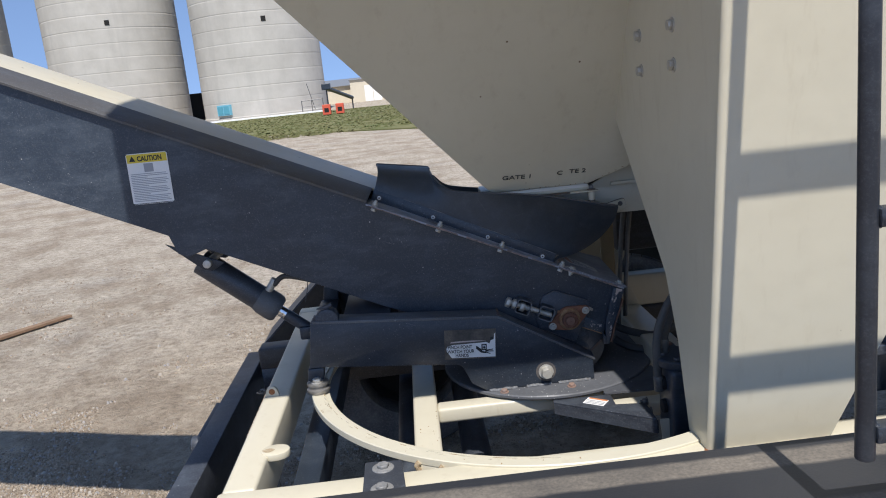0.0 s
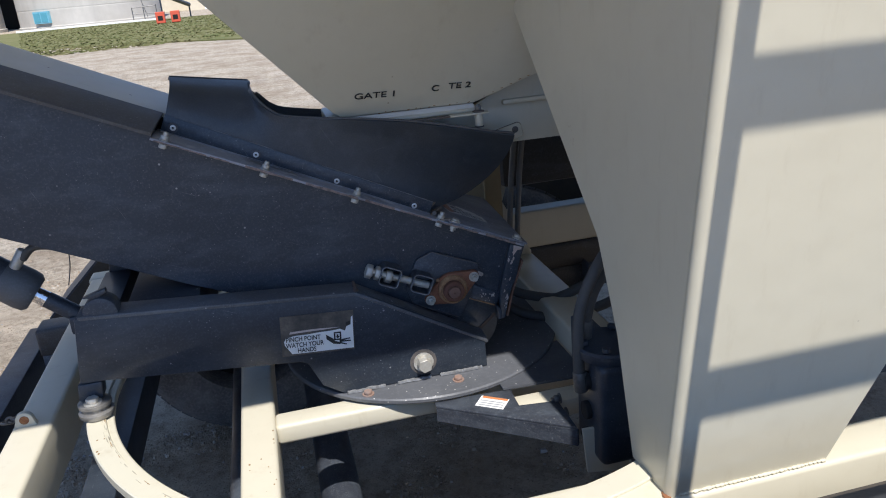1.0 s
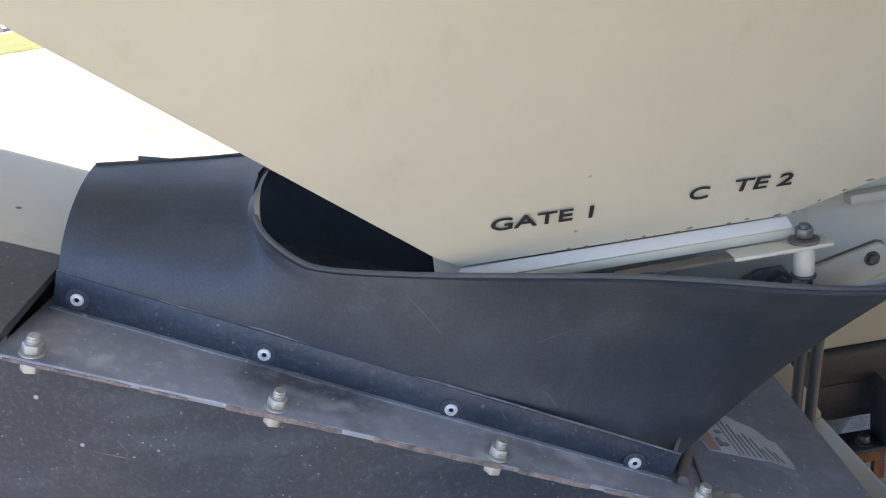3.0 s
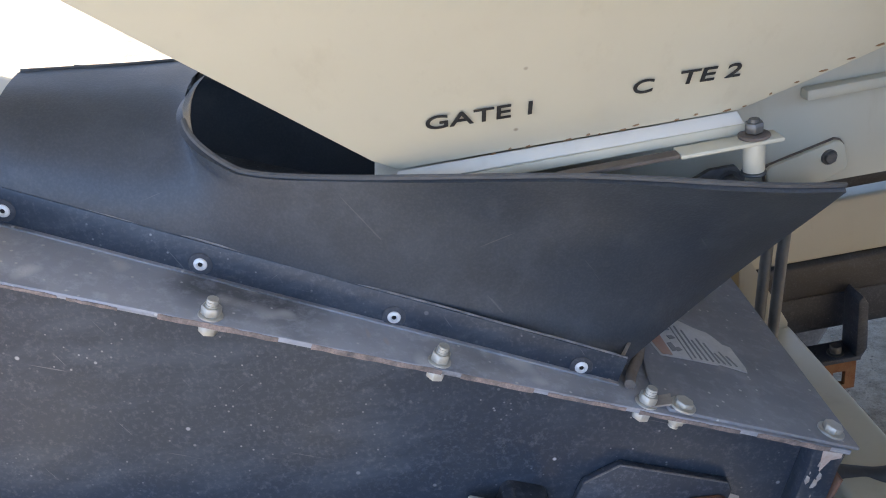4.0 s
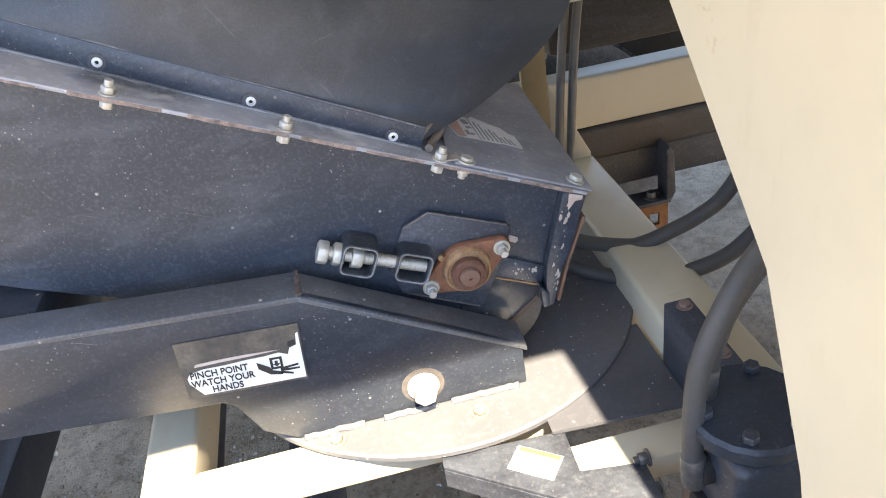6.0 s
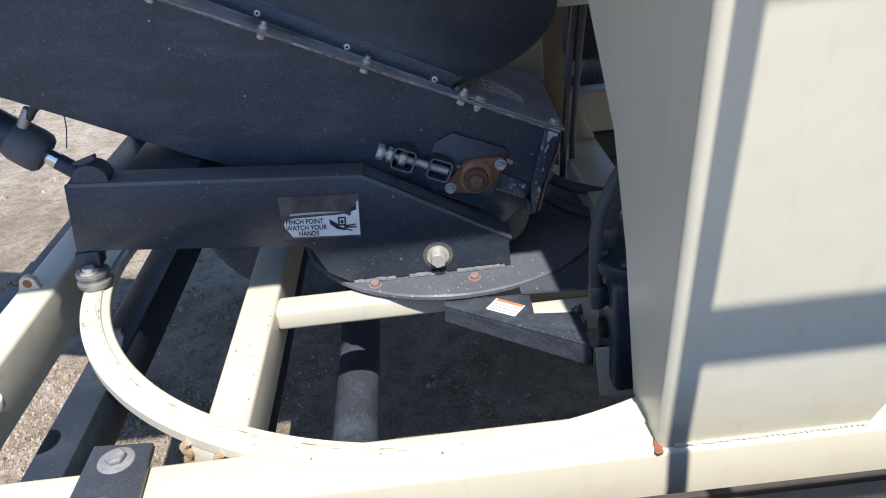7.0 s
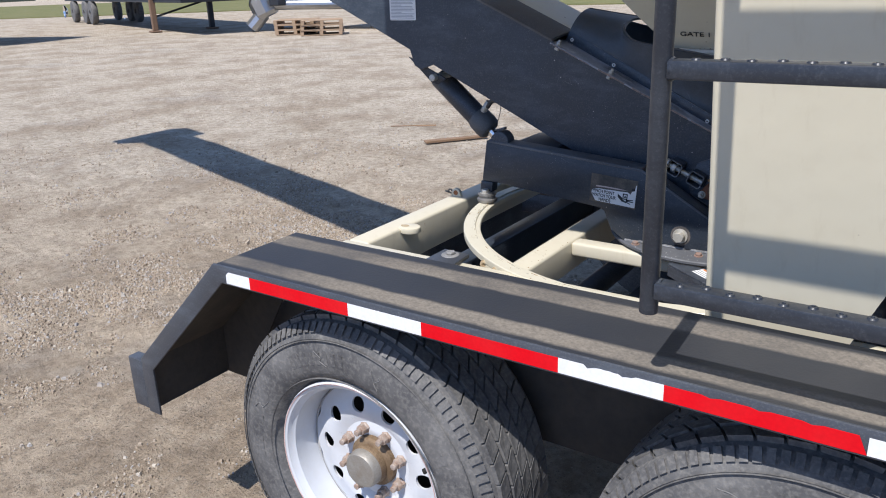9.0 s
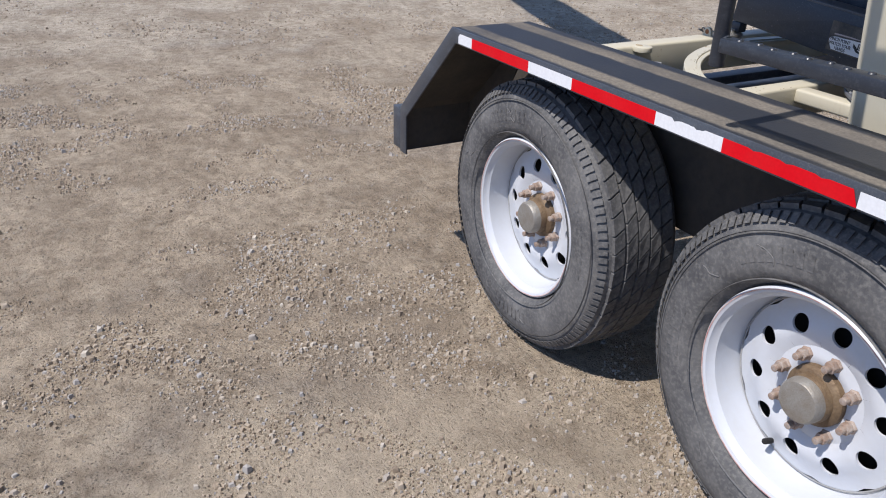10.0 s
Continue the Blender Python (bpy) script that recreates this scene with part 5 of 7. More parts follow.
# caution plate high on the side
cm = basis(Vector((-0.462, cv(1.35, SP - 0.0008, -0.2).y, 1.322)), (1, 0.045 * -1, -0.012), (0, 0, 1))
cau = plaque(cm, [(0.004, 0), (0.108, 0), (0.112, 0.004), (0.112, 0.134), (0.108, 0.138), (0.004, 0.138), (0, 0.134), (0, 0.004)], 0.0004, WHITE, conveyor, "caution_sign", "white caution sticker with yellow header")
plaque(cm, rect(0.002, 0.113, 0.110, 0.136), 0.0011, YELLOW, cau, "header", "yellow header band")
text_mesh("CAUTION", 0.0185, cm @ Matrix.Translation((0.030, 0.1175, 0.0019)), INK, cau, "lettering", 0.0006, 0.80)
plaque(cm, [(0.008, 0.117), (0.025, 0.117), (0.0165, 0.132)], 0.0018, INK, cau, "warning_triangle")
plaque(cm, rect(0.045, 0.087, 0.070, 0.110), 0.0011, GREYINK, cau, "pictogram")
for k in range(17):
    plaque(cm, rect(0.006, 0.008 + 0.0046 * k, 0.106 - (0.055 if k % 5 == 4 else 0.004 * (k % 3)), 0.0098 + 0.0046 * k), 0.0011, GREYINK, cau, "text_bar")
plaque(cm, [(0.001, 0.001), (0.111, 0.001), (0.111, 0.0025), (0.001, 0.0025)], 0.0011, INK, cau, "border")

# warning sticker on the tail cover, its upper corner torn away
tm = basis(cv(0.0, 0.0, 0.0092), -CU, CV)
wl = plaque(tm, [(-0.1518, 0.0718), (-0.1176, 0.0738), (-0.0946, 0.0742), (-0.0900, 0.0765), (-0.0649, 0.0714), (-0.0632, 0.080), (-0.0660, 0.1134), (-0.074, 0.116), (-0.0800, 0.128), (-0.0844, 0.1333), (-0.096, 0.137), (-0.1194, 0.1514), (-0.1235, 0.144), (-0.1435, 0.1461), (-0.160, 0.128), (-0.1615, 0.110)], 0.0004, mat_plain("faded_vinyl", (0.56, 0.55, 0.53), 0.6, 0.0, 0.6, 40.0, (0.36, 0.35, 0.33)), tail, "warning_label", "faded warning sticker, partly worn")
plaque(tm, [(-0.1505, 0.0725), (-0.1400, 0.0740), (-0.1470, 0.1400), (-0.159, 0.127), (-0.1605, 0.110)], 0.0018, mat_plain("faded_orange", (0.42, 0.22, 0.15), 0.7, 0, 0.7, 60.0, (0.34, 0.28, 0.25)), wl, "header", "faded orange header")
for x0, y0, x1, y1 in ((-0.137, 0.082, -0.131, 0.098), (-0.133, 0.104, -0.126, 0.112), (-0.136, 0.118, -0.128, 0.134), (-0.131, 0.084, -0.125, 0.092)):
    plaque(tm, [(x0, y0), (x1, y0 + 0.004), (x1 - 0.003, y1), (x0 - 0.002, y1 - 0.003)], 0.0011, FADEDINK, wl, "pictogram")
plaque(tm, [(-0.1205, 0.0745), (-0.1195, 0.0745), (-0.1265, 0.143), (-0.1275, 0.143)], 0.0011, FADEDINK, wl, "rule")
for k in range(8):
    top = 0.132 - 0.0055 * k - (0.010 if k % 3 == 2 else 0.0)
    plaque(tm, [(-0.1160 + 0.0060 * k, 0.078), (-0.1142 + 0.0060 * k, 0.078), (-0.1142 - 0.005 + 0.0060 * k, top), (-0.1160 - 0.005 + 0.0060 * k, top)], 0.0011, FADEDINK, wl, "text_bar")

# tail bearing with its take-up screw
take = part("bearing_plate", cslab([(0.1792, -0.0678), (0.2041, -0.0951), (0.2050, -0.112), (0.2030, -0.158), (0.1800, -0.185), (0.0745, -0.1885), (0.0690, -0.1840), (0.0665, -0.124), (0.0700, -0.0720), (0.0776, -0.0649)], SP - 0.009, SP - 0.0005, 0.002), BLACK_DUSTY, conveyor, "black bearing slide plate", True)
PLATE_EDGE = mat_plain("bearing_plate_edge", (0.20, 0.18, 0.165), 0.6, 0.1, 1.0, 60.0, (0.03, 0.03, 0.035))
for (ua, wa), (ub, wb2) in (((0.1792, -0.0678), (0.2041, -0.0951)), ((0.0776, -0.0649), (0.1792, -0.0678)), ((0.1800, -0.185), (0.0745, -0.1885))):
    part("rubbed_edge", rod(cv(ua, SP - 0.0086, wa), cv(ub, SP - 0.0086, wb2), 0.0011, 6), PLATE_EDGE, take, "rubbed pale plate edge")
BRG = mat_plain("orange_brown_rust", (0.30, 0.125, 0.065), 0.85, 0.05, 0.9, 60.0, (0.13, 0.058, 0.04), 0.4)
# oval flange: the convex outline of a round middle and two ears


def hull(points):
    pts = sorted(set(points))
    out = []
    for seq in (pts, pts[::-1]):
        half = []
        for p in seq:
            while len(half) > 1 and (half[-1][0] - half[-2][0]) * (p[1] - half[-2][1]) - (half[-1][1] - half[-2][1]) * (p[0] - half[-2][0]) <= 1e-10:
                half.pop()
            half.append(p)
        out += half[:-1]
    return out


def disc_points(cu, cw, r, n):
    return [(round(cu + r * math.cos(2 * math.pi * k / n), 6), round(cw + r * math.sin(2 * math.pi * k / n), 6)) for k in range(n)]


fl = hull(disc_points(0.1140, -0.1285, 0.0345, 48) + disc_points(0.0800, -0.0905, 0.0125, 24) + disc_points(0.1500, -0.1640, 0.0115, 24))
flange = part("bearing_flange", cslab(fl, SP - 0.021, SP - 0.009, 0.0035, None), BRG, take, "rusty two-bolt bearing flange", True)
bc = cv(0.1130, SP - 0.020, -0.1285)
part("bearing_boss", spin([(0.0315, -0.001), (0.0308, 0.006), (0.0285, 0.0095), (0.0262, 0.0105), (0.0250, 0.008), (0.0215, 0.008)], bc, -CV, 40), mat_plain("ochre_rust", (0.44, 0.27, 0.14), 0.85, 0.1, 0.9, 55.0, (0.18, 0.075, 0.04), 0.4), take, "ochre rusty bearing ring", True)
part("bearing_collar", spin([(0.0222, 0.006), (0.0218, 0.017), (0.0200, 0.0190), (0.0140, 0.0196), (0.0132, 0.0180), (0.0, 0.0180)], bc, -CV, 36), mat_plain("bearing_rust", (0.125, 0.052, 0.036), 0.8, 0.1, 0.8, 50.0, (0.20, 0.09, 0.055), 0.4), take, "rusty bearing collar", True)
part("shaft_end", spin([(0.0, 0.0232), (0.0020, 0.0228), (0.0024, 0.0245), (0.0115, 0.0242), (0.0128, 0.0225), (0.0128, 0.017)], bc, -CV, 28), mat_plain("shaft_rust", (0.15, 0.075, 0.055), 0.7, 0.2, 0.8, 50.0, (0.24, 0.14, 0.10)), take, "rusty shaft end with centre mark", True)
part("grease_nipple", rod(cv(0.150, SP - 0.021, -0.118), cv(0.152, SP - 0.028, -0.117), 0.0035, 10, 0.0008), RUST_PALE, take, "small rusty grease nipple", True)
for bu, bw in ((0.0790, -0.0910), (0.1500, -0.1640)):
    bolt(take, cv(bu, SP - 0.021, bw), -CV, 0.0078, 0.008, True, 0.010)


def bracket_tube(u0, u1, wt, wb, v0, v1):
    """A short length of rounded square tube welded to the plate, open to the front."""
    bm = bmesh.new()
    t, r = 0.0036, 0.009

    def loop(inset):
        a0, a1, b0, b1 = u0 - inset, u1 + inset, wb + inset, wt - inset
        rr = max(r - inset, 0.003)
        out = []
        for cx, cy, st in ((a0 - rr, b1 - rr, 0), (a1 + rr, b1 - rr, 90), (a1 + rr, b0 + rr, 180), (a0 - rr, b0 + rr, 270)):
            for k in range(6):
                a = radians(st + 18 * k)
                out.append((cx + rr * math.cos(a), cy + rr * math.sin(a)))
        return out

    rings = []
    for ins, v in ((0.0, v1), (0.0, v0 + 0.0012), (0.0012, v0), (t - 0.0012, v0), (t, v0 + 0.0012), (t, v1)):
        rings.append([bm.verts.new(cv(a, v, b)) for a, b in loop(ins)])
    for p, q in zip(rings, rings[1:]):
        for k in range(len(p)):
            j = (k + 1) % len(p)
            bm.faces.new((p[k], p[j], q[j], q[k]))
    rim = bmesh.new()
    ra = [rim.verts.new(cv(a, v0 - 0.0002, b)) for a, b in loop(0.0008)]
    rb = [rim.verts.new(cv(a, v0 - 0.0002, b)) for a, b in loop(t - 0.0008)]
    for k in range(len(ra)):
        j = (k + 1) % len(ra)
        rim.faces.new((ra[k], ra[j], rb[j], rb[k]))
    return bm, rim


BRACKET = mat_black("bracket_black", (0.018, 0.021, 0.028), 0.9, 0.38)
RUBBED = mat_plain("rubbed_black_edge", (0.30, 0.305, 0.31), 0.5, 0.1, 0.9, 90.0, (0.05, 0.053, 0.058))
for u0, u1, wt, wb, v1 in ((0.272, 0.229, -0.113, -0.155, SP - 0.0003), (0.2045, 0.161, -0.111, -0.152, SP - 0.0088)):
    tube_bm, rim_bm = bracket_tube(u0, u1, wt, wb, SP - 0.038, v1)
    bk = part("take_up_bracket", tube_bm, BRACKET, conveyor, "black square-tube screw bracket", True)
    part("worn_rim", rim_bm, RUBBED, bk, "rubbed pale front rim")
sc = bmesh.new()
SA, SB = cv(0.292, SP - 0.022, -0.1365), cv(0.166, SP - 0.022, -0.1335)
rod(SA, SB, 0.0068, 16, 0, sc)
for k in range(42):
    q = SA.lerp(SB, (k + 0.5) / 42)
    rod(q, q + (SB - SA).normalized() * 0.0016, 0.0080, 14, 0, sc)
screw = part("take_up_screw", sc, ZINC, conveyor, "zinc-plated adjusting screw", True)
for u0, r, h in ((0.2995, 0.0152, 0.0125), (0.2810, 0.0150, 0.0135), (0.2585, 0.0150, 0.0135)):
    part("nut", hexhead(cv(u0, SP - 0.022, -0.1368 + (0.2995 - u0) * 0.024), -CU, r, h), ZINC, screw, "", True)


# hood: rubber sheet arched over the belt, with an open notch towards the hopper
def build_hood():
    def vb_of(u):
        return 0.030 + (u - 0.24) / 0.485 * 0.046

    def base(u, side):
        return cv(u, vb_of(u) if side > 0 else WID - vb_of(u), 0.006)

    keys = [  # u on the base, then the free edge as (u, v, w)
        (0.742, (0.764, 0.185, 0.087)), (0.670, (0.6875, 0.220, 0.104)), (0.606, (0.617, 0.257, 0.119)),
        (0.588, (0.6113, 0.166, 0.1258)), (0.570, (0.6035, 0.098, 0.125)), (0.551, (0.5868, 0.067, 0.1155)),
        (0.530, (0.5567, 0.0555, 0.105)), (0.509, (0.5295, 0.0505, 0.105)), (0.462, (0.4697, 0.040, 0.1214)),
        (0.400, (0.388, 0.026, 0.1483)), (0.335, (0.306, 0.0265, 0.1695)), (0.286, (0.243, 0.0275, 0.1825)),
        (0.246, (0.1786, 0.029, 0.194)), (0.224, (0.131, 0.036, 0.2015)), (0.206, (0.0849, 0.0446, 0.2102)),
    ]
    rims = smooth_line([k[1] for k in keys], 5)
    fine = [(keys[i // 5][0] * (1 - i % 5 / 5) + keys[min(i // 5 + 1, len(keys) - 1)][0] * (i % 5 / 5), q) for i, q in enumerate(rims)]
    for side in (1, -1):
        rows = []
        for u, rim in fine:
            vb = vb_of(u)
            arch = min(1.0, max(0.0, (rim.y - vb + 0.045) / 0.15)) if u > 0.5 else 0.27
            arch = arch * arch * (3 - 2 * arch)
            b0 = Vector((u, vb, 0.006))
            c1 = b0.lerp(rim, 0.36)
            c2 = b0.lerp(rim, 0.70)
            a1 = Vector((u, vb - 0.014, 0.006 + 0.72 * (rim.z - 0.006)))
            a2 = Vector((u * 0.6 + rim.x * 0.4, vb + 0.22 * (rim.y - vb), rim.z + 0.003))
            c1, c2 = c1.lerp(a1, arch), c2.lerp(a2, arch)
            # the low end sinks in towards the belt like the side of a funnel
            sag = min(1.0, max(0.0, (0.470 - u) / (0.470 - 0.206)))
            sag = sag ** 2.6
            c1 = c1.lerp(Vector((0.112, 0.158, 0.030)), sag)
            c2 = c2.lerp(Vector((0.036, 0.163, 0.124)), sag)
            col = [(1 - t) ** 3 * b0 + 3 * (1 - t) ** 2 * t * c1 + 3 * (1 - t) * t * t * c2 + t ** 3 * rim for t in (k / 18 for k in range(19))]
            if side < 0 and rim.y > 0.09:      # the far half stops short of the near one
                col = [Vector((q.x, vb + (q.y - vb) * (0.09 - vb) / (rim.y - vb), q.z)) for q in col]
            rows.append(col)
        for _ in range(30):      # even out the sheet between its base and its free edge
            old = [[q.copy() for q in row] for row in rows]
            for i in range(1, len(rows) - 1):
                for k in range(1, 18):
                    rows[i][k] = old[i][k].lerp((old[i - 1][k] + old[i + 1][k]) / 2, 0.5 * min(1.0, 0.25 * min(k, 18 - k)))
        rows = [[cv(q.x, q.y if side > 0 else WID - q.y * 0.6, q.z if side > 0 else 0.80 * q.z) for q in row] for row in rows]
        hood = part("rubber_hood", sheet(rows, 0.006), RUBBER, conveyor, "black rubber intake hood with flared edge" if side > 0 else "black rubber hood, far half", True)
        if side > 0:
            # pale cut edge of the sheet
            cut = pipe([cv(q.x, q.y - 0.001, q.z + 0.0006) for q in rims[22:]], 0.0024, 6, 0)
            part("cut_edge", cut, mat_plain("rubber_cut_edge", (0.12, 0.115, 0.108), 0.8, 0.0, 0.6, 60.0, (0.07, 0.07, 0.07)), hood, "pale cut edge of the rubber", True)
    # clamping strip with rivets
    def along(u, dw):
        return base(u, 1) - CV * 0.009 + CW * dw
    strip = slab([along(0.745, -0.001), along(0.206, -0.001), along(0.206, 0.024), along(0.745, 0.032)], CV * 0.004, 0.0008)
    st = part("clamp_strip", strip, BLACK_SIDE, conveyor, "black clamping strip", True)
    part("strip_foot", slab([along(0.745, -0.0008) - CV * 0.004, along(0.206, -0.0008) - CV * 0.004, along(0.206, -0.0008) + CV * 0.001, along(0.745, -0.0008) + CV * 0.001], CW * 0.0016), FLANGE, st, "dusty foot of the strip")
    # thin pale pipe draws the highlight along the strip's upper edge
    pale = part("strip_top_edge", pipe([along(0.745 - 0.0539 * k, 0.0322 - 0.0008 * k) + CV * (0.002 + 0.0006 * (k % 2)) for k in range(11)], 0.0012, 6, 4), mat_plain("strip_edge_highlight", (0.26, 0.255, 0.25), 0.6, 0.1, 0.9, 70.0, (0.06, 0.065, 0.07)), st, "pale line drawn for the highlight on the top edge", True)
    RIVET = mat_plain("rivet_grey", (0.78, 0.78, 0.77), 0.45, 0.2, 0.4, 90.0)
    for u, w in ((0.7245, 0.0180), (0.5645, 0.0160), (0.4022, 0.0135), (0.2405, 0.0120)):
        p = along(u, w - 0.006) - CV * 0.0005
        part("rivet", spin([(0.0, 0.0008), (0.0020, 0.0010), (0.0028, 0.0028), (0.0052, 0.0020), (0.0060, 0.0)], p, -CV, 20), RIVET, st, "pale blind rivet", True)
        part("rivet_core", rod(p - CV * 0.0008, p - CV * 0.0016, 0.0019, 12), DARK, st, "dark hollow core")
        part("rivet_washer", spin([(0.0046, 0.001), (0.0095, 0.0007), (0.010, 0.0)], p, -CV, 20), CHARCOAL, st, "", True)
    # turned lip along the top of the closed part
    lip = bmesh.new()
    pipe([cv(q.x, q.y, q.z + 0.004) for q in rims[:11]], 0.0042, 8, 0, lip)
    pipe([cv(q.x, q.y - 0.007, q.z + 0.003 - 0.004 * math.sin(math.pi * i / 10)) for i, q in enumerate(rims[:11])], 0.0034, 8, 0, lip)
    part("hood_lip", lip, RUBBER, conveyor, "folded rubber lip", True)


build_hood()

# ---------------------------------------------------------------- swing carriage under the conveyor
swing = thing("swing_carriage", (0.65, MID_Y, 0.70), "black swinging conveyor carriage with pinch-point sticker", "carriage")
part("pivot_disc", spin([(0.0, 0.712), (0.311, 0.712), (0.314, 0.709), (0.314, 0.703), (0.311, 0.700), (0.0, 0.700)], (0.652, MID_Y + 0.010, 0), (0, 0, 1), 72), mat_streaked("pivot_disc_worn", (0.105, 0.11, 0.12), (0.045, 0.047, 0.052), 0.5, 0.0), swing, "worn steel pivot disc", True)
WELD = mat_plain("bright_weld", (0.24, 0.245, 0.25), 0.45, 0.4, 0.8, 60.0, (0.12, 0.12, 0.12))
ARM = [(-0.016, 0.967), (0.492, 0.927), (0.505, 0.922), (0.746, 0.778), (0.747, 0.7135), (0.445, 0.7135), (0.405, 0.740), (0.383, 0.792), (0.370, 0.8), (0.010, 0.836), (-0.034, 0.838)]
for side in (1, -1):
    f = (lambda y: y) if side > 0 else (lambda y: 2 * MID_Y - y)
    arm = part("arm", slab([(x, f(1.018), z) for x, z in ARM], (0, side * 0.010, 0), 0.002), BLACK, swing, "black steel arm plate with folded top edge", True)
    top = bmesh.new()
    slab([(-0.010, f(1.016), 0.9700), (0.494, f(1.016), 0.9275), (0.494, f(1.064), 0.9325), (-0.010, f(1.064), 0.9750)], (0, 0, -0.008), 0.002, top)
    slab([(0.490, f(1.016), 0.9285), (0.752, f(1.016), 0.774), (0.752, f(1.064), 0.779), (0.490, f(1.064), 0.9335)], (0, 0, -0.008), 0.002, top)
    part("arm_flange", top, ARM_TOP, arm, "dusty speckled top flange", True)
    if side > 0:
        part("knee_weld", weld_blobs([(0.494, 1.020 + 0.005 * k, 0.9300 + 0.0005 * k) for k in range(9)], 0.0036, 23), mat_plain("knee_rust", (0.12, 0.085, 0.07), 0.8, 0.1, 0.9, 60.0, (0.05, 0.045, 0.045)), arm, "dull rusty weld at the bend", True)
    post = bmesh.new()
    slab([(-0.0165, f(1.0283), 0.965), (0.030, f(1.0283), 0.961), (0.014, f(1.0283), 0.838), (-0.0345, f(1.0283), 0.840)], (0, side * 0.047, 0), 0.003, post)
    slab([(-0.040, f(1.0185), 0.8355), (0.004, f(1.0185), 0.8355), (0.000, f(1.0185), 0.801), (-0.044, f(1.0185), 0.801)], (0, side * 0.036, 0), 0.004, post)
    part("pin_boss", rod((0.030, f(1.019), 0.968), (0.030, f(1.062), 0.968), 0.031, 24, 0.005), BLACK_DUSTY, arm, "rounded black pin boss on the post", True)
    part("retainer_tab", slab([(0.004, f(1.024), 1.0), (0.022, f(1.024), 1.006), (0.046, f(1.024), 1.013), (0.047, f(1.024), 1.006), (0.030, f(1.024), 0.997)], (0, side * 0.014, 0), 0.001), BLACK_DUSTY, arm, "", True)
    part("arm_post", post, BLACK, arm, "", True)
    y = f(1.02)
    cast = part("track_roller", spin([(0.0, 0.770), (0.030, 0.770), (0.032, 0.774), (0.032, 0.780), (0.026, 0.783), (0.026, 0.790), (0.030, 0.792), (0.030, 0.798), (0.022, 0.801), (0.0, 0.801)], (-0.018, y, 0), (0, 0, 1), 28), mat_plain("worn_roller_steel", (0.30, 0.295, 0.28), 0.45, 0.6, 0.6, 30.0, (0.16, 0.14, 0.12)), arm, "worn steel track roller", True)
    bolt(cast, (-0.018, y - side * 0.012, 0.800), (0, 0, 1), 0.012, 0.009)
    bolt(arm, (0.612, f(1.017), 0.751), (0, -side, 0), 0.0155, 0.020, True, label="large zinc pivot bolt")
    if side > 0:
        part("worn_paint", spin([(0.020, 0.0), (0.027, 0.0004), (0.028, 0.0)], (0.612, f(1.0178), 0.751), (0, -1, 0), 24), mat_plain("rubbed_ring", (0.065, 0.062, 0.062), 0.7, 0.1, 1.0, 50.0, (0.15, 0.13, 0.115)), arm, "rubbed paint ring")
    rw = random.Random(17)
    for k0, k1 in ((0, 12), (16, 27), (30, 44)):
        bead = pipe([(0.45 + 0.0065 * k, f(1.016 + rw.uniform(-0.0012, 0.0012)), 0.7135 + rw.uniform(-0.001, 0.0015)) for k in range(k0, k1 + 1)], 0.0046, 8, 3)
        part("weld", bead, WELD, arm, "bright weld bead", True)
for x, y in ((0.49, 0.998), (0.675, 0.985)):
    bolt(swing, (x, y, 0.712), (0, 0, 1), 0.009, 0.007, material=mat_plain("dusty_rust_bolt", (0.24, 0.19, 0.17), 0.8, 0.1, 0.7, 50.0, (0.30, 0.16, 0.10)))
part("cross_tube", box((-0.03, 1.076, 0.865), (0.03, 2 * MID_Y - 1.076, 0.925), 0.004), BLACK, swing, "", True)
part("cross_tube", slab([(0.07, 1.07, 0.965), (0.20, 1.07, 0.955), (0.21, 1.07, 0.85), (0.09, 1.07, 0.86)], (0, 0.335, 0), 0.004), BLACK, swing, "", True)

# lettering on the arm
pm = basis((0.342, 1.0175, 0.8225), (1, 0, -0.075), (0.075, 0, 1))
old = plaque(pm, rect(-0.006, -0.004, 0.136, 0.080), 0.0004, STUBBLE, swing, "label_backing", "dark torn backing of an old sticker")
lab = plaque(pm, [(0.000, 0.020), (0.013, 0.000), (0.134, 0.000), (0.134, 0.068), (0.131, 0.066), (0.1295, 0.050), (0.121, 0.047), (0.118, 0.038), (0.108, 0.043), (0.090, 0.041), (0.070, 0.0405), (0.045, 0.0385), (0.020, 0.038), (0.003, 0.0345), (-0.001, 0.027)], 0.0012, WHITE, swing, "pinch_point_label", "torn white pinch point sticker")
for word, x, y, w in (("PINCH POINT", 0.0025, 0.0265, 0.0735), ("WATCH YOUR", 0.0020, 0.0140, 0.0760), ("HANDS", 0.0235, 0.0022, 0.0390)):
    t = text_mesh(word, 0.0135, pm @ Matrix.Translation((x, y, 0.0024)), INK, lab, "lettering", 0.0002, 0.80)
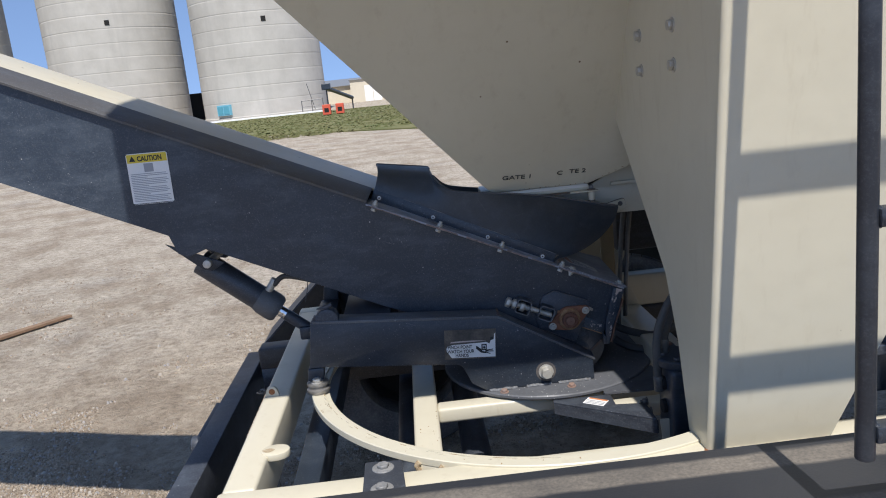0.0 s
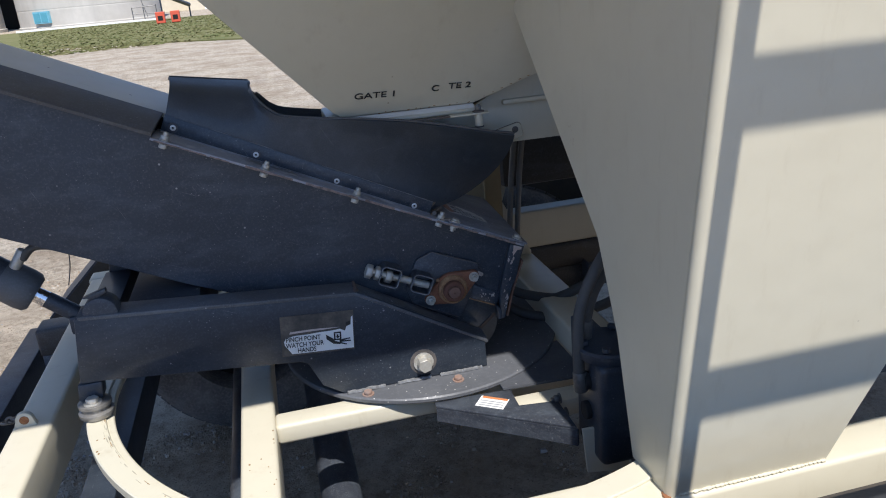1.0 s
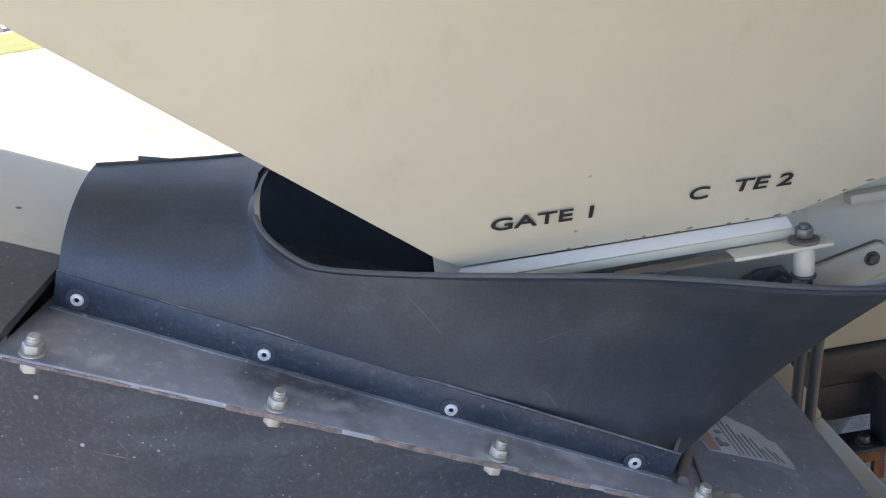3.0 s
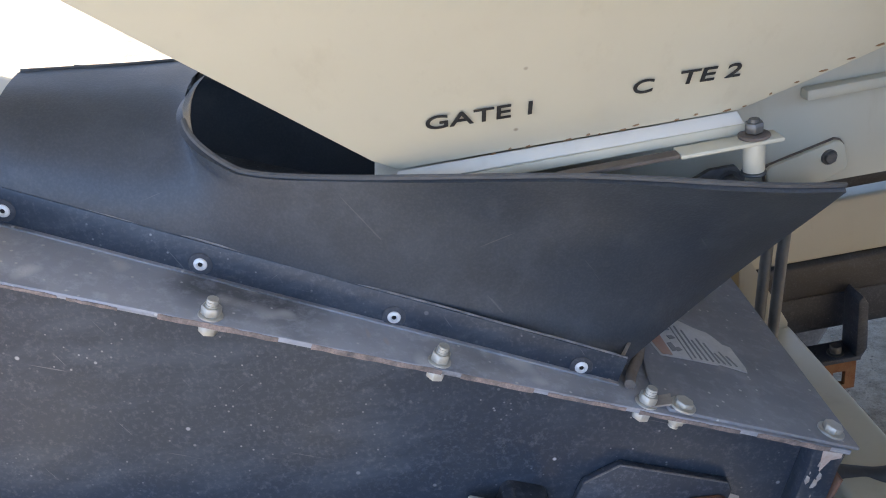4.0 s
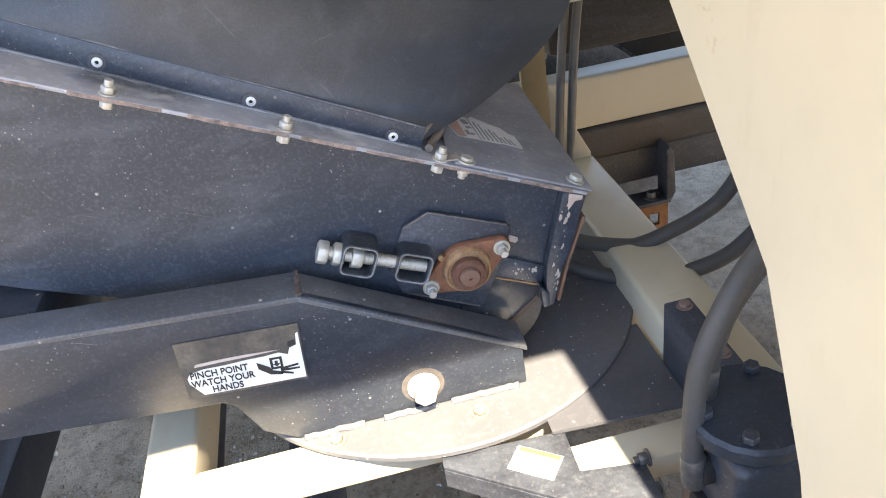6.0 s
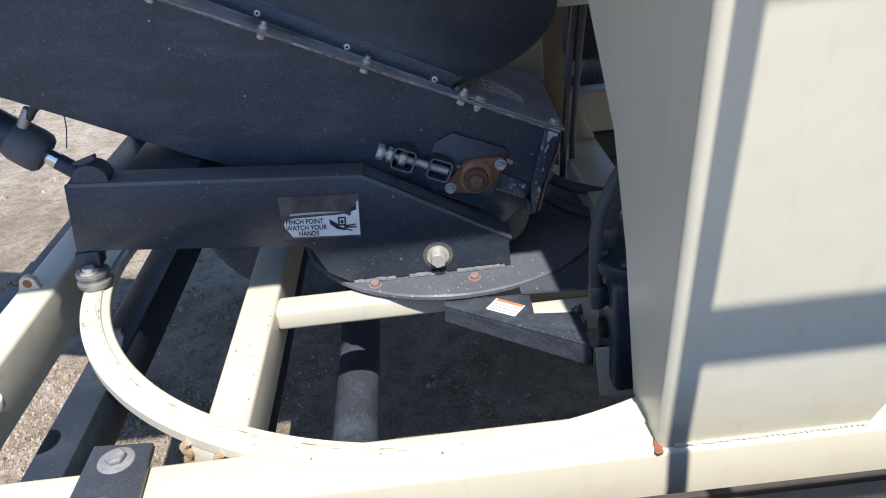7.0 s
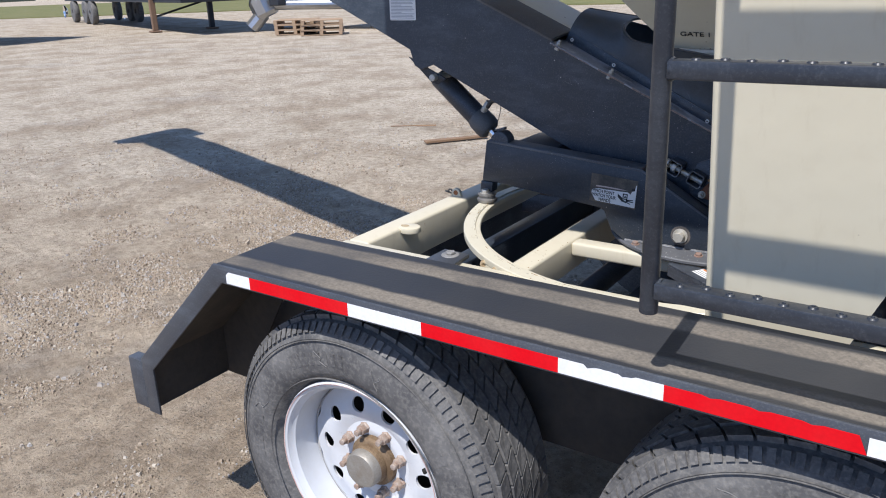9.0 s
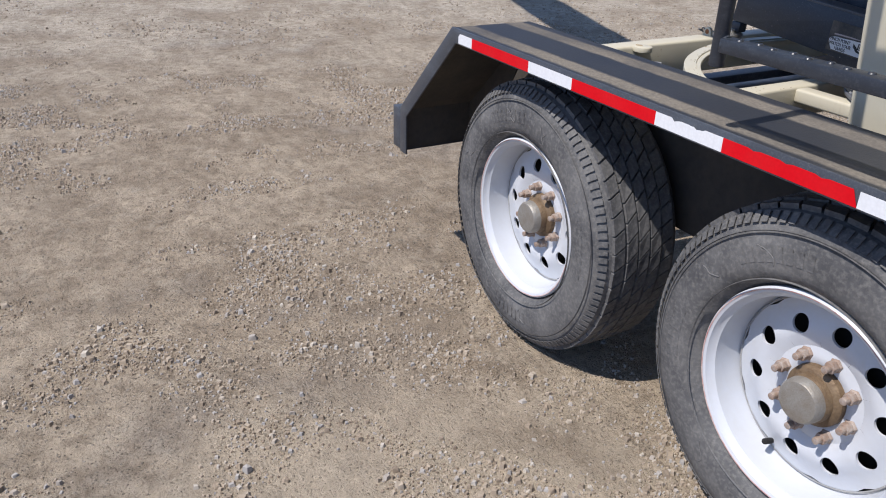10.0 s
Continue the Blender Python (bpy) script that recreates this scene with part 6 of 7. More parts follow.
# pictogram: press block over a slanted plate and a bent arrow shape
plaque(pm, [(0.080, 0.034), (0.081, 0.024), (0.094, 0.013), (0.107, 0.0105), (0.110, 0.0135), (0.097, 0.0185), (0.094, 0.024)], 0.0019, INK, lab, "pictogram")
for x0, y0, x1, y1 in ((0.0955, 0.0200, 0.1100, 0.0228), (0.0955, 0.0345, 0.1100, 0.0373), (0.0955, 0.0229, 0.0985, 0.0344), (0.1070, 0.0229, 0.1100, 0.0344)):
    plaque(pm, rect(x0, y0, x1, y1), 0.0019, INK, lab, "pictogram")
plaque(pm, [(0.0985, 0.0275), (0.1030, 0.0235), (0.1070, 0.0275), (0.1045, 0.0278), (0.1045, 0.0318), (0.1010, 0.0318), (0.1010, 0.0278)], 0.0019, INK, lab, "arrow")
for y0, x1, y1 in ((0.0125, 0.120, 0.0080), (0.0150, 0.1285, 0.0150), (0.0172, 0.1275, 0.0205)):
    plaque(pm, [(0.106, y0), (x1, y1), (x1, y1 + 0.0024), (0.106, y0 + 0.0032)], 0.0019, INK, lab, "pictogram")
plaque(pm, [(0.1195, 0.049), (0.1285, 0.051), (0.1288, 0.058), (0.1200, 0.0555)], 0.0012, INK, old, "dark_patch")
plaque(pm, [(0.010, 0.0425), (0.040, 0.0440), (0.075, 0.0450), (0.110, 0.0470), (0.070, 0.0485), (0.035, 0.0478), (0.012, 0.0465)], 0.0012, mat_plain("pinkish_strip", (0.56, 0.47, 0.44), 0.6, 0.0, 0.6, 60.0, (0.36, 0.30, 0.27)), old, "torn_strip", "faint torn paper strip")

# lock plate bolted to the beam, with stop bracket
lock = thing("lock_plate", (0.75, 0.85, 0.70), "black angled lock plate with white sticker under the disc", "bracket")
part("plate", slab([(0.612, 0.926, 0.693), (0.613, 0.942, 0.693), (0.768, 0.934, 0.693), (0.765, 0.868, 0.693), (0.840, 0.857, 0.693), (0.838, 0.757, 0.693)], (0, 0, 0.005), 0.001), BLACK_DUSTY, lock, "black folded plate with an open slot", True)
part("plate_skirt", slab([(0.612, 0.925, 0.6925), (0.838, 0.756, 0.6925), (0.838, 0.756, 0.658), (0.612, 0.925, 0.664)], (0.004, 0.003, 0)), BLACK_DUSTY, lock)
part("slot_bar", box((0.755, 0.862, 0.655), (0.93, 0.912, 0.6925), 0.003), CREAM_DIM, lock, "cream bar under the slot", True)
km = basis((0.672, 0.895, 0.6978), (0.80, -0.60, 0), (0.60, 0.80, 0))
kl = plaque(km, rect(0.008, 0.010, 0.066, 0.048), 0.0006, WHITE, lock, "sticker", "white sticker with orange edge")
for k in range(3):
    plaque(km, rect(0.012, 0.014 + 0.008 * k, 0.062, 0.0165 + 0.008 * k), 0.0014, GREYINK, kl, "text_bar")
plaque(km, rect(0.012, 0.0405, 0.064, 0.0470), 0.0014, mat_plain("orange_print", (0.6, 0.22, 0.08), 0.6, 0, 0.3), kl, "stripe")
# base plate at the far side with an angle iron on the cross beam
part("deck_plate", slab([(0.752, 0.930, 0.700), (0.929, 0.918, 0.700), (0.929, 1.086, 0.700), (0.80, 1.075, 0.700), (0.752, 1.076, 0.700)], (0, 0, 0.005), 0.0), mat_streaked("deck_plate_worn", (0.075, 0.08, 0.09), (0.035, 0.037, 0.042), 0.5, 0.0), lock, "scuffed black deck plate", True)
DULL = mat_plain("dull_rust", (0.26, 0.17, 0.14), 0.8, 0.1, 0.7, 50.0)
ang = part("angle_iron", box((0.930, 0.80, 0.694), (0.966, 1.004, 0.80), 0.003), BLACK_DUSTY, trailer, "black angle bracket with rusty bolts", True)
for y in (0.893, 0.988):
    bolt(ang, (0.951, y, 0.80), (0, 0, 1), 0.0075, 0.005, material=DULL)
part("bracket_weld", weld_blobs([(0.929, 0.81 + 0.006 * k, 0.696) for k in range(32)], 0.0035, 12), WELD, ang, "pale weld along the bracket's foot", True)
# hydraulic motor and valve block at the leg
motor = thing("hydraulic_motor", (0.885, 0.76, 0.69), "black hydraulic swing motor with hose fittings", "motor")
mb = box((0.862, 0.70, 0.640), (0.945, 0.815, 0.838), 0.012, None, 3)
part("motor_body", mb, BLACK, motor, "", True)
for z in (0.675, 0.730, 0.790):
    part("port", rod((0.852, 0.757, z), (0.866, 0.757, z), 0.017, 20, 0.002), DARK, motor, "", True)
part("motor_flange", spin([(0.0, 0.0), (0.060, 0.0), (0.062, 0.004), (0.062, 0.016), (0.058, 0.020), (0.0, 0.020)], (0.905, 0.76, 0.838), (0, 0, 1), 18), BLACK, motor, "", True)
for k in range(6):
    bolt(motor, (0.905 + 0.048 * math.cos(k * 1.047), 0.76 + 0.048 * math.sin(k * 1.047), 0.858), (0, 0, 1), 0.008, 0.008, False, material=BLACK_DUSTY)
part("mount_plate", slab([(0.840, 0.735, 0.704), (0.848, 0.735, 0.612), (0.93, 0.735, 0.600), (0.93, 0.735, 0.700)], (0, 0.006, 0)), CREAM_DIM, motor, "cream mount plate")
for k in range(2):
    bolt(motor, (0.846, 0.86 - 0.035 * k, 0.70 - 0.012 * k), (-1, 0, 0), 0.008, 0.011, True, 0.008, material=STEEL)


def hose(points, r, label, fitting=True):
    h = thing("hydraulic_hose", points[0], label, "hose", "hydraulic hoses")
    part("rubber_tube", pipe(points, r, 14, 8), HOSE, h, "", True)
    line = smooth_line(points, 8)
    if fitting:
        d = (line[1] - line[0]).normalized()
        part("crimp_fitting", rod(line[0] - d * 0.004, line[0] + d * 0.035, r * 1.2, 14, 0.002), STEEL, h, "grey crimp fitting", True)
    return h


hose([(0.84, 1.25, 0.80), (0.895, 1.225, 0.772), (0.965, 1.212, 0.752), (0.992, 1.197, 0.760), (1.030, 1.186, 0.778), (1.067, 1.18, 0.796), (1.099, 1.17, 0.826), (1.116, 1.14, 0.899), (1.105, 1.10, 0.987), (1.049, 1.05, 1.066), (0.97, 0.96, 1.20), (0.92, 0.84, 1.33)], 0.0115, "black rubber hydraulic hose looping behind the leg")
hose([(0.83, 1.23, 0.77), (0.890, 1.215, 0.728), (0.937, 1.186, 0.719), (0.966, 1.153, 0.724), (0.994, 1.130, 0.737), (1.030, 1.115, 0.752), (1.068, 1.110, 0.764), (1.100, 1.110, 0.782), (1.133, 1.110, 0.816), (1.155, 1.08, 0.90), (1.12, 1.0, 1.05), (1.04, 0.9, 1.25)], 0.0115, "black rubber hydraulic hose looping behind the leg")
hose([(0.848, 0.757, 0.775), (0.846, 0.76, 0.84), (0.853, 0.765, 0.92), (0.885, 0.775, 0.985), (0.93, 0.79, 1.03), (0.99, 0.82, 1.06), (1.08, 0.87, 1.06)], 0.0105, "dusty grey hydraulic hose rising from the swing motor")
hose([(0.872, 0.79, 0.857), (0.876, 0.79, 0.90), (0.90, 0.80, 0.95), (0.95, 0.82, 0.985), (1.02, 0.85, 1.0), (1.1, 0.9, 1.0)], 0.0105, "dusty grey hydraulic hose rising from the swing motor")
LINE = mat_plain("grey_steel_line", (0.16, 0.16, 0.155), 0.45, 0.5, 0.5, 20.0, (0.28, 0.26, 0.23))
for dx in (0.0, 0.0205):
    tl = thing("hydraulic_line", (0.922 + dx, 1.40, 0.74), "thin grey steel hydraulic line running up beside the outlet", "pipe", "steel hydraulic lines")
    part("pipe", pipe([(0.9215 + dx, 1.40, 0.70), (0.929 + dx, 1.40, 0.826), (0.9445 + dx, 1.40, 1.007), (0.958 + dx, 1.38, 1.16), (0.974 + dx, 1.36, 1.34)], 0.0072, 14, 6), LINE, tl, "", True)

# lift cylinder under the conveyor
cyl = thing("hydraulic_cylinder", (-0.07, 1.24, 0.90), "black hydraulic lift cylinder with chrome rod", "cylinder")
P0, P1 = Vector((-0.340, 1.24, 1.126)), Vector((-0.056, 1.24, 0.886))
D = (P1 - P0).normalized()
body = part("barrel", rod(P0, P0 + D * 0.250, 0.0375, 32, 0.004), CHARCOAL, cyl, "black barrel", True)
# dusty grey is lightened here to stand for a sun patch on the gland
part("gland", spin([(0.0, 0.198), (0.0378, 0.198), (0.0425, 0.212), (0.0435, 0.245), (0.0415, 0.262), (0.034, 0.270), (0.0, 0.270)], P0, D, 32), mat_black("gland_sun_patch", (0.10, 0.098, 0.095), 1.0, 0.55), body, "dusty flared gland, grey lightened for the sun patch on it", True)
part("rod", rod(P0 + D * 0.268, P0 + D * 0.295, 0.0165, 20), CHROME, cyl, "chrome piston rod", True)
part("rod_end", rod(P0 + D * 0.292, P1 + D * 0.02, 0.0172, 20), CHARCOAL, cyl, "black rod end", True)
part("clevis", box((P1.x - 0.025, 1.215, P1.z - 0.028), (P1.x + 0.028, 1.265, P1.z + 0.012), 0.006), BLACK, cyl, "", True)
part("port", rod(P0 + D * 0.215 + Vector((0.02, -0.012, 0.03)), P0 + D * 0.215 + Vector((0.045, -0.012, 0.064)), 0.011, 12, 0.002), ZINC, cyl, "", True)
part("mount_pin", rod((-0.292, 1.125, 1.137), (-0.292, 1.355, 1.137), 0.0115, 16, 0.001), ZINC, cyl, "zinc hinge pin", True)
for y in (1.145, 1.315):
    part("mount_ear", slab([cv(1.25, 0, -0.286) * 1 - Vector((0, cv(1.25, 0, -0.286).y - y, 0)), cv(1.08, 0, -0.286) - Vector((0, cv(1.08, 0, -0.286).y - y, 0)), (-0.262, y, 1.125), (-0.285, y, 1.112), (-0.308, y, 1.118)], (0, 0.008, 0), 0.002), BLACK, conveyor, "", True)
solo("loose_wire", pipe([(-0.022, 1.12, 1.062), (-0.026, 1.12, 1.035), (-0.036, 1.118, 1.0)], 0.0012, 6), HOSE, "thin black wire end hanging under the conveyor", "wire")
hose([(-0.135, 1.225, 1.035), (-0.10, 1.21, 1.06), (-0.03, 1.20, 1.045), (0.06, 1.2, 1.01), (0.13, 1.2, 0.985)], 0.008, "thin black hose looping under the conveyor", False)


# ---------------------------------------------------------------- far side of the yard
EYE = (0.30, -1.01)


def bearing(az, dist):
    a = radians(az)
    return EYE[0] + dist * math.sin(a), EYE[1] + dist * math.cos(a)


def mat_concrete():
    m, n, l, b = nodes_of("silo_concrete", 0.9, 0.0, 0.2)
    p = coords(n, l)
    f = noise_fac(n, l, p, 0.5, 0.35, 0.7, 6.0, 0.65)
    c = mix(n, l, f, (0.49, 0.465, 0.415), (0.41, 0.385, 0.34))
    st = noise_fac(n, l, coords(n, l, (1.2, 1.2, 0.12)), 1.0, 0.5, 0.75, 5.0)
    c = mix(n, l, times(n, l, st, 0.4), c, (0.33, 0.31, 0.28))
    g = noise_fac(n, l, p, 12.0, 0.4, 0.8)
    c = mix(n, l, times(n, l, g, 0.2), c, (0.54, 0.515, 0.465))
    l.new(c, b.inputs["Base Color"])
    return m


CONCRETE = mat_concrete()


def build_silo(az, dist, r, label):
    x, y = bearing(az, dist)
    silo = thing("silo", (x, y, 0), label, "silo", "concrete silos")
    prof = [(r + 0.12, -0.05), (r + 0.12, 0.25), (r, 0.3)]
    z = 0.3
    k = 0
    while z < 26:
        h = 1.28
        bulge = 0.003 * ((k * 37) % 5 - 2) / 2
        prof += [(r + bulge, z + 0.02), (r + bulge, z + 0.10), (r + bulge, z + h - 0.10), (r + bulge, z + h - 0.02), (r - 0.010, z + h), (r - 0.010, z + h + 0.02)]
        z += h + 0.02
        k += 1
    part("silo_wall", spin(prof, (x, y, 0), (0, 0, 1), 72), CONCRETE, silo, "grey concrete stave wall in cast rings", True)
    part("silo_roof", spin([(r + 0.3, z), (r + 0.3, z + 0.3), (0.0, z + 2.0)], (x, y, 0), (0, 0, 1), 48), CONCRETE, silo, "concrete roof")
    return silo, x, y


def on_silo(silo, cx, cy, r, az, z, w, h, depth, material, name, label=""):
    """A small panel standing proud of a silo's wall, on the side that faces the yard."""
    a = radians(az)
    d = Vector((math.sin(a), math.cos(a), 0))
    o = Vector((EYE[0] - cx, EYE[1] - cy, 0))
    bq = o.dot(d)
    s = -bq - math.sqrt(max(bq * bq - o.dot(o) + r * r, 0))
    p = Vector((cx, cy, 0)) + o + d * s
    nrm = Vector((p.x - cx, p.y - cy, 0)).normalized()
    tng = Vector((-nrm.y, nrm.x, 0))
    q = [p + tng * i * w / 2 + Vector((0, 0, z + j * h / 2)) - nrm * 0.06 for i, j in ((-1, -1), (1, -1), (1, 1), (-1, 1))]
    return part(name, slab(q, nrm * depth), material, silo, label), p, nrm, tng


s1, x1, y1 = build_silo(-9.65, 80.0, 5.93, "tall grey concrete silo beside the grass bank")
s2, x2, y2 = build_silo(-18.9, 86.0, 6.3, "tall grey concrete silo beside the yard")
s3, x3, y3 = build_silo(-29.4, 92.0, 7.2, "tall grey concrete silo beside the yard")
PALE_BLUE = mat_plain("pale_blue_paint", (0.16, 0.42, 0.52), 0.5, 0.0, 0.3, 5.0)
BARN = mat_plain("cream_wall_sheet", (0.62, 0.56, 0.44), 0.7, 0.0, 0.2, 2.0)
DOORWHITE = mat_plain("white_door_paint", (0.80, 0.80, 0.80), 0.6, 0.0, 0.1, 3.0)
ROOF = mat_plain("grey_roof_sheet", (0.25, 0.26, 0.27), 0.5, 0.3, 0.2, 3.0)
ORANGE = mat_plain("orange_red_paint", (0.62, 0.10, 0.05), 0.55, 0.0, 0.3, 4.0)
on_silo(s1, x1, y1, 5.93, -9.03, 8.7, 0.42, 0.46, 0.09, DARK, "vent_opening", "dark square vent")
on_silo(s2, x2, y2, 6.3, -19.11, 9.9, 0.42, 0.46, 0.09, DARK, "vent_opening", "dark square vent")
bx, p, nrm, tng = on_silo(s1, x1, y1, 5.93, -12.5, 1.0, 1.5, 0.95, 0.3, PALE_BLUE, "hatch", "pale blue hatch boxes")
for k in (-1, 1):
    q = [p + tng * (k * 0.36 + i * 0.3) + Vector((0, 0, 1.0 + j * 0.36)) + nrm * 0.24 for i, j in ((-1, -1), (1, -1), (1, 1), (-1, 1))]
    part("hatch_door", slab(q, nrm * 0.03), mat_plain("teal_paint", (0.08, 0.30, 0.38), 0.5, 0.0, 0.3, 5.0), s1, "teal hatch door")
# pipe rack at the silo's foot
rack = bmesh.new()
for az, z0, z1, d in ((-7.2, 0, 1.15, 72), (-5.7, 0, 1.25, 72), (-6.5, 0, 1.15, 72)):
    x, y = bearing(az, d)
    rod((x, y, z0), (x, y, z1), 0.04, 8, 0, rack)
a, b = bearing(-7.2, 72), bearing(-5.7, 72)
rod((*a, 1.12), (*b, 1.18), 0.04, 8, 0, rack)
rod((*a, 0.6), (*b, 0.6), 0.035, 8, 0, rack)
c = bearing(-6.3, 72)
rod((*c, 0.3), (c[0] - 0.5, c[1], 2.6), 0.03, 8, 0, rack)
solo("pipe_rack", rack, STEEL, "thin steel pipe rail at the foot of the silo", "rail", at=(a[0], a[1], 0))
# plain near-black block set into the dark gap between the silos
x, y = bearing(-14.35, 96)
solo("shed", box((x - 2.2, y - 1, 0), (x + 2.2, y + 3, 3.1), 0.05), DARK, "near-black block filling the dark gap between the silos", "shed", at=(x, y, 0))


def build_barn():
    x0, y0 = bearing(-6.2, 112)
    x1b, y1b = bearing(2.6, 108)
    barn = thing("barn", ((x0 + x1b) / 2, y0, 0), "low cream barn with white doors and grey roof", "barn")
    part("wall", box((x0, y0, 0), (x1b, y0 + 9, 2.35)), BARN, barn, "cream sheet wall")
    part("roof", slab([(x0 - 0.3, y0 - 0.4, 2.35), (x0 - 0.3, y0 + 4.6, 3.35), (x0 - 0.3, y0 + 9.4, 2.35)], (x1b - x0 + 0.6, 0, 0)), ROOF, barn, "grey sheet roof")
    g0 = bearing(-3.65, 106)
    g1 = bearing(-0.2, 106)
    part("wall", box((g0[0], g0[1], 0), (g1[0], y0 - 0.02, 2.9)), BARN, barn, "cream gable wall")
    part("roof", box((g0[0] - 0.15, g0[1] - 0.2, 2.9), (g1[0] + 0.15, y0 - 0.02, 3.02), 0.02), ROOF, barn, "")
    d0 = bearing(-2.7, 106)
    for k in range(2):
        part("door", box((d0[0] + 0.1 + 1.15 * k, g0[1] - 0.05, 0.02), (d0[0] + 1.15 + 1.15 * k, g0[1] + 0.02, 2.1), 0.01), DOORWHITE, barn, "white door")
    return barn


build_barn()
AUG = bmesh.new()
a, b = bearing(-5.35, 64), bearing(-3.6, 70)
rod((*a, 2.0), (*b, 1.0), 0.16, 14, 0, AUG)
box((a[0] - 0.35, a[1] - 0.3, 1.85), (a[0] + 0.35, a[1] + 0.3, 2.35), 0.05, AUG)
rod((a[0], a[1], 0), (a[0], a[1], 1.9), 0.06, 10, 0, AUG)
rod((b[0], b[1], 0), (b[0], b[1], 1.0), 0.06, 10, 0, AUG)
solo("grain_auger", AUG, BLACK, "black grain auger standing by the silo", "auger", at=(a[0], a[1], 0))
for k, az in enumerate((-5.5, -4.55)):
    x, y = bearing(az, 57.5)
    cr = thing("crate", (x, y, 0), "orange-red metal crate with dark front", "crate", "orange crates")
    part("body", box((x - 0.29, y - 0.25, 0.08), (x + 0.29, y + 0.25, 0.80), 0.03), ORANGE, cr, "")
    part("front_panel", box((x - 0.16, y - 0.262, 0.25), (x + 0.16, y - 0.25, 0.55), 0.01), DARK, cr, "dark front panel")
    part("foot", box((x - 0.27, y - 0.2, 0.0), (x + 0.27, y + 0.2, 0.085), 0.01), DARK, cr, "")


# grass bank
def mat_grass():
    m, n, l, b = nodes_of("grass", 0.9, 0.0, 0.1)
    p = coords(n, l)
    f = noise_fac(n, l, p, 0.6, 0.35, 0.7, 6.0, 0.7)
    c = mix(n, l, f, (0.105, 0.125, 0.045), (0.19, 0.175, 0.085))
    g = noise_fac(n, l, p, 7.0, 0.45, 0.75, 5.0, 0.7)
    c = mix(n, l, times(n, l, g, 0.6), c, (0.235, 0.20, 0.115))
    l.new(c, b.inputs["Base Color"])
    return m


GRASS = mat_grass()


def bank(corners, name, label, height=0.04):
    bm = bmesh.new()
    slab([(x, y, -0.01) for x, y in corners], (0, 0, height + 0.01), 0.0, bm)
    return solo(name, bm, GRASS, label, "grass", kind="structure")


bank([bearing(-30, 41), bearing(-11.2, 36.5), bearing(-4, 31.5), bearing(0.7, 28.6), bearing(14, 24), bearing(16, 70), bearing(-4, 72), bearing(-14, 73), bearing(-30, 84)], "grass_bank", "green and straw-coloured grass bank below the silos")
bank([bearing(-70, 60), bearing(-45, 48), bearing(-34, 44), bearing(-34, 95), bearing(-70, 110)], "grass_verge", "thin grass verge beyond the yard")


def tufts(corners_fn, count, seed, name, label):
    rnd = random.Random(seed)
    verts, faces = [], []
    for _ in range(count):
        x, y = corners_fn(rnd)
        h, w = rnd.uniform(0.02, 0.075), rnd.uniform(0.06, 0.22)
        a = rnd.uniform(0, math.pi)
        dx, dy = math.cos(a) * w, math.sin(a) * w
        i = len(verts)
        verts += [(x - dx, y - dy, 0.02), (x + dx, y + dy, 0.02), (x + dx * 0.3 + rnd.uniform(-.1, .1), y + dy * 0.3, 0.03 + h), (x - dx * 0.4, y - dy * 0.4, 0.03 + h * 0.7)]
        faces.append((i, i + 1, i + 2, i + 3))
    me = bpy.data.meshes.new(name)
    me.from_pydata(verts, [], faces)
    me.materials.append(GRASS)
    return tagged(new(name, me), label, "grass", kind="stuff")


tufts(lambda r: bearing(r.uniform(-14, 3), r.uniform(31, 70)), 5000, 8, "grass_tufts", "uneven tufts of short grass on the bank")
# concrete kerb under the right-hand silo
ap = bmesh.new()
slab([(*bearing(-14.2, 73.3), 0.03), (*bearing(-5.2, 71.0), 0.03), (*bearing(-5.2, 72.4), 0.03), (*bearing(-14.2, 74.6), 0.03)], (0, 0, 0.12), 0.0, ap)
solo("kerb", ap, DOORWHITE, "pale concrete kerb along the silo", "kerb", kind="structure")

# plank lying on the gravel
PLANK = mat_plain("weathered_plank", (0.27, 0.17, 0.10), 0.85, 0.0, 0.6, 9.0, (0.13, 0.08, 0.045), 0.3)
pa, pb = Vector((-2.98, 4.78, 0)), Vector((-2.60, 5.26, 0))
d = (pb - pa).normalized()
w = Vector((-d.y, d.x, 0))
solo("plank", slab([pa - w * 0.05 + Vector((0, 0, 0.0)), pb - w * 0.03, pb + w * 0.03, pa + w * 0.035], (0, 0, 0.022), 0.002), PLANK, "short brown weathered plank lying on gravel", "plank", at=(pa.x, pa.y, 0))
st = bmesh.new()
rod((-3.75, 5.25, 0.02), (-3.35, 5.5, 0.02), 0.006, 6, 0, st)
rod((-3.5, 5.37, 0.02), (-3.3, 5.42, 0.03), 0.005, 6, 0, st)
solo("stick", st, PLANK, "thin dry stick lying on gravel", "stick", at=(-3.55, 5.4, 0))

# ---------------------------------------------------------------- parked equipment across the yard
FARBLACK = mat_plain("far_black_paint", (0.022, 0.026, 0.034), 0.5, 0.0, 0.3, 2.0)
GALV = mat_plain("galvanised_steel", (0.42, 0.43, 0.44), 0.32, 0.85, 0.4, 3.0, (0.25, 0.25, 0.26))
TIMBER = mat_plain("pallet_timber", (0.36, 0.255, 0.165), 0.85, 0.0, 0.5, 5.0, (0.22, 0.15, 0.10))
GEAR = mat_plain("rusty_landing_gear", (0.21, 0.13, 0.085), 0.8, 0.1, 0.5, 4.0, (0.10, 0.07, 0.05))


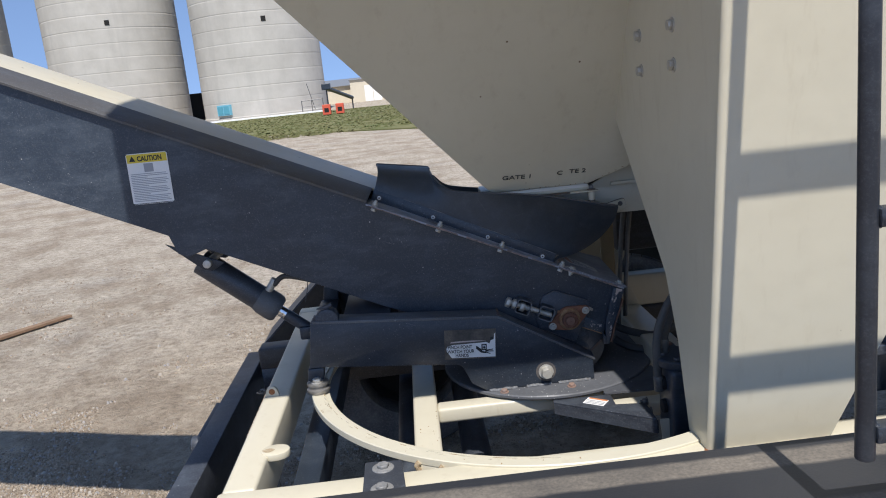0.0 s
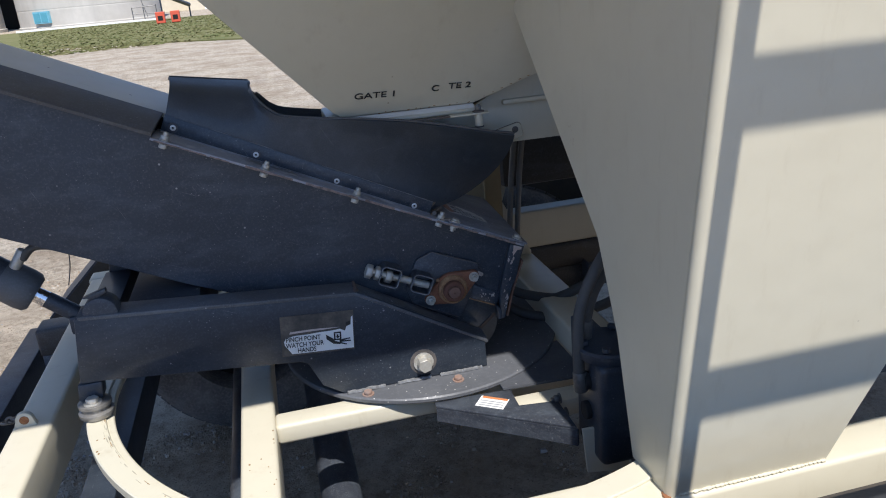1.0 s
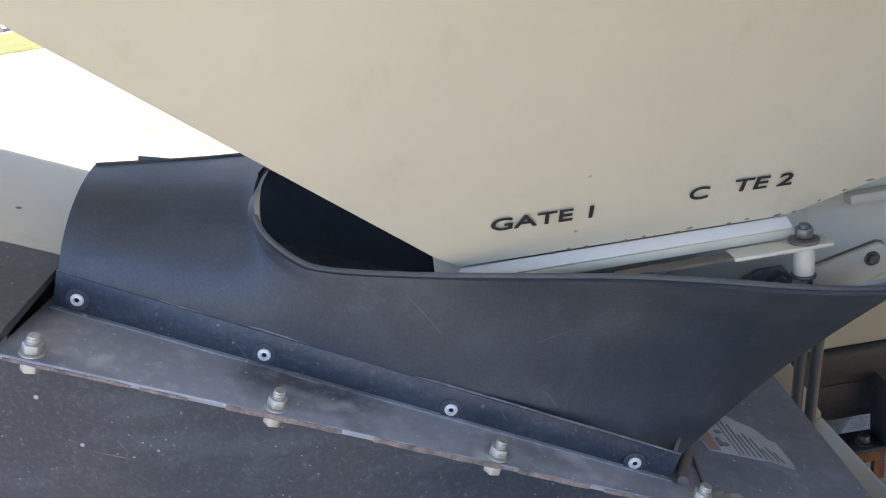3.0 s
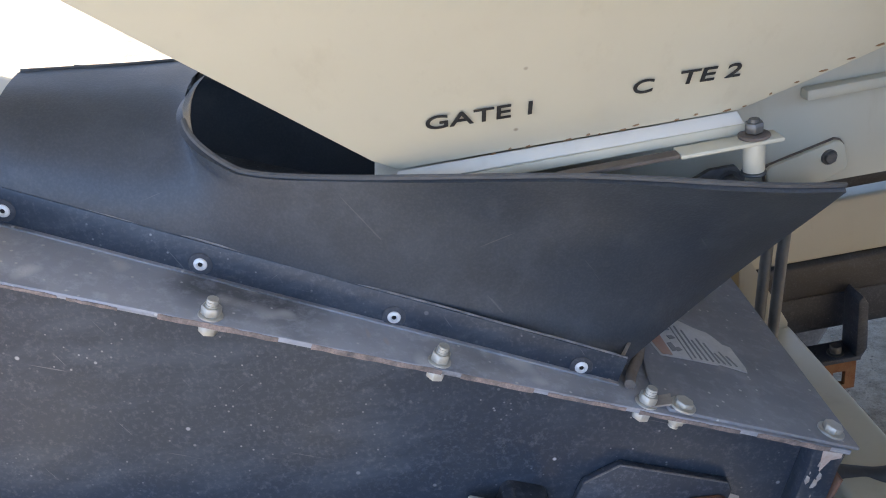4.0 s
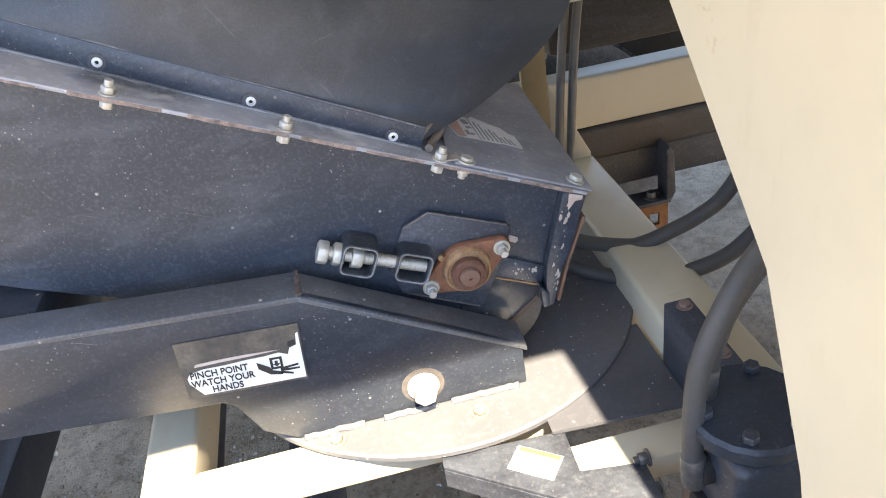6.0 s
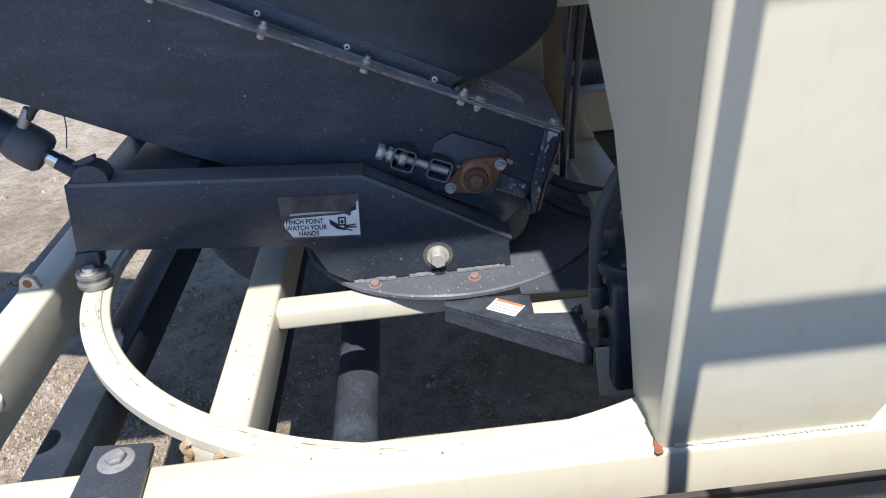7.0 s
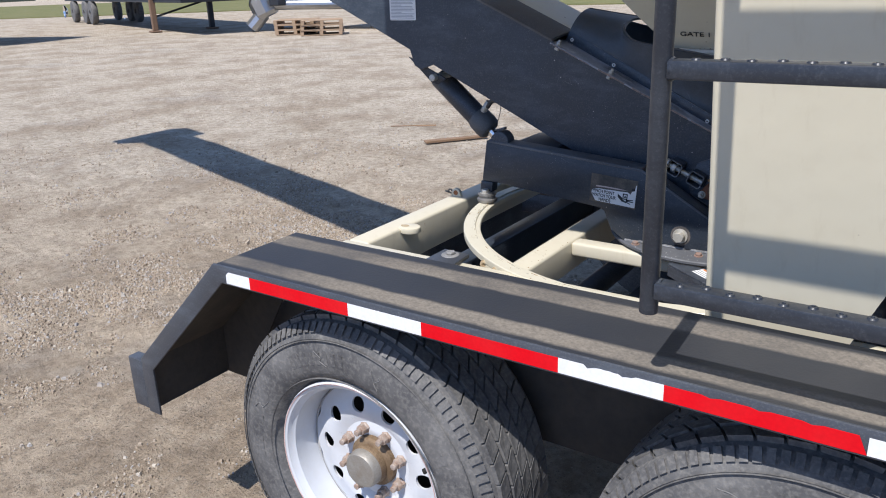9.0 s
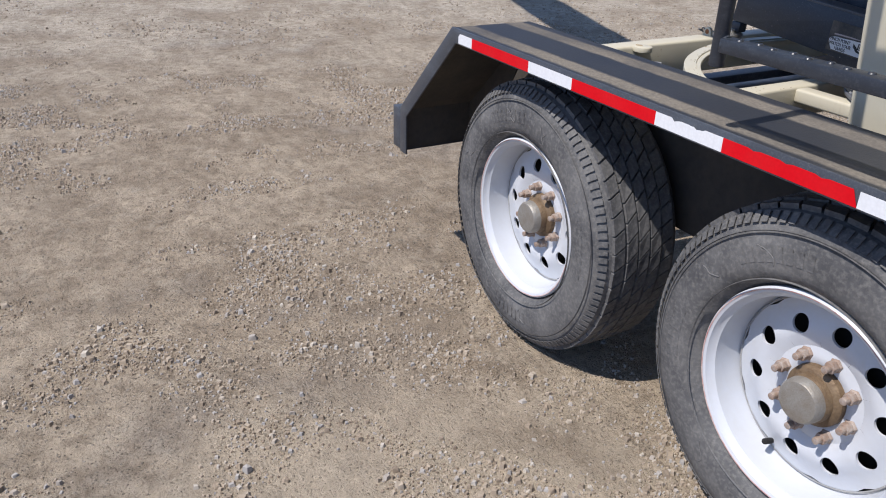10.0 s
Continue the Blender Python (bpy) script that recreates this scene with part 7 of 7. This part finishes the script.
def build_semi():
    o = Vector((-22.7, 16.33, 0))
    wdir = Vector((0.36, 0.93, 0)).normalized()
    ldir = Vector((-0.93, 0.36, 0)).normalized()
    semi = thing("semi_trailer", o, "dark semi-trailer parked on its landing gear", "trailer")

    def obox(a0, a1, b0, b1, z0, z1, bev=0.02):
        pts = [o + ldir * a + wdir * b + Vector((0, 0, z0)) for a, b in ((a0, b0), (a1, b0), (a1, b1), (a0, b1))]
        return slab(pts, (0, 0, z1 - z0), bev)

    part("frame", obox(-3.2, 16, 0.1, 2.3, 0.98, 1.35), FARBLACK, semi, "dark steel frame")
    part("box_body", obox(-3.6, 16, -0.1, 2.5, 1.35, 3.9), FARBLACK, semi, "dark box body")
    for b in (0.0, 2.0):
        part("landing_leg", obox(-0.09, 0.09, b - 0.02, b + 0.16, 0.06, 1.4), GEAR if b == 0 else FARBLACK, semi, "rusty landing leg" if b == 0 else "dark landing leg")
        part("foot_plate", obox(-0.22, 0.22, b - 0.1, b + 0.24, 0.0, 0.06), GEAR, semi)
    part("leg_brace", rod(o + wdir * 0.1 + Vector((0, 0, 0.5)), o + wdir * 2.0 + Vector((0, 0, 1.0)), 0.035, 8), FARBLACK, semi)
    for a in (10.0, 11.3, 14.0):
        for b in (0.15, 2.1):
            c = o + ldir * a + wdir * b + Vector((0, 0, 0.5))
            wh = spin([(0.12, -0.13), (0.30, -0.13), (0.47, -0.12), (0.5, -0.08), (0.5, 0.08), (0.47, 0.12), (0.30, 0.13), (0.12, 0.13)], c, wdir, 32, None, True)
            part("wheel", wh, TYRE, semi, "black truck tyre", True)
    for a in (15.4,):
        c = o + ldir * a + wdir * -0.05 + Vector((0, 0, 0.5))
        part("front_wheel", spin([(0.0, -0.02), (0.12, -0.10), (0.26, -0.02), (0.30, 0.06)], c, -wdir, 28), CHROME, semi, "bright chrome wheel", True)
    for k in range(8):
        part("reflector", obox(6.5 + 0.9 * k, 6.85 + 0.9 * k, -0.115, -0.10, 1.38, 1.44, 0.0), ORANGE, semi)
    return semi


build_semi()


def build_pallet(x, y, z, rot):
    m = Matrix.Translation((x, y, z)) @ Matrix.Rotation(rot, 4, "Z")
    pal = thing("pallet", (x, y, z), "weathered timber pallet in a low stack", "pallet", "stacked pallets")

    def pb(lo, hi):
        bm = box(lo, hi, 0.003)
        bmesh.ops.transform(bm, matrix=m, verts=bm.verts)
        return bm

    for k in range(6):
        part("deck_board", pb((-0.6, -0.5 + 0.18 * k, 0.118), (0.6, -0.39 + 0.18 * k, 0.140)), TIMBER, pal)
    for k in range(3):
        part("bearer", pb((-0.6 + 0.55 * k, -0.5, 0.022), (-0.5 + 0.55 * k, 0.51, 0.118)), TIMBER, pal)
    for k in range(3):
        part("base_board", pb((-0.6, -0.5 + 0.45 * k, 0.0), (0.6, -0.39 + 0.45 * k, 0.022)), TIMBER, pal)
    return pal


for k in range(3):
    build_pallet(-15.0, 16.5, 0.142 * k, radians(38 + 2 * k))
    build_pallet(-16.1, 16.6, 0.142 * k, radians(36 - 2 * k))
ch = thing("unloading_chute", (-18.0, 17.6, 0.4), "shiny steel auger chute head resting on pallets", "auger")
hd = spin([(0.0, 0.0), (0.36, 0.0), (0.42, 0.12), (0.42, 0.55), (0.30, 0.72), (0.0, 0.72)], (-18.35, 17.6, 0.45), (-0.3, -0.2, 0.9), 8)
part("chute_head", hd, GALV, ch, "faceted galvanised head")
part("chute_spout", rod((-18.45, 17.5, 0.55), (-18.75, 17.2, 0.10), 0.24, 10, 0.01), GALV, ch, "short spout")
part("tube", rod((-18.2, 17.65, 0.8), (-13.6, 19.3, 0.75), 0.16, 14), GALV, ch, "long galvanised tube")
part("white_tank", box((-17.2, 18.4, 0.62), (-13.5, 20.2, 1.9), 0.12, None, 3), DOORWHITE, ch, "white tank end")
part("motor", box((-18.0, 17.35, 0.78), (-17.6, 17.7, 1.05), 0.03), FARBLACK, ch)
part("cable", pipe([(-17.9, 17.5, 1.0), (-17.7, 17.5, 1.35), (-17.4, 17.7, 1.3), (-17.3, 17.9, 1.0)], 0.02, 8), DARK, ch, "", True)


def build_pickup():
    """Grey implement standing further off; its tongue reaches into view."""
    o = Vector((-24.2, 9.3, 0))
    ob = thing("grain_cart", o, "grey-green grain cart with jack stand, parked on gravel", "cart")
    part("box_body", slab([(o.x - 4, o.y - 0.4, 1.2), (o.x + 1.4, o.y + 1.2, 1.2), (o.x + 0.6, o.y + 3.6, 1.2), (o.x - 4.8, o.y + 2.2, 1.2)], (0, 0, 1.6), 0.03), mat_plain("sage_paint", (0.16, 0.19, 0.15), 0.5, 0.0, 0.3, 2.0), ob, "grey-green box")
    part("jack_post", box((o.x + 0.9, o.y + 1.3, 0.12), (o.x + 1.05, o.y + 1.45, 1.2), 0.01), GALV, ob, "")
    part("jack_foot", box((o.x + 0.8, o.y + 1.2, 0.0), (o.x + 1.15, o.y + 1.55, 0.12), 0.01), GALV, ob, "")
    for k in (0, 1):
        c = Vector((o.x - 2.4, o.y + 0.5 + 1.9 * k, 0.62))
        part("wheel", spin([(0.2, -0.18), (0.55, -0.2), (0.62, -0.12), (0.62, 0.12), (0.55, 0.2), (0.2, 0.18)], c, (-0.28, 1, 0), 28, None, True), TYRE, ob, "", True)
    return ob


build_pickup()


# ---------------------------------------------------------------- loose stones
def stones():
    rnd = random.Random(21)
    verts, faces = [], []
    base = [(i * 0.72, j * 0.72, k * 0.72) for k in (-1, 1) for j in (-1, 1) for i in (-1, 1)]
    tri = [(0, 2, 3, 1), (4, 5, 7, 6), (0, 1, 5, 4), (2, 6, 7, 3), (0, 4, 6, 2), (1, 3, 7, 5)]
    made = 0
    while made < 90000:
        if made % 4:
            x, y = rnd.uniform(-4.2, 1.6), rnd.uniform(-2.4, 3.2)
        else:
            x, y = rnd.uniform(-8, 3.0), rnd.uniform(-3.0, 7.2)
        dens = 0.16 + 1.1 * noise.noise((x * 0.9, y * 0.9, 1.7)) + 1.3 * noise.noise((x * 3.4, y * 3.4, 5.0)) + 0.6 * noise.noise((x * 9.0, y * 9.0, 2.0))
        if -0.3 < x < 1.6 and 0.45 < y < 2.2 and rnd.random() < 0.8:
            continue
        far = math.hypot(x - 0.4, y + 0.6)
        if rnd.random() > dens or rnd.random() < max(0, far - 2.5) / 8:
            continue
        clod = made % 24 == 0
        s = rnd.uniform(0.008, 0.017) if clod else min(0.011, 0.0018 + 0.0026 * rnd.paretovariate(2.2) * (0.8 + 0.2 * far / 3))
        i = len(verts)
        a = rnd.uniform(0, math.pi)
        ca, sa = math.cos(a), math.sin(a)
        q = (s * rnd.uniform(0.8, 1.3), s * rnd.uniform(0.7, 1.1), s * rnd.uniform(0.5, 0.9))
        z0 = lie(x, y) + q[2] * 0.35
        for v in base:
            tp = 0.62 if v[2] > 0 else 1.0
            px, py, pz = v[0] * q[0] * rnd.uniform(0.6, 1.15) * tp, v[1] * q[1] * rnd.uniform(0.6, 1.15) * tp, v[2] * q[2] * rnd.uniform(0.7, 1.2)
            verts.append((x + px * ca - py * sa, y + px * sa + py * ca, z0 + pz + rnd.uniform(-.2, .2) * q[2]))
        faces += [tuple(i + k for k in t) for t in tri]
        made += 1
    me = bpy.data.meshes.new("gravel")
    me.from_pydata(verts, [], faces)
    m, n, l, b = nodes_of("gravel_stones", 0.9, 0.0, 0.25)
    g = n.new("ShaderNodeNewGeometry")
    ramp = n.new("ShaderNodeValToRGB")
    l.new(g.outputs["Random Per Island"], ramp.inputs[0])
    e = ramp.color_ramp.elements
    e[0].position, e[0].color = 0.0, (0.22, 0.175, 0.13, 1)
    e[1].position, e[1].color = 1.0, (0.52, 0.46, 0.375, 1)
    for pos, col in ((0.35, (0.33, 0.265, 0.195, 1)), (0.7, (0.40, 0.335, 0.26, 1)), (0.88, (0.34, 0.325, 0.31, 1))):
        el = ramp.color_ramp.elements.new(pos)
        el.color = col
    l.new(ramp.outputs[0], b.inputs["Base Color"])
    me.materials.append(m)
    return tagged(new("gravel", me), "loose tan and grey stones scattered on the yard", "gravel", kind="stuff")


stones()
